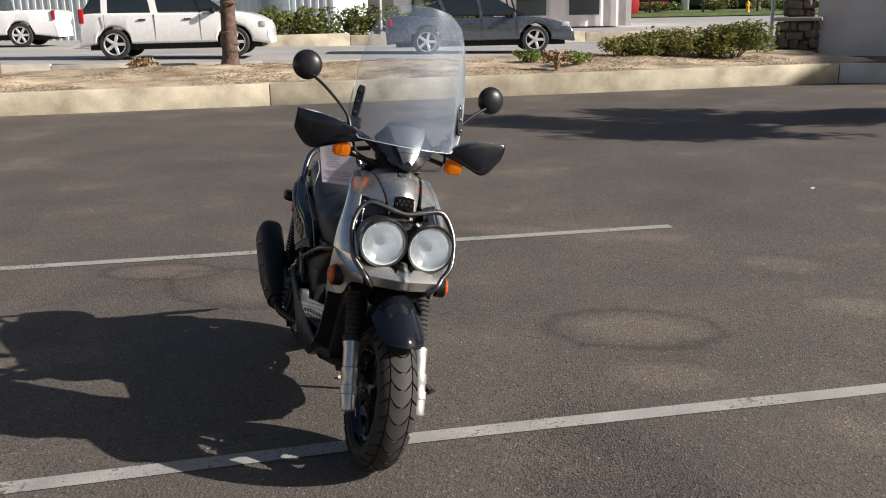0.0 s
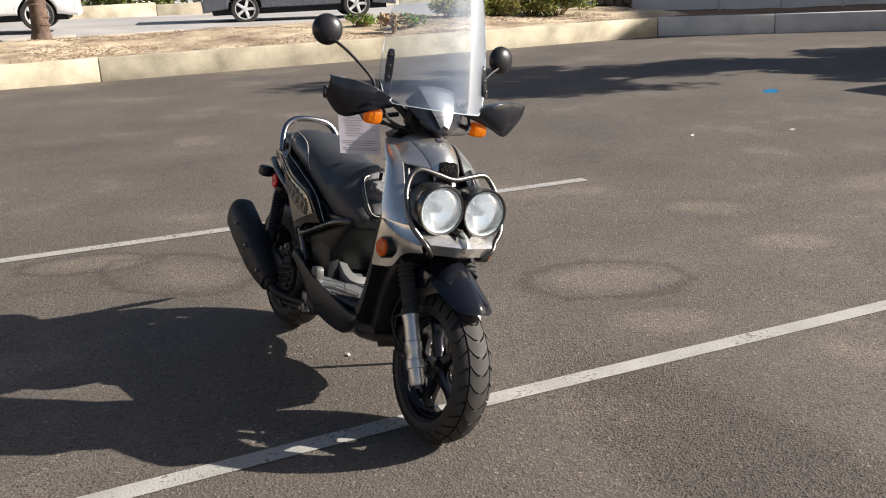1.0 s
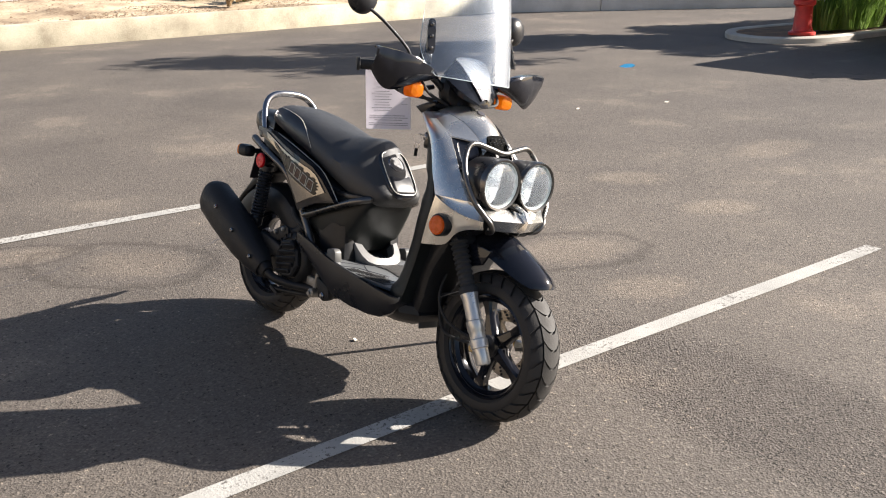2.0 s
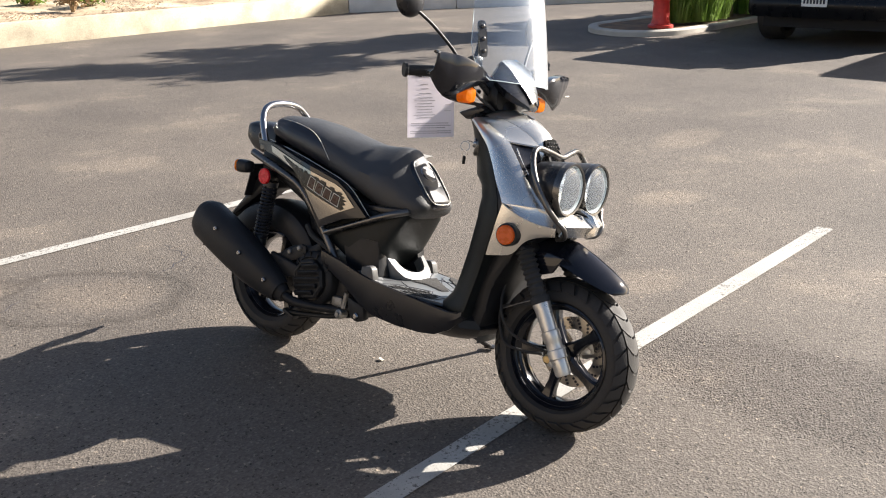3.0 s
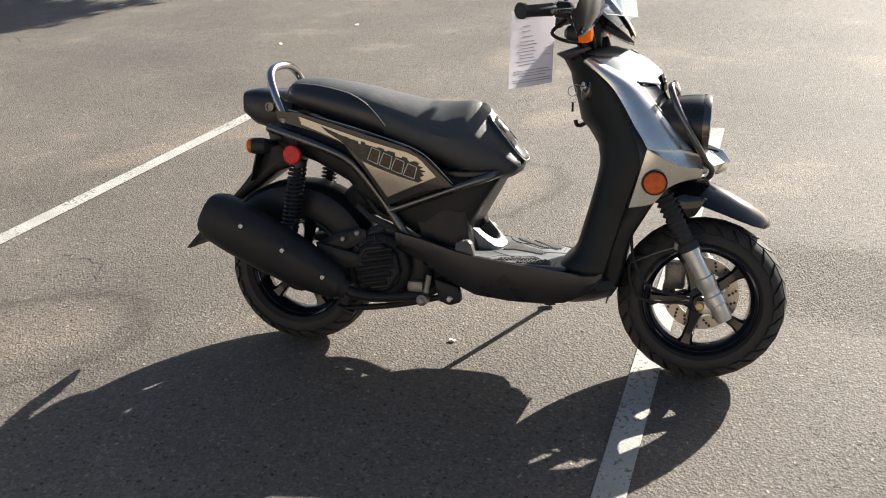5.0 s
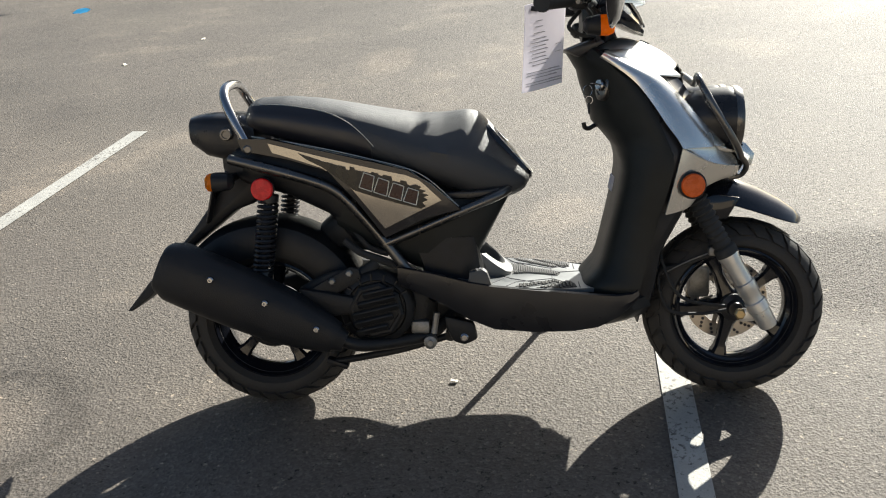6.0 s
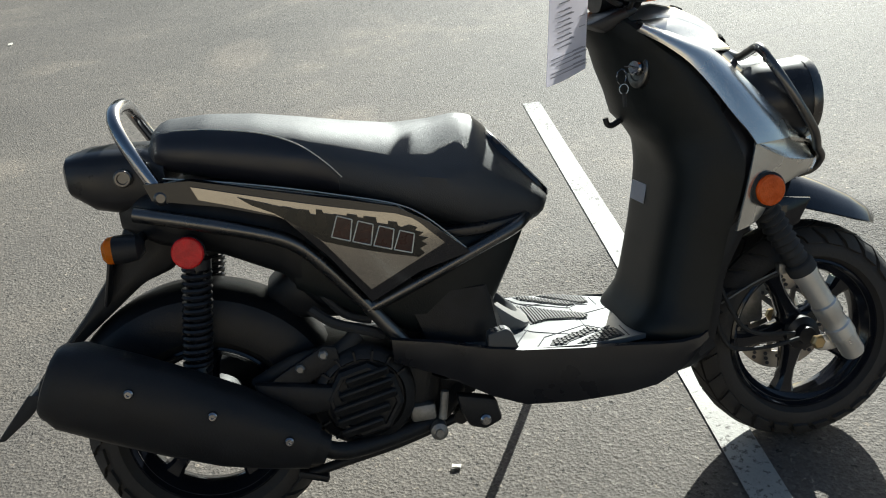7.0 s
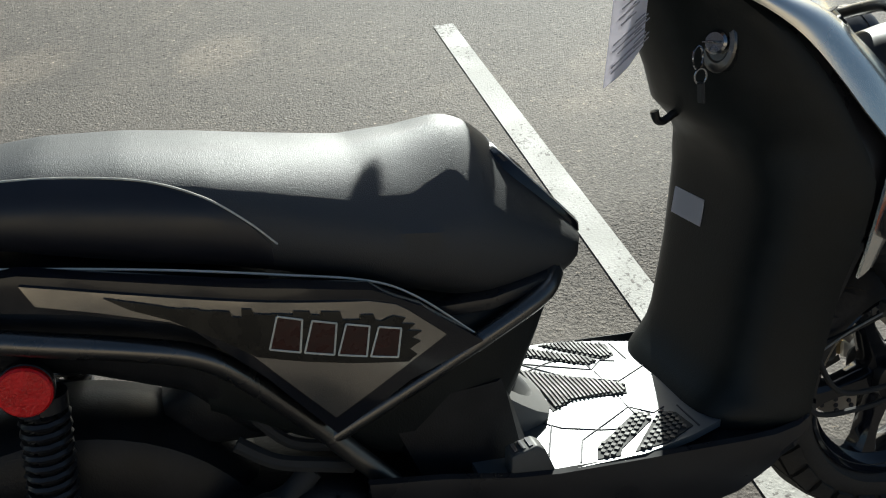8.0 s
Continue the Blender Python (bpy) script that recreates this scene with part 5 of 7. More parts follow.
# fork legs: rubber boots above, bright sliders below
FT = Vector((1.105, 0, 0.56))
FD = Vector((0.485, 0, -0.875))
def fork(s):
    y = s * 0.116
    def at(d):
        return FT + FD * d + Vector((0, y, 0))
    bm = bmnew()
    L = 0.145
    prof = [(0.02, 0)]
    for k in range(9):
        h = L * k / 9
        prof += [(0.0285 - 0.0006 * k, h + 0.0035), (0.0295 - 0.0006 * k, h + 0.007), (0.0215, h + 0.0125), (0.0215, h + 0.0145)]
    prof += [(0.026, L), (0.029, L + 0.004), (0.029, L + 0.022), (0.02, L + 0.022)]
    add_lathe(bm, prof, 20, along(at(0.015), at(1)))
    leg = part("fork_leg", bm, RUBBER, scooter, "black bellows boot over a bright fork slider")
    bm = bmnew()
    add_lathe(bm, [(0.027, 0), (0.0275, 0.006), (0.0245, 0.022), (0.0235, 0.085), (0.0270, 0.088), (0.0270, 0.116), (0.0240, 0.120), (0.0240, 0.142), (0.0275, 0.145), (0.0275, 0.170), (0.0245, 0.173), (0.0235, 0.215), (0.020, 0.222), (0, 0.222)], 24, along(at(0.18), at(1)))
    part("slider", bm, ALU, leg)
    bm = bmnew()
    add_box(bm, (0.045, 0.02, 0.036), Matrix.Translation(FA + Vector((0.02, s * 0.096, -0.004))), 0.01)
    part("axle_clamp", bm, ALU, leg)
    bm = bmnew()
    add_lathe(bm, [(0.015, 0), (0.015, 0.010), (0.011, 0.013), (0, 0.013)], 6, along(FA + Vector((0, s * 0.095, 0)), FA + Vector((0, s * 0.2, 0))))
    part("axle_bolt", bm, BRASS, leg)
both(fork)
bm = bmnew()
add_box(bm, (0.07, 0.27, 0.03), Matrix.Translation((1.10, 0, 0.555)) @ pose(0, 0, 0, 0, 29, 0), 0.012)
add_rod(bm, (1.10, 0, 0.55), (0.90, 0, 0.96), 0.026)
part("steering_stem", bm, SATIN, scooter)
# brake pipe and speedometer cable by the wheel
bm = bmnew()
add_tube(bm, [(1.17, -0.09, 0.40), (1.10, -0.075, 0.37), (1.03, -0.07, 0.345), (1.05, -0.07, 0.25), (1.13, -0.075, 0.235), (1.20, -0.08, 0.245)], 0.0045, 8)
add_tube(bm, [(1.02, -0.02, 0.5), (1.04, -0.09, 0.36), (1.09, -0.085, 0.28), (1.20, -0.06, 0.25)], 0.0045, 8)
part("cable", bm, RUBBER, scooter)
bm = bmnew()
add_tube(bm, [(1.165, -0.095, 0.405), (1.10, -0.085, 0.378), (1.035, -0.08, 0.345)], 0.0018, 6)
add_box(bm, (0.03, 0.02, 0.024), Matrix.Translation((1.165, -0.092, 0.405)), 0.005)
part("clip", bm, CAST, scooter)

# front fender: a beak over the tyre
def fender_row(x, z, w, drop, lip=0.0):
    return [(x - 0.02 * abs(t) ** 2, w * t, z - drop * abs(t) ** 2.2 + lip * (1 - abs(t)) * 0.5) for t in (-1, -0.85, -0.6, -0.35, -0.12, 0, 0.12, 0.35, 0.6, 0.85, 1)]
bm = bmnew()
add_sheet(bm, [fender_row(1.10, 0.575, 0.078, 0.050), fender_row(1.165, 0.588, 0.082, 0.056, 0.01), fender_row(1.225, 0.576, 0.084, 0.052, 0.014), fender_row(1.29, 0.546, 0.083, 0.044, 0.016), fender_row(1.345, 0.516, 0.078, 0.034, 0.016), fender_row(1.382, 0.493, 0.068, 0.024, 0.012), fender_row(1.402, 0.476, 0.055, 0.014, 0.006), fender_row(1.406, 0.464, 0.044, 0.006)], 0.004)
fender = part("front_fender", bm, GLOSS, scooter, "gloss black beak fender")
def fender_side(s):
    bm = bmnew()
    add_prism(bm, [(1.10, 0.53), (1.165, 0.55), (1.23, 0.54), (1.20, 0.49), (1.15, 0.475), (1.12, 0.49)], s * 0.078, s * 0.09, 0.004)
    part("side_flap", bm, GLOSS, fender)
both(fender_side)
bm = bmnew()
add_sheet(bm, [[(0.998, 0.10 * t, 0.36), (0.984, 0.10 * t, 0.29), (0.972, 0.098 * t, 0.245), (0.968, 0.09 * t, 0.222)] for t in (-1, -0.5, 0, 0.5, 1)], 0.004)
# black flap coloured grey: the sun's glare on it is put into the colour
part("inner_guard", bm, HEEL_GREY, scooter)
bm = bmnew()
add_prism(bm, [(0.95, 0.27), (1.0, 0.275), (1.015, 0.34), (1.03, 0.42), (1.075, 0.50), (1.10, 0.545), (1.0, 0.54), (0.96, 0.45)], -0.135, 0.135, 0.02)
part("wheel_well", bm, PLASTIC, scooter)

# front cowl: a dark inner shell, and faceted metallic panels over it
COWL = [(0.522, 1.010, 1.060, 0.150), (0.60, 1.034, 1.150, 0.176), (0.662, 1.046, 1.170, 0.178), (0.70, 1.030, 1.120, 0.172), (0.79, 0.992, 1.075, 0.155), (0.84, 0.955, 1.050, 0.138), (0.885, 0.912, 1.020, 0.115), (0.908, 0.885, 0.985, 0.098), (0.918, 0.880, 0.94, 0.085)]
def cowl_row(lev):
    z, xr, xf, w = lev
    row = []
    for k in range(25):
        a = math.pi * (k / 24 - 0.5)
        c, q = math.cos(a), math.sin(a)
        row.append((xr + (xf - xr) * abs(c) ** 0.85, w * math.copysign(abs(q) ** 0.85, q), z))
    return row
bm = bmnew()
add_sheet(bm, [cowl_row(v) for v in COWL], 0.006)
cowl = part("front_cowl", bm, SATIN, scooter, "dark silver metallic front cowl with black insets")
def resample(line, n):
    """n points at even steps along a smooth line."""
    pts = spline(line, 8) if len(line) > 2 else [Vector(q) for q in line]
    run = [0.0]
    for a, b in zip(pts, pts[1:]):
        run.append(run[-1] + (b - a).length)
    return [Vector([float(np.interp(run[-1] * k / (n - 1), run, [q[i] for q in pts])) for i in range(3)]) for k in range(n)]
def panel(name, line_a, line_b, s, material, parent, label="", bulge=0.0, thick=0.004, n=18, m=8):
    """A curved panel spanned between two edge lines of the side with y > 0, mirrored for s < 0."""
    A, B = resample(line_a, n), resample(line_b, n)
    grid = []
    for a, b in zip(A, B):
        row = []
        for j in range(m + 1):
            f = j / m
            q = a.lerp(b, f) + Vector((0.1, 1.0, 0.1)) * bulge * 4 * f * (1 - f)
            row.append((q.x, s * q.y, q.z))
        grid.append(row)
    bm = bmnew()
    add_sheet(bm, grid if s > 0 else [g[::-1] for g in grid], thick)
    return part(name, bm, material, parent, label)
bm = bmnew()
spine = []
for x, z, w in ((0.885, 0.938, 0.086), (0.91, 0.948, 0.086), (0.95, 0.951, 0.080), (1.00, 0.938, 0.070), (1.045, 0.914, 0.060), (1.072, 0.894, 0.053), (1.086, 0.878, 0.049), (1.093, 0.858, 0.046), (1.099, 0.840, 0.043)):
    spine.append([(x - 0.012 * abs(t), w * t, z - 0.026 * abs(t) ** 2.4) for t in (-1.04, -1, -0.9, -0.6, -0.3, 0, 0.3, 0.6, 0.9, 1, 1.04)])
add_sheet(bm, spine, 0.012)
part("spine", bm, SILVER, cowl)
# black sheet on the spine, painted shade for the scoop's deep opening
bm = bmnew()
add_sheet(bm, [[(1.0880 - 0.004 * t * t, 0.034 * t, 0.8775 - 0.006 * t * t), (1.0955 - 0.005 * t * t, 0.035 * t, 0.857 - 0.004 * t * t), (1.1015 - 0.006 * t * t, 0.036 * t, 0.838 - 0.012 * abs(t))] for t in (1, 0.5, 0, -0.5, -1)], 0.004)
scoop = part("air_scoop", bm, HOLE_SHADE, cowl, "air scoop, its shaded opening drawn as a black sheet")
for k in range(8):
    bm = bmnew()
    add_lathe(bm, [(0.0036, -0.002), (0.0052, 0.0), (0.0052, 0.002), (0.0036, 0.003)], 6, Matrix.Translation((1.0955 - (0.004 if k > 3 else 0), -0.027 + (k % 4) * 0.0155 + (0.0075 if k > 3 else 0), 0.851 + (0.011 if k > 3 else 0))) @ pose(0, 0, 0, 0, 68, 0), closed=True)
    part("mesh_ring", bm, STEEL_DARK, scoop)
bm = bmnew()
add_lathe(bm, [(0.013, 0), (0.013, 0.003), (0.0, 0.004)], 20, Matrix.Translation((1.005, 0, 0.934)) @ pose(0, 0, 0, 0, 25, 0))
part("badge", bm, INK, cowl, "round dark badge")
def cowl_side(s):
    rear = [(0.880, 0.129, 0.906), (0.925, 0.147, 0.873), (0.965, 0.158, 0.836), (1.00, 0.172, 0.787), (1.03, 0.186, 0.737), (1.054, 0.194, 0.702), (1.066, 0.197, 0.679)]
    shoulder = [(0.893, 0.112, 0.914), (0.955, 0.121, 0.886), (1.015, 0.130, 0.854)]
    outer = [(1.015, 0.130, 0.854), (1.060, 0.140, 0.808), (1.099, 0.148, 0.762), (1.137, 0.146, 0.720), (1.178, 0.136, 0.676)]
    seam = [(0.893, 0.092, 0.916), (0.95, 0.086, 0.917), (1.00, 0.076, 0.902), (1.045, 0.067, 0.878), (1.083, 0.060, 0.848)]
    crease = [(1.066, 0.198, 0.679), (1.095, 0.190, 0.662), (1.135, 0.172, 0.642), (1.18, 0.150, 0.630), (1.215, 0.128, 0.626)]
    bottom = [(1.026, 0.190, 0.519), (1.058, 0.176, 0.523), (1.092, 0.152, 0.532), (1.125, 0.145, 0.572), (1.165, 0.137, 0.592), (1.21, 0.118, 0.600)]
    panel("side_panel", rear, shoulder[:2] + outer, s, SILVER, cowl, bulge=0.012, n=26, m=12)
    panel("top_panel", shoulder, seam, s, SILVER, cowl, bulge=0.002)
    panel("scallop", [(1.066, 0.197, 0.680), (1.100, 0.180, 0.681), (1.142, 0.158, 0.679), (1.178, 0.136, 0.675), (1.208, 0.124, 0.645)], crease, s, SILVER, cowl, bulge=-0.003)
    panel("lower_panel", crease, bottom, s, SILVER, cowl, bulge=0.003)
    panel("inset", [(1.018, 0.126, 0.850), (1.060, 0.135, 0.805), (1.099, 0.145, 0.762)], [(1.068, 0.066, 0.848), (1.092, 0.070, 0.820), (1.116, 0.076, 0.775)], s, GLOSS, cowl, "gloss black inset", bulge=-0.006)
    for line in ([(1.018, s * 0.129, 0.853), (1.060, s * 0.139, 0.807), (1.099, s * 0.149, 0.762)], [(1.017, s * 0.129, 0.854), (1.05, s * 0.097, 0.851), (1.083, s * 0.062, 0.847)], [(1.042, s * 0.118, 0.838), (1.072, s * 0.126, 0.800), (1.104, s * 0.132, 0.765)]):
        bm = bmnew()
        add_tube(bm, line, 0.0024, 8)
        part("edge", bm, SILVER, cowl)
    bm = bmnew()
    add_tube(bm, [(x, s * y, z + 0.001) for x, y, z in seam], 0.0028, 8)
    part("seam", bm, TRIM_DARK, cowl)
    bm = bmnew()
    add_tube(bm, [(x, s * (y + 0.0005), z + 0.0005) for x, y, z in crease], 0.0016, 6)
    part("crease", bm, SILVER, cowl)
    bm = bmnew()
    base = along((1.088, s * 0.165, 0.59), (1.100, s * 0.30, 0.59))
    add_lathe(bm, [(0.034, 0), (0.034, 0.028), (0.030, 0.030), (0, 0.030)], 32, base)
    ref = part("side_reflector", bm, PLASTIC, scooter, "round amber side reflector")
    bm = bmnew()
    add_lathe(bm, [(0.029, 0.028), (0.029, 0.035), (0.026, 0.038), (0, 0.0395)], 32, base)
    part("lens", bm, AMBER_DEEP, ref)
both(cowl_side)

# inner leg shield, black, facing the rider
SHIELD = [(0.285, 0.835, 0.955, 0.150), (0.318, 0.828, 0.963, 0.178), (0.336, 0.834, 0.967, 0.180), (0.352, 0.850, 0.971, 0.178), (0.372, 0.868, 0.976, 0.177), (0.40, 0.880, 0.983, 0.176), (0.45, 0.893, 0.997, 0.176), (0.508, 0.908, 1.012, 0.178), (0.58, 0.925, 1.034, 0.190), (0.622, 0.931, 1.045, 0.190), (0.645, 0.931, 1.048, 0.190), (0.68, 0.920, 1.040, 0.184), (0.715, 0.892, 1.026, 0.178), (0.745, 0.866, 1.014, 0.172), (0.79, 0.855, 0.996, 0.160), (0.84, 0.838, 0.960, 0.145), (0.875, 0.830, 0.925, 0.132), (0.915, 0.806, 0.885, 0.112), (0.930, 0.812, 0.872, 0.095)]
bm = bmnew()
rings = []
for z, xi, xo, w in SHIELD:
    back = [(xi + (xo - 0.012 - xi) * abs(k / 10) ** (6 if z < 0.68 else 4 if z < 0.7 else 2.6), w * k / 10, z) for k in range(-10, 11)]
    rings.append([(xo, -w, z)] + back + [(xo, w, z), (xo + 0.004, w * 0.8, z), (xo + 0.004, -w * 0.8, z)])
add_loft(bm, rings)
shield = part("leg_shield", bm, SHIELD_BLACK, scooter, "black plastic leg shield")
bm = bmnew()
add_prism(bm, [(0.795, 0.925), (0.88, 0.955), (0.90, 0.94), (0.83, 0.905)], -0.1, 0.1, 0.008)
part("top_cover", bm, SATIN, shield)
# key, hook, warning sticker
lock_m = along((0.888, -0.098, 0.835), (0.888 - 0.80, -0.098 - 0.55, 0.835 + 0.20))
bm = bmnew()
add_lathe(bm, [(0.030, -0.012), (0.030, 0.003), (0.027, 0.006), (0.020, 0.0065), (0.018, 0.004), (0, 0.004)], 32, lock_m @ Matrix.Diagonal((0.8, 1.25, 1, 1)))
lock = part("ignition_lock", bm, STEEL_DARK, shield, "oval metal ignition lock plate")
bm = bmnew()
add_lathe(bm, [(0.015, 0.003), (0.015, 0.012), (0.012, 0.015), (0, 0.015)], 24, lock_m)
part("barrel", bm, CHROME, lock)
bm = bmnew()
add_box(bm, (0.014, 0.003, 0.024), lock_m @ Matrix.Translation((0, 0, 0.024)), 0.001, 1)
add_lathe(bm, [(0.0130, -0.0010), (0.0150, -0.0010), (0.0150, 0.0010), (0.0130, 0.0010)], 28, pose(0.850, -0.112, 0.824, 90, 0, 35), closed=True)
add_lathe(bm, [(0.0085, -0.0009), (0.0100, -0.0009), (0.0100, 0.0009), (0.0085, 0.0009)], 24, pose(0.852, -0.113, 0.801, 90, 0, 10), closed=True)
part("key", bm, CHROME, lock)
bm = bmnew()
add_box(bm, (0.005, 0.012, 0.026), Matrix.Translation((0.852, -0.113, 0.781)), 0.001, 1)
part("key_tag", bm, RUBBER, lock)
bm = bmnew()
add_tube(bm, [(0.905, 0.0, 0.738), (0.878, 0.0, 0.731), (0.860, 0.0, 0.723), (0.850, 0.0, 0.727), (0.847, 0.0, 0.739)], 0.006, 8)
part("bag_hook", bm, PLASTIC, shield)
bm = bmnew()
add_box(bm, (0.003, 0.082, 0.040), Matrix.Translation((0.9225, 0.054, 0.572)) @ pose(0, 0, 0, 0, 13, 0), 0.0008, 1)
part("sticker", bm, PAPER, shield)

# lower body: side skirts, floor board, belly
def belly(z, x0, x1, w):
    return [(x0 + 0.02, -w, z), (x1 - 0.05, -w, z), (x1, -w * 0.75, z), (x1 + 0.006, 0, z), (x1, w * 0.75, z), (x1 - 0.05, w, z), (x0 + 0.02, w, z), (x0, w * 0.8, z), (x0 - 0.004, 0, z), (x0, -w * 0.8, z)]
bm = bmnew()
add_loft(bm, [belly(0.215, 0.62, 0.88, 0.085), belly(0.226, 0.590, 0.935, 0.120), belly(0.25, 0.560, 0.985, 0.150), belly(0.275, 0.52, 1.00, 0.168), belly(0.300, 0.47, 0.99, 0.174), belly(0.312, 0.43, 0.97, 0.172)])
bmesh.ops.bevel(bm, geom=[e for e in bm.edges if e.calc_face_angle(0) > 0.6], offset=0.008, segments=2, affect="EDGES", clamp_overlap=True)
part("belly", bm, PLASTIC, scooter, "black plastic floor tunnel and belly")
def skirt(s):
    bm = bmnew()
    add_loft(bm, [[(x, s * 0.172, z0), (x, s * 0.186, (z0 + z1) / 2), (x, s * 0.184, z1), (x, s * 0.176, z1 + 0.003), (x, s * 0.14, z0)] for x, z0, z1 in ((0.36, 0.36, 0.408), (0.45, 0.318, 0.388), (0.54, 0.262, 0.362), (0.60, 0.236, 0.350), (0.70, 0.226, 0.338), (0.80, 0.226, 0.327), (0.86, 0.234, 0.320), (0.91, 0.258, 0.316), (0.945, 0.286, 0.320), (0.962, 0.305, 0.330))])
    part("side_skirt", bm, SATIN, scooter)
both(skirt)

FLOOR_X, FLOOR_Z = [0.5, 0.56, 0.62, 0.80, 0.845, 0.94], [0.364, 0.356, 0.349, 0.333, 0.329, 0.320]
def floor_z(x, y):
    return float(np.interp(x, FLOOR_X, FLOOR_Z)) + 0.003 * math.exp(-(y / 0.05) ** 2)
floor_rows = []
for x, w in ((0.50, 0.176), (0.56, 0.178), (0.62, 0.18), (0.72, 0.178), (0.80, 0.158), (0.87, 0.130), (0.94, 0.11)):
    floor_rows.append([(x, w * t, floor_z(x, w * t)) for t in (-1, -0.75, -0.5, -0.25, 0, 0.25, 0.5, 0.75, 1)])
bm = bmnew()
add_sheet(bm, floor_rows, 0.01)
floorboard = part("floor_board", bm, FLOOR_GREY, scooter, "silver-grey plastic floor board")
def pad(poly, step, knurl):
    """A ribbed rubber pad let into the floor board, with slats or with studs."""
    bm = bmnew()
    a = [bm.verts.new((x, y, floor_z(x, y) - 0.004)) for x, y in poly]
    b = [bm.verts.new((x, y, floor_z(x, y) + 0.0015)) for x, y in poly]
    n = len(poly)
    bm.faces.new(b)
    for j in range(n):
        bm.faces.new((a[j], a[(j + 1) % n], b[(j + 1) % n], b[j]))
    rubber = part("rubber_pad", bm, RUBBER, floorboard, "black ribbed rubber pad", smooth=False)
    def inside(x, y):
        hit = False
        for (x1, y1), (x2, y2) in zip(poly, poly[1:] + poly[:1]):
            if (y1 > y) != (y2 > y) and x < (x2 - x1) * (y - y1) / (y2 - y1) + x1:
                hit = not hit
        return hit
    bm = bmnew()
    xs, ys = [p[0] for p in poly], [p[1] for p in poly]
    k = min(xs) + step / 2
    while k < max(xs):
        y = min(ys) + step / 2
        while y < max(ys):
            if inside(k + step * 0.4, y) and inside(k - step * 0.4, y):
                if knurl:
                    add_box(bm, (step * 0.62, step * 0.62, 0.003), Matrix.Translation((k, y, floor_z(k, y) + 0.003)) @ pose(0, 0, 0, 0, 0, 45))
                else:
                    add_box(bm, (step * 0.5, step * 1.0, 0.003), Matrix.Translation((k, y, floor_z(k, y) + 0.003)))
            y += step
        k += step
    part("ribbing", bm, PAD_TOP, rubber, smooth=False)
pad([(0.647, 0.100), (0.673, 0.080), (0.778, -0.003), (0.769, -0.028), (0.693, -0.018), (0.648, -0.040)], 0.0062, False)
def pads(s):
    def m(q):
        q = [(x, s * y) for x, y in q]
        return q if s > 0 else q[::-1]
    pad(m([(0.756, 0.078), (0.774, 0.088), (0.768, 0.104), (0.697, 0.158), (0.687, 0.174), (0.655, 0.172), (0.667, 0.146)]), 0.0095 if s < 0 else 0.0062, s < 0)
    pad(m([(0.708, 0.172), (0.786, 0.088), (0.808, 0.098), (0.812, 0.138), (0.76, 0.165)]), 0.0095 if s < 0 else 0.0062, s < 0)
    bm = bmnew()
    for line in ([(0.632, 0.172), (0.656, 0.122), (0.753, 0.062), (0.779, 0.088), (0.80, 0.078)], [(0.590, 0.165), (0.632, 0.073)], [(0.624, 0.064), (0.643, 0.084), (0.692, 0.106), (0.715, 0.112)], [(0.820, 0.140), (0.820, 0.080)], [(0.753, 0.062), (0.754, 0.086)]):
        add_tube(bm, [(x, s * y, floor_z(x, y) + 0.0004) for x, y in line], 0.0014, 6, 1)
    part("groove", bm, INK, floorboard)
    bm = bmnew()
    add_prism(bm, [(0.535, 0.345), (0.540, 0.388), (0.575, 0.394), (0.585, 0.386), (0.598, 0.345)], s * 0.148, s * 0.177, 0.003)
    block = part("heel_block", bm, HEEL_GREY, floorboard)
    for k in range(3):
        bm = bmnew()
        add_box(bm, (0.005, 0.020, 0.003), Matrix.Translation((0.548 + 0.010 * k, s * 0.162, 0.3895 + 0.0017 * k)))
        part("slot", bm, INK, block)
both(pads)
bm = bmnew()
for line in ([(0.644, 0.136), (0.705, 0.055), (0.774, 0.010), (0.851, 0.058)], [(0.755, 0.055), (0.753, -0.06)]):
    add_tube(bm, [(x, y, floor_z(x, y) + 0.0004) for x, y in line], 0.0014, 6, 1)
part("groove", bm, INK, floorboard)

# arch at the foot of the under-seat cowl: a U of two legs and a rounded foot
ev, en = Vector((-0.075, 0, 0.072)).normalized(), Vector((0.072, 0, 0.075)).normalized()
def arch_at(u, v, d):
    return Vector((0.648, 0.012, 0.348)) + Vector((0, u, 0)) + ev * v + en * d + Vector((-1.6 * u * u, 0, 0))
half = [((0.100, 0.090), (0.068, 0.090)), ((0.097, 0.064), (0.063, 0.070)), ((0.090, 0.036), (0.054, 0.052)), ((0.076, 0.012), (0.040, 0.040)), ((0.048, 0.0), (0.020, 0.034)), ((0.0, -0.002), (0.0, 0.033))]
full = half + [((-a[0], a[1]), (-b[0], b[1])) for a, b in half[-2::-1]]
bm = bmnew()
add_loft(bm, [[arch_at(*a, 0.0), arch_at(a[0] * 0.97, a[1] + 0.003, 0.006), arch_at(b[0] * 1.05, b[1] - 0.003, 0.006), arch_at(*b, 0.001), arch_at(*b, -0.03), arch_at(*a, -0.03)] for a, b in full])
part("foot_arch", bm, ARCH_GREY, scooter, "silver-grey arch at the foot of the seat")
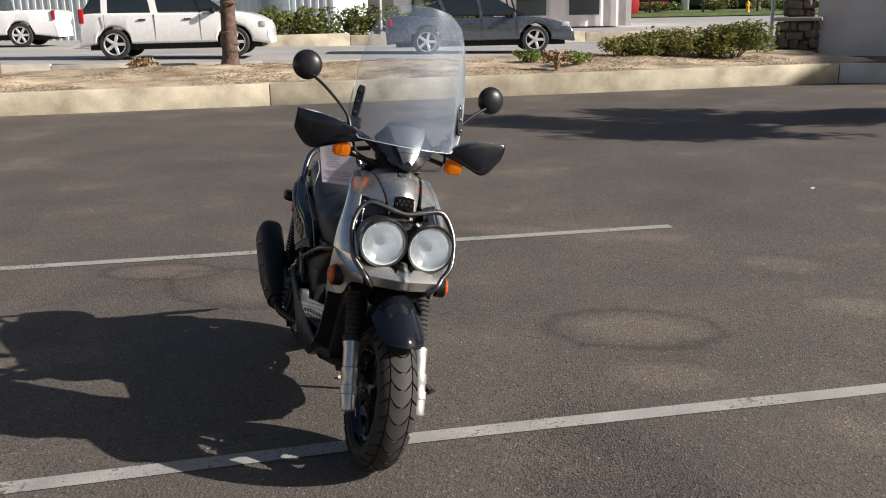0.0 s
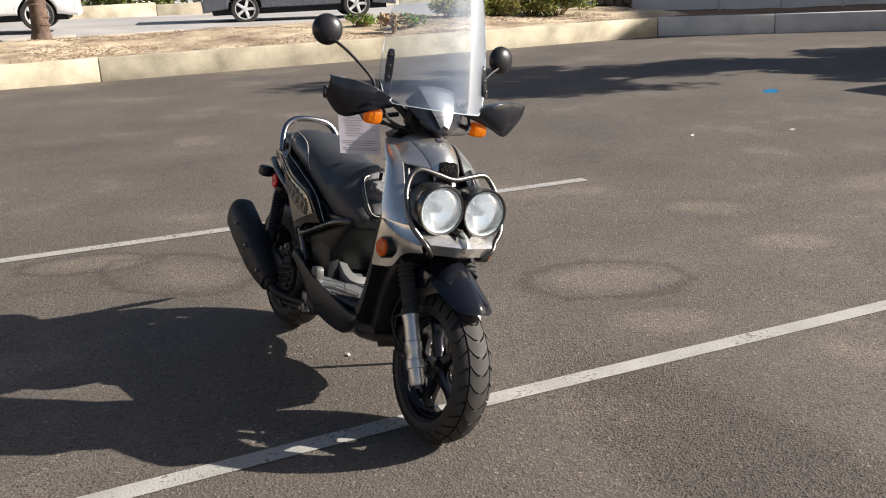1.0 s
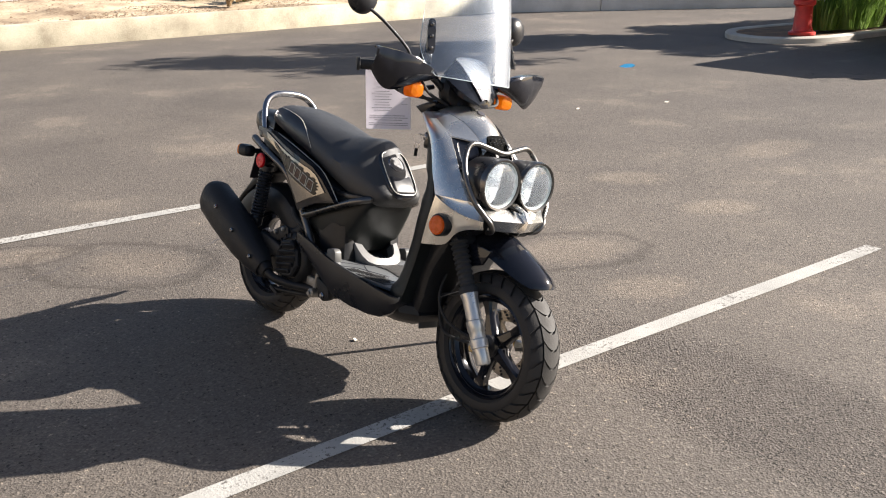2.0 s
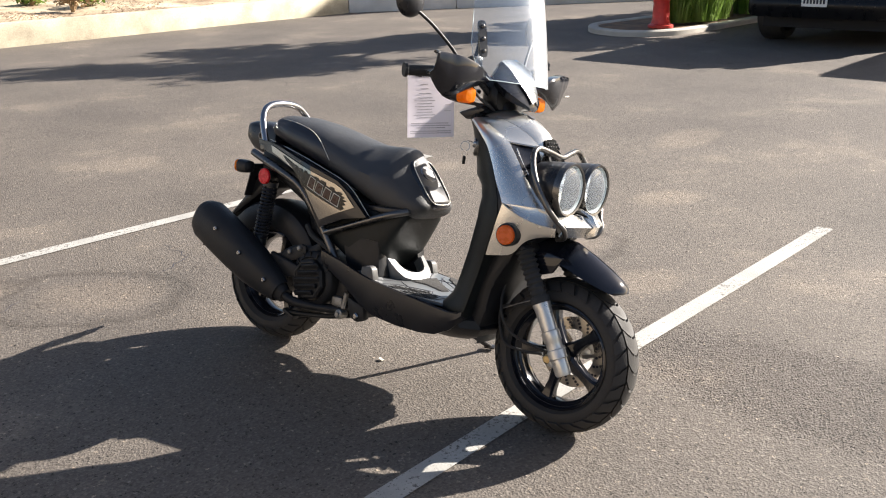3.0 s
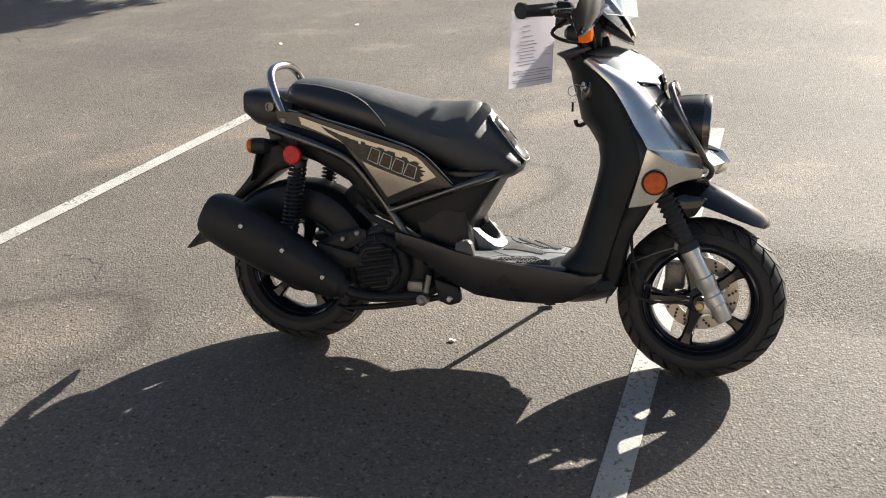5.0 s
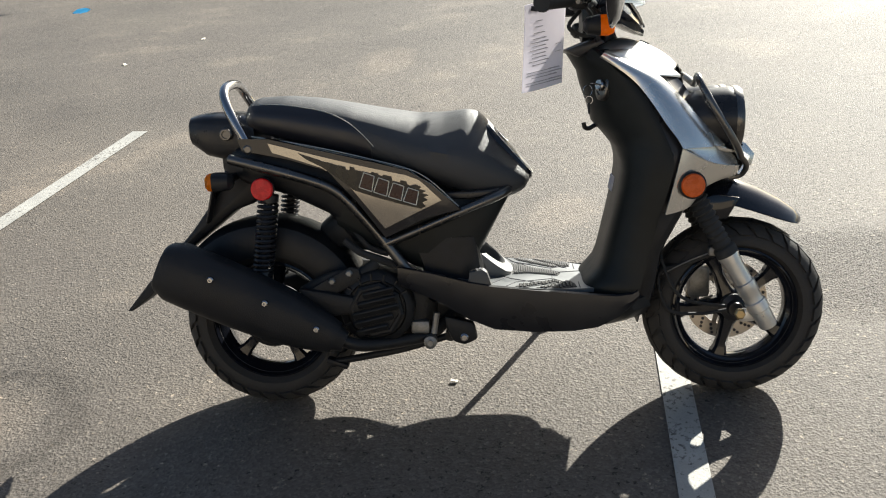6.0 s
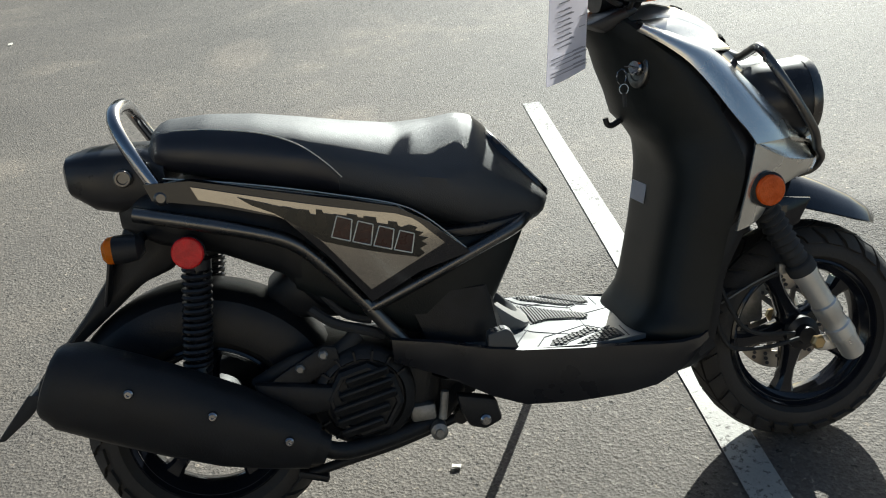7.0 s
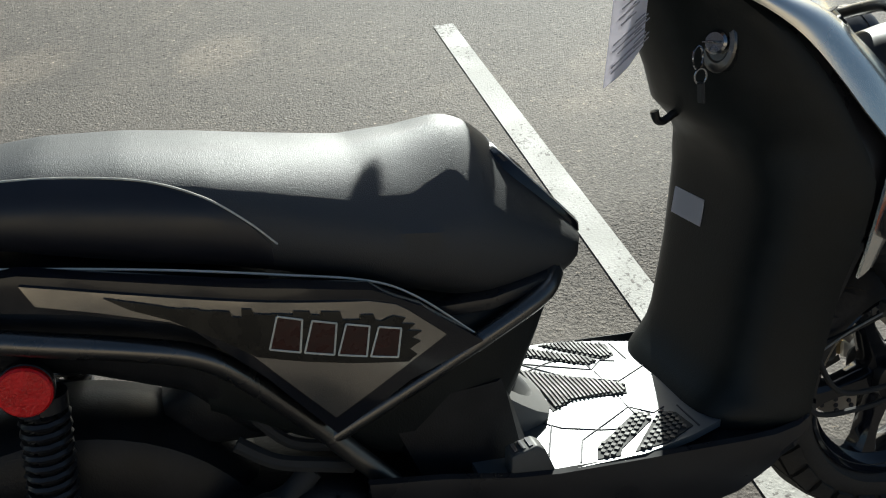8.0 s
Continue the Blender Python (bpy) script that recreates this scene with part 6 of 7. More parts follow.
def cheek(s):
    bm = bmnew()
    add_loft(bm, [[(x0, s * y, 0.345), (x1, s * y, 0.345), (x2, s * y, 0.47), (0.40, s * y, 0.47)] for y, x0, x1, x2 in ((0.085, 0.44, 0.592, 0.545), (0.105, 0.43, 0.586, 0.552), (0.122, 0.43, 0.572, 0.556), (0.130, 0.44, 0.550, 0.545))])
    part("cowl_cheek", bm, PLASTIC, scooter)
both(cheek)

# under-seat cowl
UNDER = [(0.20, 0.50, 0.62, 0.11), (0.30, 0.44, 0.62, 0.128), (0.40, 0.385, 0.62, 0.132), (0.50, 0.365, 0.60, 0.130), (0.545, 0.385, 0.595, 0.126), (0.58, 0.445, 0.59, 0.120), (0.61, 0.50, 0.588, 0.112), (0.635, 0.545, 0.588, 0.10), (0.645, 0.56, 0.585, 0.08)]
bm = bmnew()
add_loft(bm, [oval(x, (a + b) / 2, w, (b - a) / 2, 28, 5) for x, a, b, w in UNDER])
under = part("under_seat_cowl", bm, SHIELD_BLACK, scooter, "black plastic cowl under the seat")
bm = bmnew()
add_loft(bm, [oval(x, (a + b) / 2, w, (b - a) / 2, 28, 5) for x, a, b, w in ((0.46, 0.565, 0.59, 0.12), (0.55, 0.566, 0.592, 0.137), (0.625, 0.572, 0.596, 0.125), (0.655, 0.576, 0.596, 0.10))])
part("seat_hinge_band", bm, SATIN, scooter)

# seat
SEAT = [(-0.028, 0.765, 0.800, 0.075), (-0.016, 0.757, 0.828, 0.098), (0.0, 0.752, 0.841, 0.108), (0.08, 0.728, 0.842, 0.122), (0.167, 0.702, 0.832, 0.130), (0.25, 0.680, 0.816, 0.136), (0.326, 0.655, 0.800, 0.140), (0.42, 0.615, 0.783, 0.142), (0.49, 0.588, 0.783, 0.141), (0.545, 0.565, 0.788, 0.137), (0.572, 0.558, 0.782, 0.130), (0.592, 0.555, 0.765, 0.124), (0.62, 0.555, 0.732, 0.115), (0.65, 0.560, 0.697, 0.104), (0.675, 0.570, 0.664, 0.092), (0.692, 0.582, 0.640, 0.078), (0.700, 0.598, 0.625, 0.060)]
def seat_slope(x):
    return float(np.interp(x, [0.25, 0.48, 0.60, 0.70], [0.06, 0.50, 0.60, 0.35]))
def seat_edge(x):
    """How round the upper edge is: softer at the back, firmer by the nose."""
    return float(np.interp(x, [0.25, 0.45], [0.78, 0.62])), float(np.interp(x, [0.25, 0.45], [0.80, 0.70]))
def seat_ring(x, a, b, w):
    ring = []
    for k in range(48):
        t = 2 * math.pi * k / 48
        c, s = math.cos(t), math.sin(t)
        ey, ez = seat_edge(x)
        y = w * math.copysign(abs(c) ** (0.5 if s <= 0 else ey), c)
        z = (a + b) / 2 + (b - a) / 2 * math.copysign(abs(s) ** (0.58 if s <= 0 else ez), s)
        if s > 0:
            y *= 1 - seat_slope(x) * s ** ez
        ring.append((x, y, z))
    return ring
dense = []
xs = [v[0] for v in SEAT]
for x in np.linspace(-0.028, 0.700, 64):
    dense.append(seat_ring(float(x), *(float(np.interp(x, xs, [v[k] for v in SEAT])) for k in (1, 2, 3))))
bm = bmnew()
add_loft(bm, dense)
seat = part("seat", bm, VINYL, scooter, "long black vinyl seat with pale piping")
def seat_trim(s):
    def on(x, f):
        """A point on the seat's flank, f of the way up."""
        a, b, w = (float(np.interp(x, xs, [v[k] for v in SEAT])) for k in (1, 2, 3))
        sn = 2 * f - 1
        ey, ez = seat_edge(x)
        sv = math.copysign(abs(sn) ** (1 / (0.58 if sn <= 0 else ez)), sn)
        cv = math.sqrt(max(0.0, 1 - sv * sv))
        y = w * cv ** (0.5 if sn <= 0 else ey) * (1 - seat_slope(x) * max(0.0, sn))
        return Vector((x, s * (y + 0.0015), a + (b - a) * f))
    bm = bmnew()
    add_tube(bm, [on(-0.005, 0.86), on(0.05, 0.84), on(0.12, 0.83), on(0.19, 0.80), on(0.245, 0.70), on(0.285, 0.53), on(0.312, 0.36)], 0.0012, 6)
    part("piping", bm, DECAL_LINE, seat, "pale piping")
    # smooth side panel behind the piping
    bm = bmnew()
    grid = []
    for x in np.linspace(-0.012, 0.305, 22):
        x = float(x)
        top = float(np.interp(x, [-0.012, 0.05, 0.12, 0.19, 0.245, 0.285, 0.306], [0.80, 0.83, 0.82, 0.79, 0.69, 0.52, 0.34]))
        grid.append([on(x, 0.10 + (top - 0.10) * k / 7) for k in range(8)])
    add_sheet(bm, grid if s < 0 else [g[::-1] for g in grid], 0.002)
    part("side_panel", bm, VINYL_SMOOTH, seat, "smooth black vinyl flank")
    bm = bmnew()
    add_tube(bm, [(0.0, s * 0.126, 0.748), (0.10, s * 0.138, 0.730), (0.20, s * 0.146, 0.708), (0.30, s * 0.152, 0.682), (0.40, s * 0.154, 0.652), (0.455, s * 0.152, 0.618), (0.52, s * 0.146, 0.552)], 0.0014, 6)
    part("bead", bm, DECAL_LINE, seat, "thin pale bead under the seat")
both(seat_trim)
# plate with the lock on the seat's nose
nose_m = Matrix.Translation((0.635, 0, 0.684)) @ pose(0, 0, 0, 0, 50, 0)
bm = bmnew()
add_loft(bm, [[nose_m @ Vector((0.014 + a * 0.094 * f, b * 0.064 * f, h)) for a, b in [(math.copysign(abs(math.cos(t)) ** 0.5, math.cos(t)), math.copysign(abs(math.sin(t)) ** 0.5, math.sin(t))) for t in (2 * math.pi * k / 28 for k in range(28))]] for f, h in ((1.0, -0.02), (1.0, 0.008), (0.94, 0.014), (0.88, 0.012), (0.84, 0.006))])
nose = part("nose_plate", bm, GLOSS, scooter, "gloss black plate on the seat nose")
bm = bmnew()
add_lathe(bm, [(0.036, 0.0), (0.036, 0.016), (0.030, 0.020), (0.026, 0.017), (0, 0.017)], 28, nose_m @ Matrix.Translation((-0.02, 0, 0)))
part("lock_cap", bm, METER, nose)
bm = bmnew()
for k in (0, 1):
    add_lathe(bm, [(0.010, 0.0185), (0.013, 0.0185), (0.013, 0.0195), (0.010, 0.0195)], 16, nose_m @ Matrix.Translation((-0.032 + 0.02 * k, 0.004, 0)), closed=True)
part("emblem", bm, INK, nose)
bm = bmnew()
add_box(bm, (0.074, 0.096, 0.026), nose_m @ Matrix.Translation((0.060, 0, 0.005)), 0.010, 3)
part("pull", bm, SATIN, nose)
bm = bmnew()
add_tube(bm, [tuple(nose_m @ Vector((0.014 + 0.086 * math.copysign(abs(math.cos(t)) ** 0.5, math.cos(t)), 0.058 * math.copysign(abs(math.sin(t)) ** 0.5, math.sin(t)), 0.0145))) for t in (2 * math.pi * k / 28 for k in range(28))], 0.0016, 6, 1, True)
part("trim_line", bm, DECAL_LINE, nose, "pale line round the plate")

# flank panels
def flank(s):
    base = [(-0.03, 0.745), (0.05, 0.742), (0.20, 0.706), (0.32, 0.676), (0.40, 0.652), (0.455, 0.615), (0.525, 0.548), (0.43, 0.528), (0.335, 0.485), (0.27, 0.58), (0.20, 0.66), (0.10, 0.69), (-0.02, 0.715)]
    def bulge(x, z):
        return 0.150 + 0.046 * math.exp(-((x - 0.30) / 0.22) ** 2) - 0.25 * abs(z - (0.735 - 0.3 * x)) ** 1.5
    def plate(name, poly, lift, material, parent, label="", thick=0.012):
        bm = bmnew()
        # fine grid cut to the outline, so that the panel curves
        vs = [bm.verts.new((x, 0, z)) for x, z in poly]
        f = bm.faces.new(vs)
        for axis, lo, hi in ((0, -0.04, 0.54), (2, 0.46, 0.78)):
            k = lo
            while k < hi:
                co, no = [0, 0, 0], [0, 0, 0]
                co[axis], no[axis] = k, 1
                bmesh.ops.bisect_plane(bm, geom=bm.verts[:] + bm.edges[:] + bm.faces[:], plane_co=co, plane_no=no)
                k += 0.03
        ext = bmesh.ops.extrude_face_region(bm, geom=bm.faces[:])
        back = {v for v in ext["geom"] if isinstance(v, bmesh.types.BMVert)}
        for v in bm.verts:
            y = bulge(v.co.x, v.co.z) + lift
            v.co.y = s * (y - (thick if v in back else 0))
        return part(name, bm, material, parent, label)
    body = plate("flank_panel", base, 0.0, GLOSS, scooter, "gloss black flank with a grey metallic inlay", 0.03)
    inlay = [(0.050, 0.732), (0.12, 0.713), (0.182, 0.697), (0.29, 0.669), (0.395, 0.642), (0.424, 0.629), (0.438, 0.617), (0.479, 0.574), (0.405, 0.542), (0.336, 0.510), (0.261, 0.612), (0.233, 0.640), (0.186, 0.668), (0.12, 0.690), (0.060, 0.708)]
    plate("inlay", inlay, 0.004, INLAY, body, "grey metallic inlay")
    # dark graphic with a ragged upper edge and streaked ends
    rnd = random.Random(11)
    slope = lambda x: 0.690 - 0.285 * (x - 0.187)
    upper = [(0.127, 0.706), (0.180, 0.688)]
    x = 0.186
    while x < 0.40:
        w = rnd.uniform(0.008, 0.022)
        d = rnd.choice((0.0, -0.004, -0.010, -0.005))
        upper += [(x, slope(x) + d), (min(x + w, 0.404), slope(x + w) + d)]
        x += w + 0.0015
    ends = [(0.418, 0.618), (0.432, 0.611), (0.426, 0.606), (0.442, 0.600), (0.432, 0.595), (0.449, 0.589), (0.436, 0.585), (0.446, 0.577), (0.432, 0.572), (0.440, 0.562), (0.428, 0.556)]
    lower = [(0.369, 0.574), (0.31, 0.594), (0.264, 0.611), (0.240, 0.632), (0.215, 0.650), (0.186, 0.671), (0.150, 0.689)]
    plate("decal", upper + ends + lower, 0.0062, DECAL_DARK, body, "dark ragged graphic", 0.003)
    plate("decal_flash", [(0.150, 0.696), (0.188, 0.684), (0.222, 0.655), (0.205, 0.661), (0.182, 0.675)], 0.0052, DECAL_RED, body, "faint red flash", 0.003)
    # plain outlined blocks stand in for the lettering
    for k in range(4):
        x0, w = 0.279 + 0.0355 * k, 0.031
        low = lambda q: 0.6185 - 0.37 * (q - 0.276)
        top = lambda q: 0.654 - 0.40 * (q - 0.292)
        sl = 0.014
        a, b, c, d = (x0, low(x0)), (x0 + w, low(x0 + w)), (x0 + w + sl * 0.6, top(x0 + w + sl * 0.6)), (x0 + sl, top(x0 + sl))
        plate("letter_block", [a, b, c, d], 0.0068, DECAL_FILL, body, "dark red block", 0.003)
        for p, q in ((a, b), (b, c), (c, d), (d, a)):
            bm = bmnew()
            add_tube(bm, [(h[0], s * (bulge(*h) + 0.0072), h[1]) for h in (p, ((p[0] + q[0]) / 2, (p[1] + q[1]) / 2), q)], 0.0012, 6, 2)
            part("stroke", bm, DECAL_LINE, body)
both(flank)

# bent frame tubes
def tubes(s):
    bm = bmnew()
    add_tube(bm, [(-0.055, s * 0.150, 0.695), (0.05, s * 0.168, 0.668), (0.15, s * 0.172, 0.637), (0.205, s * 0.168, 0.612), (0.245, s * 0.162, 0.575), (0.31, s * 0.148, 0.490), (0.36, s * 0.142, 0.420), (0.395, s * 0.140, 0.372)], 0.0135, 14)
    part("frame_tube", bm, STEEL_DARK, scooter)
    bm = bmnew()
    add_tube(bm, [(0.325, s * 0.146, 0.462), (0.42, s * 0.146, 0.498), (0.54, s * 0.142, 0.545), (0.615, s * 0.130, 0.573), (0.645, s * 0.10, 0.585)], 0.0125, 14)
    part("frame_tube", bm, STEEL_DARK, scooter)
both(tubes)

# grab rail
bm = bmnew()
gr = [(-0.004, 0.136, 0.718), (-0.032, 0.130, 0.770), (-0.055, 0.119, 0.816), (-0.068, 0.102, 0.847), (-0.073, 0.074, 0.867), (-0.072, 0.038, 0.876), (-0.071, 0, 0.878)]
add_tube(bm, gr + [(x, -y, z) for x, y, z in gr[-2::-1]], 0.0125, 14)
rail = part("grab_rail", bm, CHROME, scooter, "bent bright metal grab rail")
def rail_bolts(s):
    bm = bmnew()
    add_lathe(bm, [(0.0165, 0), (0.0165, 0.014), (0.0135, 0.017), (0.010, 0.017), (0.009, 0.012), (0, 0.012)], 20, along((-0.073, s * 0.090, 0.754), (-0.073, s * 0.2, 0.754)))
    part("bolt", bm, STEEL_DARK, rail)
    bm = bmnew()
    add_lathe(bm, [(0.0145, 0), (0.0145, 0.008), (0.008, 0.013), (0, 0.013)], 16, along((-0.004, s * 0.146, 0.718), (-0.004, s * 0.3, 0.718)))
    part("end_cap", bm, STEEL_DARK, rail)
both(rail_bolts)

# tail: lamp housing, lens, plate carrier, indicators, mud flap
bm = bmnew()
add_loft(bm, [oval(x, z, w, h, 24, 4) for x, z, w, h in ((-0.181, 0.764, 0.066, 0.026), (-0.174, 0.763, 0.080, 0.038), (-0.150, 0.757, 0.088, 0.050), (-0.135, 0.751, 0.090, 0.056), (-0.10, 0.747, 0.092, 0.061), (-0.04, 0.744, 0.098, 0.060), (0.0, 0.735, 0.105, 0.055))])
tail = part("tail_housing", bm, SATIN, scooter)
bm = bmnew()
add_loft(bm, [oval(x, z, w, h, 24, 4) for x, z, w, h in ((-0.186, 0.764, 0.044, 0.012), (-0.183, 0.764, 0.052, 0.017), (-0.172, 0.764, 0.056, 0.020))])
part("tail_lamp", bm, RED_LENS, tail)
bm = bmnew()
add_loft(bm, [oval(x, z, w, h, 20, 4) for x, z, w, h in ((-0.10, 0.685, 0.06, 0.035), (-0.03, 0.675, 0.125, 0.055), (0.08, 0.655, 0.13, 0.070), (0.18, 0.615, 0.12, 0.085), (0.24, 0.56, 0.11, 0.11), (0.30, 0.53, 0.105, 0.10))])
part("tail_underside", bm, PLASTIC, scooter)
bm = bmnew()
add_prism(bm, [(-0.05, 0.67), (0.02, 0.66), (-0.02, 0.57), (-0.08, 0.55), (-0.235, 0.435), (-0.30, 0.35), (-0.33, 0.33), (-0.305, 0.39), (-0.20, 0.50), (-0.12, 0.60), (-0.10, 0.66)], -0.06, 0.06, 0.012)
part("plate_carrier", bm, PLASTIC, scooter)
bm = bmnew()
add_prism(bm, [(-0.295, 0.365), (-0.325, 0.37), (-0.40, 0.285), (-0.385, 0.285), (-0.33, 0.325)], -0.07, 0.07, 0.004)
part("mud_flap", bm, RUBBER, scooter)
bm = bmnew()
add_box(bm, (0.006, 0.19, 0.11), Matrix.Translation((-0.135, 0, 0.575)) @ pose(0, 0, 0, 0, 14, 0), 0.004)
part("plate_board", bm, SATIN, scooter)
def rear_turn(s):
    bm = bmnew()
    add_tube(bm, [(-0.06, s * 0.06, 0.645), (-0.065, s * 0.14, 0.642)], 0.010, 10, 2)
    add_loft(bm, [[(x, s * 0.165 + y, 0.64 + z) for _, y, z in oval(0, 0, w, h, 20, 3.2)] for x, w, h in ((-0.045, 0.010, 0.010), (-0.055, 0.024, 0.021), (-0.075, 0.028, 0.024), (-0.095, 0.028, 0.024))])
    ind = part("rear_indicator", bm, PLASTIC, scooter, "black indicator with an amber lens")
    bm = bmnew()
    add_loft(bm, [[(x, s * 0.165 + y, 0.64 + z) for _, y, z in oval(0, 0, w, h, 20, 3.2)] for x, w, h in ((-0.093, 0.0275, 0.0235), (-0.107, 0.026, 0.022), (-0.114, 0.018, 0.015))])
    part("lens", bm, AMBER, ind)
    bm = bmnew()
    base = along((0.026, s * 0.145, 0.617), (0.02, s * 0.30, 0.617))
    add_lathe(bm, [(0.012, -0.03), (0.028, -0.002), (0.030, 0.014), (0.027, 0.016), (0, 0.016)], 28, base)
    ref = part("rear_reflector", bm, PLASTIC, scooter, "round red side reflector")
    bm = bmnew()
    add_lathe(bm, [(0.0285, 0.012), (0.0285, 0.021), (0.026, 0.0235), (0, 0.0245)], 28, base)
    part("lens", bm, REFLECTOR_RED, ref)
both(rear_turn)

# shocks
def shock(s):
    a, b = Vector((0.035, s * 0.135, 0.60)), Vector((-0.012, s * 0.135, 0.30))
    bm = bmnew()
    add_rod(bm, a, b, 0.012)
    add_lathe(bm, [(0.026, 0.0), (0.026, 0.018), (0.02, 0.02)], 16, along(a, b))
    add_lathe(bm, [(0.022, 0.2), (0.026, 0.21), (0.026, 0.24), (0.018, 0.25)], 16, along(a, b))
    sh = part("rear_shock", bm, SATIN, scooter, "black coil-over rear shock")
    bm = bmnew()
    m = along(a, b)
    pts = [tuple(m @ Vector((0.024 * math.cos(k * 0.55), 0.024 * math.sin(k * 0.55), 0.018 + 0.19 * k / 170))) for k in range(171)]
    add_tube(bm, pts, 0.0045, 6, 1)
    part("spring", bm, SATIN, sh)
both(shock)

# muffler with its heat shield
bm = bmnew()
MD = (Vector((0.17, -0.195, 0.255)) - Vector((-0.225, -0.205, 0.445)))
MA = Vector((-0.230, -0.205, 0.435))
m0 = along(MA, MA + MD)
rings = []
for d, w, h in ((-0.012, 0.030, 0.040), (-0.008, 0.045, 0.058), (0.0, 0.050, 0.066), (0.02, 0.053, 0.073), (0.10, 0.054, 0.075), (0.22, 0.053, 0.073), (0.32, 0.050, 0.067), (0.39, 0.043, 0.053), (0.45, 0.033, 0.040), (0.495, 0.022, 0.026)):
    ring = []
    q = MA + MD.normalized() * d
    side = Vector((0, 1, 0))
    up = side.cross(MD.normalized()) * -1
    for k in range(28):
        t = 2 * math.pi * k / 28
        c, s = math.cos(t), math.sin(t)
        ring.append(q + side * w * math.copysign(abs(c) ** 0.75, c) + up * h * math.copysign(abs(s) ** 0.75, s))
    rings.append(ring)
add_loft(bm, rings)
muffler = part("muffler", bm, MUFFLER, scooter, "matt black muffler with a bolted heat shield")
bm = bmnew()
grid = []
for d, w, h in ((0.015, 0.053, 0.069), (0.03, 0.057, 0.076), (0.12, 0.058, 0.078), (0.22, 0.057, 0.076), (0.32, 0.054, 0.070), (0.40, 0.045, 0.055), (0.47, 0.033, 0.038)):
    q = MA + MD.normalized() * d
    row = []
    for k in range(15):
        t = radians(180 - 115 + 230 * k / 14)
        c, s = math.cos(t), math.sin(t)
        row.append(q + Vector((0, 1, 0)) * w * math.copysign(abs(c) ** 0.8, c) + up * h * math.copysign(abs(s) ** 0.8, s))
    grid.append(row)
add_sheet(bm, grid, 0.003)
part("heat_shield", bm, MUFFLER, muffler)
for x, y, z in ((-0.097, -0.262, 0.409), (0.033, -0.258, 0.344), (0.154, -0.243, 0.269)):
    bm = bmnew()
    add_lathe(bm, [(0.0085, -0.012), (0.0085, 0.003), (0.006, 0.006), (0.003, 0.006), (0.003, 0.003), (0, 0.003)], 16, along((x, y, z), (x, y - 1, z)))
    part("bolt", bm, CHROME, muffler)
bm = bmnew()
add_tube(bm, [(0.19, -0.195, 0.242), (0.225, -0.192, 0.217), (0.27, -0.175, 0.204), (0.36, -0.135, 0.202), (0.44, -0.10, 0.215), (0.50, -0.05, 0.28), (0.50, 0.0, 0.34)], 0.0165, 14)
part("exhaust_pipe", bm, ENGINE, muffler)
bm = bmnew()
add_prism(bm, [(0.10, 0.36), (0.25, 0.33), (0.27, 0.29), (0.16, 0.28), (0.11, 0.32)], -0.175, -0.15, 0.008)
part("hanger", bm, ENGINE, muffler)
bm = bmnew()
add_prism(bm, [(0.10, 0.335), (0.15, 0.365), (0.235, 0.408), (0.258, 0.402), (0.262, 0.372), (0.225, 0.352), (0.16, 0.318)], -0.158, -0.146, 0.004)
arm = part("muffler_bracket", bm, ENGINE, muffler)
for x, z in ((0.187, 0.372), (0.232, 0.392)):
    bm = bmnew()
    add_lathe(bm, [(0.0095, 0), (0.0095, 0.008), (0.006, 0.011), (0, 0.011)], 6, along((x, -0.157, z), (x, -1, z)))
    part("bolt", bm, CAST, arm)

# engine: crankcase, fan cover with slats, drive case, rear inner guard
bm = bmnew()
add_box(bm, (0.30, 0.24, 0.16), Matrix.Translation((0.30, 0, 0.29)) @ pose(0, 0, 0, 0, 8, 0), 0.04, 3)
add_box(bm, (0.18, 0.16, 0.13), Matrix.Translation((0.44, 0, 0.29)), 0.03)
engine = part("engine", bm, ENGINE, scooter, "black engine with a slatted fan cover")
fm = along((0.297, -0.115, 0.295), (0.297, -1, 0.295))
bm = bmnew()
add_lathe(bm, [(0.098, 0), (0.098, 0.03), (0.092, 0.040), (0.078, 0.046), (0.074, 0.040), (0, 0.040)], 40, fm)
fan = part("fan_cover", bm, ENGINE, engine)
bm = bmnew()
add_lathe(bm, [(0.073, 0.03), (0.073, 0.056), (0.066, 0.062), (0.060, 0.062), (0.058, 0.056), (0, 0.056)], 8, fm @ Matrix.Rotation(radians(22.5 + 12), 4, "Z"))
part("fan_cap", bm, ENGINE, fan, smooth=False)
for k in range(5):
    bm = bmnew()
    add_box(bm, (0.122 - 0.020 * abs(k - 2), 0.010, 0.019), Matrix.Translation((0.297 - 0.005 * (k - 2), -0.178, 0.343 - 0.0245 * k)) @ pose(0, 0, 0, 0, -12, 0) @ pose(0, 0, 0, 28, 0, 0), 0.003, 1)
    part("slat", bm, ENGINE, fan)
for k in range(11):
    a = radians(30 + 22 * k)
    bm = bmnew()
    add_box(bm, (0.018, 0.01, 0.004), Matrix.Translation((0.297 + 0.085 * math.cos(a), -0.158, 0.295 + 0.085 * math.sin(a))) @ pose(0, 0, 0, 0, -math.degrees(a), 0))
    part("fin", bm, ENGINE, fan)
bm = bmnew()
add_prism(bm, [(-0.09, 0.30), (-0.03, 0.33), (0.12, 0.36), (0.30, 0.35), (0.40, 0.30), (0.38, 0.22), (0.20, 0.20), (-0.02, 0.18), (-0.08, 0.22)], 0.075, 0.165, 0.025, 3)
part("drive_case", bm, ENGINE, engine)
bm = bmnew()
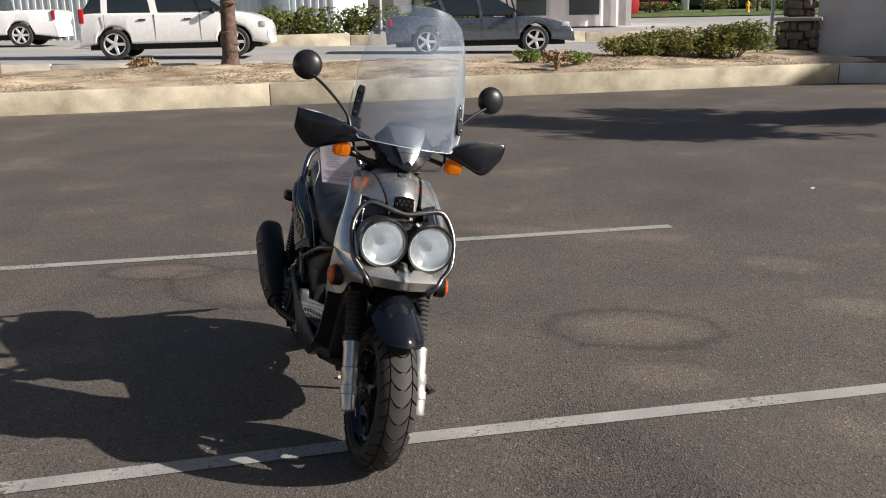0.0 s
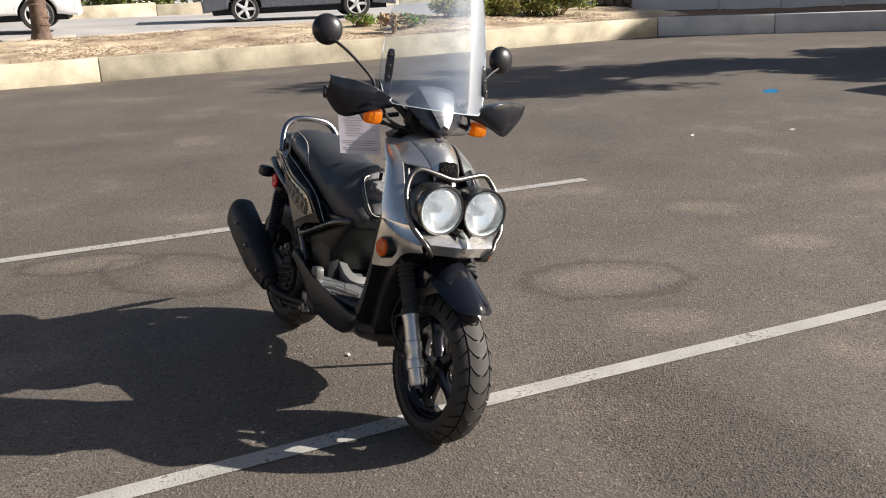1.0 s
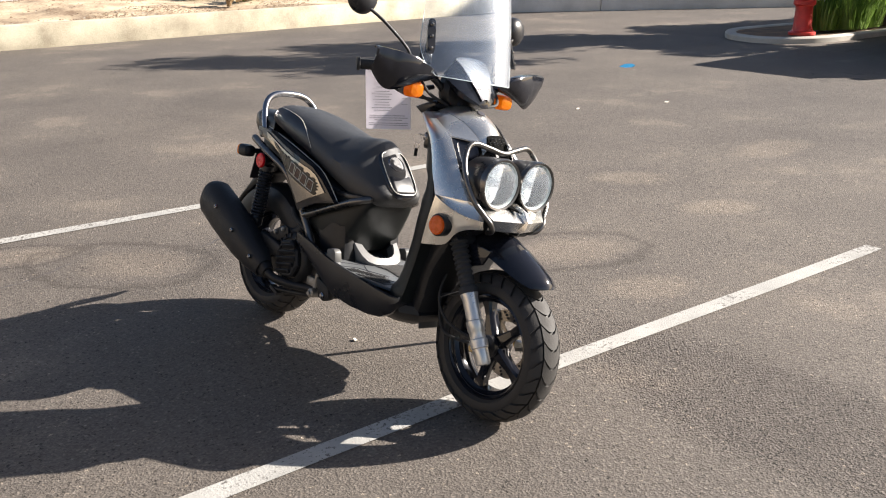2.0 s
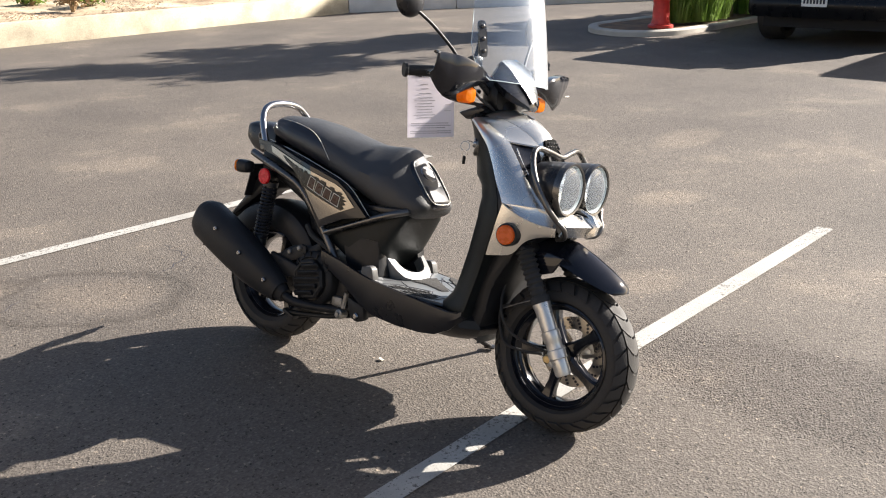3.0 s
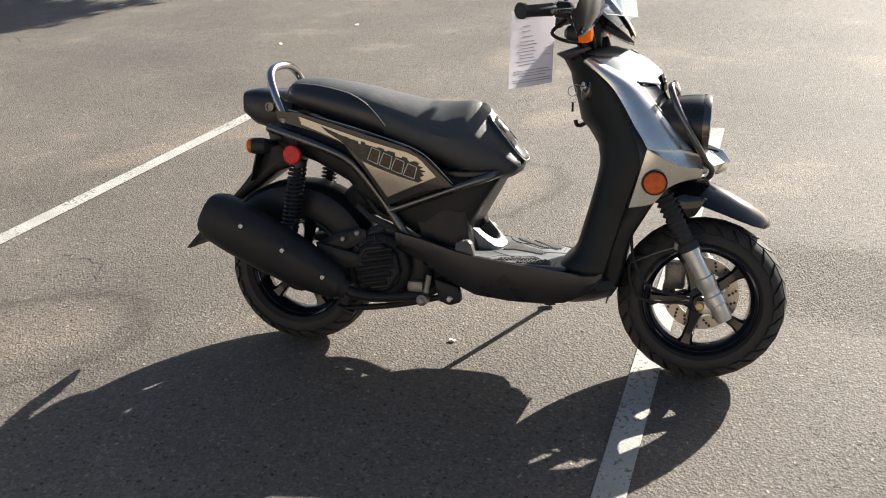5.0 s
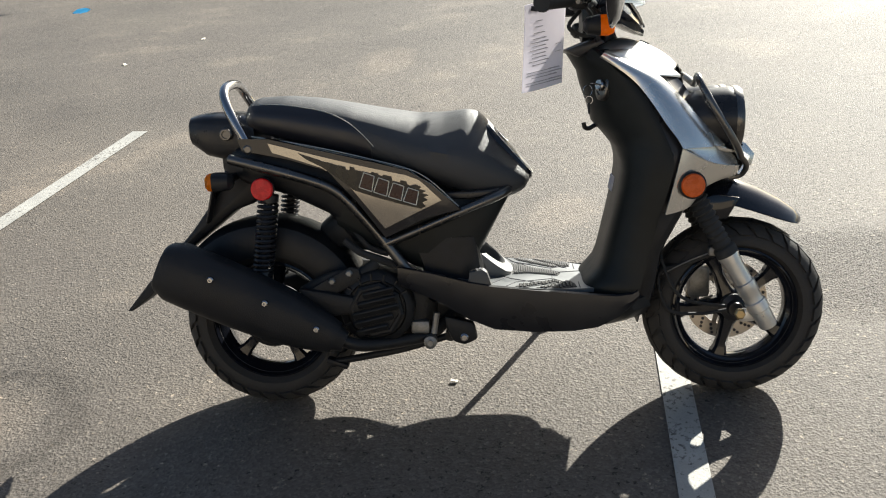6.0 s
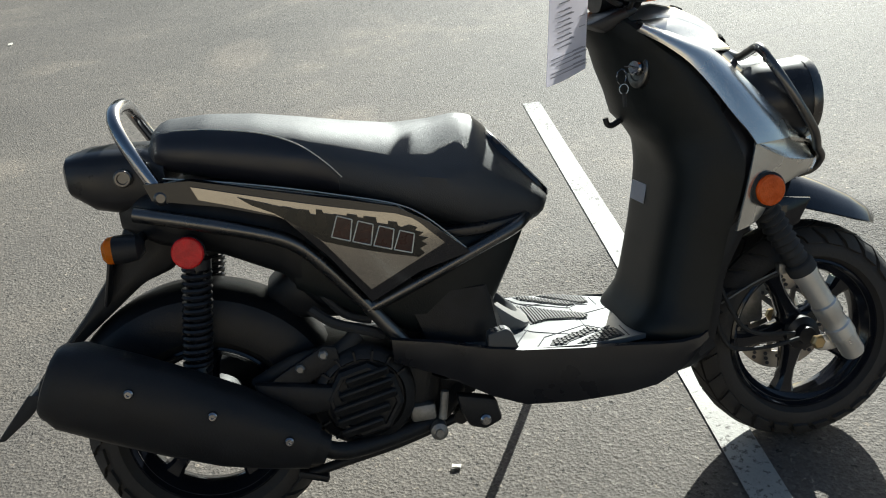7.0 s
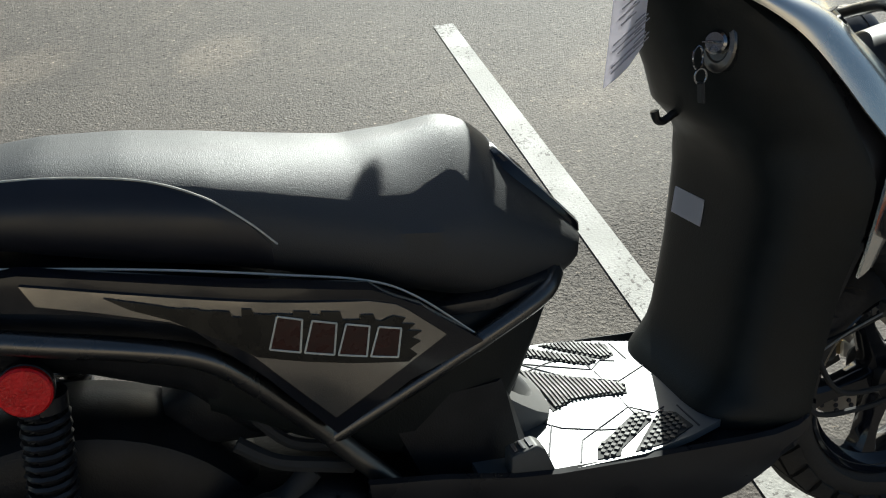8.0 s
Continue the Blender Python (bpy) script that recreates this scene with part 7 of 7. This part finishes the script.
add_prism(bm, [(-0.04, 0.27), (-0.01, 0.285), (0.12, 0.32), (0.19, 0.37), (0.25, 0.385), (0.24, 0.33), (0.13, 0.275), (0.0, 0.215), (-0.04, 0.225)], -0.125, -0.09, 0.012)
part("swing_arm", bm, ENGINE, engine)
bm = bmnew()
add_tube(bm, [(0.10, -0.11, 0.335), (0.18, -0.13, 0.375), (0.26, -0.13, 0.385), (0.30, -0.12, 0.41)], 0.016, 10)
add_tube(bm, [(0.22, -0.12, 0.47), (0.26, -0.13, 0.44), (0.31, -0.13, 0.42), (0.35, -0.12, 0.40)], 0.010, 8)
add_tube(bm, [(0.24, -0.10, 0.50), (0.28, -0.11, 0.45), (0.33, -0.11, 0.43)], 0.008, 8)
part("hose", bm, RUBBER, engine)
bm = bmnew()
add_box(bm, (0.05, 0.03, 0.035), Matrix.Translation((0.405, -0.12, 0.235)), 0.008)
add_lathe(bm, [(0.017, 0), (0.017, 0.03), (0.008, 0.034), (0.008, 0.04), (0, 0.04)], 16, along((0.43, -0.115, 0.197), (0.43, -1, 0.197)))
add_rod(bm, (0.44, -0.135, 0.22), (0.45, -0.135, 0.275), 0.008)
part("link", bm, CAST, engine)
bm = bmnew()
add_prism(bm, [(0.47, 0.27), (0.545, 0.25), (0.555, 0.205), (0.52, 0.19), (0.49, 0.20), (0.475, 0.235)], -0.155, -0.125, 0.008)
bracket = part("stand_bracket", bm, ENGINE, engine)
bm = bmnew()
add_lathe(bm, [(0.011, 0), (0.011, 0.006), (0.007, 0.010), (0, 0.010)], 12, along((0.52, -0.154, 0.213), (0.52, -1, 0.213)))
part("bolt", bm, CHROME, bracket)
bm = bmnew()
add_tube(bm, [(0.172, -0.125, 0.146), (0.26, -0.105, 0.153), (0.36, -0.10, 0.170), (0.48, -0.09, 0.20)], 0.0095, 10)
add_tube(bm, [(0.22, 0.05, 0.165), (0.26, 0.09, 0.17), (0.36, 0.10, 0.18), (0.48, 0.09, 0.20)], 0.014, 10)
add_rod(bm, (0.48, -0.10, 0.20), (0.48, 0.10, 0.20), 0.014)
add_box(bm, (0.06, 0.03, 0.014), Matrix.Translation((0.180, -0.122, 0.142)) @ pose(0, 0, 0, 0, 20, 0), 0.004)
part("centre_stand", bm, ENGINE, scooter)
bm = bmnew()
add_sheet(bm, [[(RA.x + rr * math.cos(radians(a)), yy, RA.z + rr * math.sin(radians(a))) for rr, yy in ((0.185, -0.082), (0.235, -0.086), (0.262, -0.076), (0.276, -0.05), (0.280, 0), (0.276, 0.05), (0.262, 0.076), (0.235, 0.086), (0.185, 0.082))] for a in range(8, 152, 6)], 0.004)
part("rear_hugger", bm, PLASTIC, scooter)
bm = bmnew()
add_loft(bm, [oval(x, z, w, h, 20, 4, 0.03) for x, z, w, h in ((0.14, 0.47, 0.06, 0.03), (0.20, 0.49, 0.10, 0.06), (0.30, 0.49, 0.11, 0.07), (0.38, 0.46, 0.10, 0.06))])
part("air_box", bm, PLASTIC, engine)
# side stand on the far side
bm = bmnew()
foot = SCOOTER_M.inverted() @ Vector((-0.105, 3.69, 0.010))
add_tube(bm, [(0.64, 0.11, 0.225), tuple((Vector((0.64, 0.11, 0.225)) + foot) / 2 + Vector((0.004, 0, 0.004))), tuple(foot)], 0.0105, 10)
add_box(bm, (0.04, 0.03, 0.008), Matrix.Translation(foot) @ pose(0, 0, 0, 13, 0, 20), 0.003)
part("side_stand", bm, SATIN, scooter, "black steel side stand touching the asphalt")

# headlamps
def headlamp(s):
    c = Vector((1.203, s * 0.0785, 0.740))
    m = along(c, c + Vector((1, 0, -0.02)))
    bm = bmnew()
    add_lathe(bm, [(0.03, -0.115), (0.055, -0.11), (0.068, -0.09), (0.075, -0.05), (0.078, -0.015), (0.079, 0.012), (0.075, 0.018), (0.0715, 0.016), (0.0705, 0.002), (0.068, 0.0), (0.062, -0.04), (0.04, -0.1)], 44, m, closed=True)
    lamp = part("headlamp", bm, SATIN, scooter, "round clear headlamp in a black bucket")
    bm = bmnew()
    prof = [(0.069, 0.001)] + [(0.067 * math.sqrt(1 - k / 12), -0.026 * (k / 12)) for k in range(1, 12)] + [(0.010, -0.027), (0.0, -0.027)]
    add_lathe(bm, [q for a, b in zip(prof, prof[1:]) for q in (a, ((a[0] + b[0]) / 2, (a[1] + b[1]) / 2))] + prof[-1:], 120, m, cap=False)
    mi = m.inverted()
    for v in bm.verts:
        q = mi @ v.co
        r = math.hypot(q.x, q.y)
        if 0.014 < r < 0.066:
            th = math.atan2(q.y, q.x)
            v.co = m @ (q + Vector((0, 0, 0.0007 * math.cos(7 * th + r * 60) * (r / 0.066) + 0.0002 * math.sin(q.x * 300 + 1))))
    part("reflector", bm, LAMP_MIRROR, lamp)
    bm = bmnew()
    add_lathe(bm, [(0.013, -0.028), (0.013, -0.010), (0.010, -0.004), (0, -0.003)], 20, m)
    part("bulb_shield", bm, CHROME, lamp)
    bm = bmnew()
    add_lathe(bm, [(0.0795, 0.000), (0.0805, 0.010), (0.077, 0.0195), (0.0715, 0.0175), (0.0715, 0.008)], 44, m, closed=True)
    part("bezel", bm, STEEL_DARK, lamp)
    bm = bmnew()
    add_lathe(bm, [(0.071, 0.006), (0.066, 0.012), (0.05, 0.0185), (0.03, 0.022), (0, 0.0235), (0, 0.0205), (0.03, 0.019), (0.05, 0.0155), (0.066, 0.009), (0.071, 0.003)], 44, m, closed=True)
    glass = part("lens", bm, LENS, lamp)
    bm = bmnew()
    add_lathe(bm, [(0.0715, 0.009), (0.0710, 0.0140), (0.0695, 0.0145), (0.0680, 0.0115), (0.0690, 0.006)], 44, m, closed=True)
    part("lens_rim", bm, GLASS_RIM, lamp)
    glass.visible_shadow = False
both(headlamp)
bm = bmnew()
add_box(bm, (0.10, 0.20, 0.10), Matrix.Translation((1.11, 0, 0.745)), 0.02)
part("lamp_bracket", bm, SATIN, scooter)
# lip below the lamps
bm = bmnew()
add_sheet(bm, [[(1.15 + 0.02 * (1 - abs(t)), 0.15 * t, 0.672), (1.20 + 0.035 * (1 - abs(t)), 0.135 * t, 0.66), (1.235 + 0.035 * (1 - abs(t)), 0.11 * t, 0.635), (1.215 + 0.03 * (1 - abs(t)), 0.11 * t, 0.605)] for t in (-1, -0.7, -0.35, 0, 0.35, 0.7, 1)], 0.006)
lip = part("lower_lip", bm, SILVER, scooter)
# dark discs paint the shade of two holes in the lip
for s in (-1, 1):
    bm = bmnew()
    add_lathe(bm, [(0.006, 0), (0.006, 0.006), (0, 0.006)], 12, along((1.232, s * 0.055, 0.645), (1.5, s * 0.055, 0.70)))
    part("shaded_hole", bm, INK, lip)
bm = bmnew()
add_loft(bm, [[(1.205, -w, z + 0.004), (1.205, w, z + 0.004), (x, w * 0.25, z), (x, -w * 0.25, z)] for x, z, w in ((1.225, 0.682, 0.012), (1.262, 0.668, 0.018), (1.284, 0.640, 0.024), (1.276, 0.612, 0.026), (1.250, 0.600, 0.02))])
part("ridge", bm, SILVER, lip)
# dark triangles laid on the lip, painted shade of the recesses beside the ridge
for q in (-1, 1):
    bm = bmnew()
    add_sheet(bm, [[(1.190, q * 0.022, 0.683), (1.225, q * 0.020, 0.6785), (1.252, q * 0.020, 0.668)], [(1.190, q * 0.060, 0.681), (1.215, q * 0.042, 0.6775), (1.249, q * 0.022, 0.668)]], 0.006 * -q)
    part("recess_shade", bm, HOLE_SHADE, lip)
# lamp guard: one bent tube round the lamps
bm = bmnew()
gp = [(1.218, 0.135, 0.648), (1.195, 0.165, 0.69), (1.150, 0.172, 0.765), (1.122, 0.150, 0.823), (1.116, 0.118, 0.847), (1.124, 0.06, 0.838), (1.130, 0.0, 0.826)]
add_tube(bm, gp + [(x, -y, z) for x, y, z in gp[-2::-1]], 0.0088, 12)
guard = part("lamp_guard", bm, STEEL_DARK, scooter, "bent dark steel tube guard round the headlamps")
def guard_ends(s):
    bm = bmnew()
    add_tube(bm, [(1.218, s * 0.135, 0.648), (1.236, s * 0.118, 0.625), (1.228, s * 0.098, 0.600), (1.20, s * 0.09, 0.592)], 0.0075, 10)
    part("guard_leg", bm, STEEL_DARK, guard)
both(guard_ends)

# handlebar group
bm = bmnew()
hb = [(0.735, 0.315, 1.036), (0.80, 0.22, 1.045), (0.865, 0.13, 1.035), (0.885, 0.06, 0.985), (0.885, 0, 0.97)]
add_tube(bm, hb + [(x, -y, z) for x, y, z in hb[-2::-1]], 0.0115, 12)
bars = part("handlebar", bm, SATIN, scooter)
bars.location = (0, 0.012, -0.006)
bm = bmnew()
add_loft(bm, [oval(x, z, w, h, 24, 3) for x, z, w, h in ((0.845, 1.0, 0.055, 0.05), (0.87, 1.005, 0.085, 0.055), (0.90, 1.0, 0.09, 0.055), (0.915, 0.99, 0.08, 0.045))])
add_rod(bm, (0.895, 0, 0.97), (0.915, 0, 0.92), 0.035)
part("bar_cover", bm, PLASTIC, bars)
def grip(s):
    a, b = Vector((0.735, s * 0.315, 1.036)), Vector((0.80, s * 0.215, 1.045))
    bm = bmnew()
    prof = [(0.0, -0.004), (0.021, -0.004), (0.022, 0.004), (0.0165, 0.008)]
    for k in range(11):
        prof += [(0.0165, 0.012 + k * 0.0085), (0.0175, 0.016 + k * 0.0085)]
    prof += [(0.018, 0.115), (0.0, 0.116)]
    add_lathe(bm, prof, 20, along(a, b))
    part("grip", bm, RUBBER, bars)
    bm = bmnew()
    add_box(bm, (0.05, 0.05, 0.045), Matrix.Translation((0.825, s * 0.185, 1.045)), 0.012)
    part("switch_box", bm, PLASTIC, bars)
    bm = bmnew()
    add_tube(bm, [(0.85, s * 0.19, 1.045), (0.845, s * 0.24, 1.04), (0.815, s * 0.31, 1.035)], [0.008, 0.007, 0.006], 8)
    part("brake_lever", bm, STEEL_DARK, bars)
    # hand guard: a pointed shell before the grip
    bm = bmnew()
    rows = []
    for x, y, zt, zb in ((0.915, 0.135, 1.032, 1.024), (0.925, 0.165, 1.054, 1.016), (0.929, 0.205, 1.072, 1.006), (0.926, 0.25, 1.084, 0.990), (0.918, 0.289, 1.090, 0.975), (0.909, 0.315, 1.092, 0.973), (0.903, 0.337, 1.093, 0.984), (0.896, 0.360, 1.094, 1.010), (0.893, 0.373, 1.093, 1.030)):
        deep = float(np.interp(y, [0.33, 0.373], [1.0, 0.3]))
        rows.append([(x - 0.046 * deep, s * y, zt - 0.006 * deep), (x - 0.022 * deep, s * (y + 0.001), zt + 0.002), (x + 0.002, s * (y + 0.002), zt - 0.001), (x + 0.006, s * (y + 0.002), zt * 0.9 + zb * 0.1), (x + 0.002, s * (y + 0.002), zt * 0.5 + zb * 0.5), (x - 0.008, s * (y + 0.001), zt * 0.15 + zb * 0.85), (x - 0.022, s * y, zb)])
    rows = [list(r) for r in zip(*(spline(list(col), 4) for col in zip(*rows)))]
    add_sheet(bm, rows if s < 0 else [r[::-1] for r in rows], 0.004)
    part("hand_guard", bm, GLOSS, bars, "gloss black pointed hand guard")
    # indicator
    bm = bmnew()
    c = Vector((0.868, s * 0.203, 0.984))
    add_tube(bm, [(0.86, s * 0.10, 1.0), tuple(c + Vector((-0.01, -s * 0.03, 0)))], 0.008, 8, 2)
    add_loft(bm, [[(c.x + x, c.y + y, c.z + z) for _, y, z in oval(0, 0, w, h, 20, 3.4)] for x, w, h in ((-0.035, 0.008, 0.008), (-0.025, 0.024, 0.020), (0.0, 0.029, 0.0245), (0.006, 0.029, 0.0245))])
    ind = part("front_indicator", bm, PLASTIC, bars, "amber front indicator")
    bm = bmnew()
    add_loft(bm, [[(c.x + x, c.y + y, c.z + z) for _, y, z in oval(0, 0, w, h, 20, 3.4)] for x, w, h in ((0.005, 0.0295, 0.025), (0.026, 0.029, 0.0245), (0.037, 0.024, 0.020), (0.040, 0.012, 0.008))])
    part("lens", bm, AMBER, ind)
    # mirror
    e = Vector((0.755, s * 0.343, 1.235))
    bm = bmnew()
    add_tube(bm, [(0.83, s * 0.185, 1.055), (0.825, s * 0.195, 1.10), (0.79, s * 0.27, 1.17), tuple(e + Vector((0.012, -s * 0.02, -0.03)))], 0.0052, 10)
    mir = part("mirror", bm, ENGINE, bars, "round black mirror on a thin stalk")
    bm = bmnew()
    mm = along(e, e + Vector((1, s * 0.15, 0.05)))
    add_lathe(bm, [(0.0, 0.022), (0.02, 0.020), (0.038, 0.013), (0.048, 0.002), (0.051, -0.010), (0.050, -0.014), (0.047, -0.012), (0.0, -0.011)], 32, mm)
    part("housing", bm, SATIN, mir)
    bm = bmnew()
    add_lathe(bm, [(0.046, -0.0125), (0.046, -0.0145), (0.0, -0.0145)], 32, mm)
    part("mirror_glass", bm, MIRROR, mir)
    # screen bracket
    bm = bmnew()
    k = Vector((0.905, s * 0.180, 1.152))
    T, N = Vector((-0.5, s * 0.86, 0)), Vector((0.86, s * 0.5, 0))
    add_loft(bm, [[k + T * u + Vector((-z * 0.30, -s * z * 0.14, z)) + N * d for u, z in [(0.0125 * math.copysign(abs(math.cos(t)) ** 0.6, math.cos(t)), 0.054 * math.copysign(abs(math.sin(t)) ** 0.4, math.sin(t))) for t in (2 * math.pi * j / 20 for j in range(20))]] for d in (-0.007, 0.007)])
    add_tube(bm, [(0.86, s * 0.15, 1.06), (0.885, s * 0.175, 1.10), (0.90, s * 0.182, 1.15)], 0.006, 8)
    br = part("screen_bracket", bm, SATIN, bars)
    bm = bmnew()
    add_box(bm, (0.028, 0.042, 0.034), Matrix.Translation((0.885, s * 0.176, 1.082)) @ pose(0, 0, 0, 0, -12, s * 25), 0.006)
    part("clamp", bm, SATIN, br)
    for dz in (-0.036, 0.0, 0.036):
        bm = bmnew()
        add_lathe(bm, [(0.006, 0.0), (0.006, 0.004), (0.003, 0.006), (0, 0.006)], 12, along(k + Vector((-dz * 0.30, -s * dz * 0.14, dz)) + N * 0.006, k + Vector((-dz * 0.30, -s * dz * 0.14, dz)) + N))
        part("bolt", bm, STEEL_DARK, br)
both(grip)
# nacelle behind the screen
bm = bmnew()
rings = []
for x, zt, zb, w, wt in ((0.885, 1.092, 1.02, 0.085, 0.055), (0.905, 1.104, 1.005, 0.105, 0.065), (0.930, 1.086, 0.988, 0.104, 0.060), (0.960, 1.052, 0.972, 0.086, 0.046), (0.985, 1.018, 0.962, 0.058, 0.030), (1.002, 0.985, 0.957, 0.026, 0.012)):
    zm = zb + (zt - zb) * 0.42
    rings.append([(x, -wt * 0.5, zt - 0.003), (x, 0, zt), (x, wt * 0.5, zt - 0.003), (x, wt, zt - 0.010), (x, w, zm), (x, w * 0.72, zb + 0.006), (x, w * 0.3, zb), (x, -w * 0.3, zb), (x, -w * 0.72, zb + 0.006), (x, -w, zm), (x, -wt, zt - 0.010)])
add_loft(bm, rings)
nacelle = part("nacelle", bm, GLOSS, bars, "gloss black nacelle with a metallic cover")
bm = bmnew()
add_sheet(bm, [[Vector(r[k]) + Vector((0.002, 0.002 * (1 if r[k][1] > 0 else -1 if r[k][1] < 0 else 0), 0.003)) for k in (3, 2, 1, 0, 10)] for r in rings], 0.003)
part("meter_cover", bm, METER, nacelle)
bm = bmnew()
for a in ([(0.86, -0.17, 1.03), (0.90, -0.15, 0.98), (0.90, -0.08, 0.955), (0.90, -0.03, 0.93)], [(0.84, -0.2, 1.03), (0.865, -0.185, 0.985), (0.88, -0.1, 0.95), (0.89, -0.02, 0.94)], [(0.86, 0.17, 1.03), (0.91, 0.15, 0.975), (0.91, 0.07, 0.955), (0.90, 0.02, 0.93)], [(0.83, -0.17, 1.02), (0.80, -0.21, 0.985), (0.83, -0.17, 0.965), (0.88, -0.06, 0.96)]):
    add_tube(bm, a, 0.005, 8)
part("cable", bm, RUBBER, bars)

# clear wind screen
bm = bmnew()
grid = []
for k in range(15):
    v = k / 14
    z = 1.035 + 0.455 * v
    w = float(np.interp(v, [0, 0.06, 0.18, 0.5, 0.8, 0.94, 1.0], [0.165, 0.19, 0.205, 0.192, 0.165, 0.135, 0.09]))
    row = []
    for j in range(17):
        t = j / 8 - 1
        row.append((1.005 - 0.30 * (z - 1.035) * 0.55 - 0.10 * t * t * (w / 0.2) ** 2 - 0.03 * v * v, w * t, z + 0.01 * (1 - t * t) * (1 if v > 0.9 else 0)))
    grid.append(row)
add_sheet(bm, grid, 0.003)
screen = part("wind_screen", bm, SCREEN, bars, "tall clear acrylic wind screen")
screen.visible_shadow = False
# opaque pale tube paints the glint along the clear screen's lower edge
bm = bmnew()
add_tube(bm, [Vector(q) for q in [r[0] for r in grid[6::-1]] + grid[0][1:] + [r[-1] for r in grid[1:7]]], 0.0012, 6, 1)
part("edge", bm, GLASS_RIM, screen, "pale tube drawn as the glint of the screen edge")

# price sheet in a plastic sleeve, tied to the handlebar
sheet = root("price_sheet", Matrix.Identity(4), "white printed price sheet hanging from the handlebar", "paper")
sheet_at = SCOOTER_M @ Vector((0.742, -0.168, 0.938))
sm = Matrix.Translation(sheet_at) @ Matrix.Rotation(math.atan2(-0.9303, 0.3668) + radians(44), 4, "Z") @ pose(0, 0, 0, 2, 2, 0)
bm = bmnew()
add_sheet(bm, [[sm @ Vector((u * 0.073, 0.004 * math.sin(u * 2 + v), v * 0.104)) for u in (-1, -0.5, 0, 0.5, 1)] for v in (-1, -0.6, -0.2, 0.2, 0.6, 1)], 0.0012)
part("page", bm, PAPER, sheet)
rng = random.Random(8)
LINES = [(0.60, -0.30, 0.16), (0.47, -0.30, 0.18), (0.33, -0.28, 0.26)] + [(0.20 - 0.085 * k, -0.28, rng.uniform(0.30, 0.46)) for k in range(8)] + [(-0.02, 0.72, 0.12), (-0.20, 0.72, 0.14)] + [(-0.56, -0.05, 0.80), (-0.63, 0.0, 0.86), (-0.70, 0.0, 0.62), (-0.80, 0.0, 0.88), (-0.86, 0.0, 0.88)]
for v, u, w in LINES:
    for side in (-1, 1):
        bm = bmnew()
        add_box(bm, (0.146 * w, 0.0008, 0.0015), sm @ Matrix.Translation((u * 0.073, side * 0.0018 - 0.0006 + 0.004 * math.sin(u * 2 + v), v * 0.104)))
        part("text_bar", bm, PRINT, sheet, smooth=False)
for side in (-1, 1):
    for u, w in ((-0.55, 0.022), (-0.15, 0.026), (0.3, 0.03)):
        bm = bmnew()
        add_box(bm, (w, 0.0008, 0.011), sm @ Matrix.Translation((u * 0.073, side * 0.0018 + 0.004 * math.sin(u * 2 + 0.88) - 0.0006, 0.092)) @ pose(0, 0, 0, 0, 12, 0))
        part("heading_bar", bm, INK, sheet, smooth=False)
bm = bmnew()
add_tube(bm, [tuple(sm @ Vector((0.02, 0, 0.102))), tuple(SCOOTER_M @ Vector((0.805, -0.205, 1.05))), tuple(SCOOTER_M @ Vector((0.815, -0.20, 1.075)))], 0.0015, 6)
part("tie", bm, PAPER, sheet)
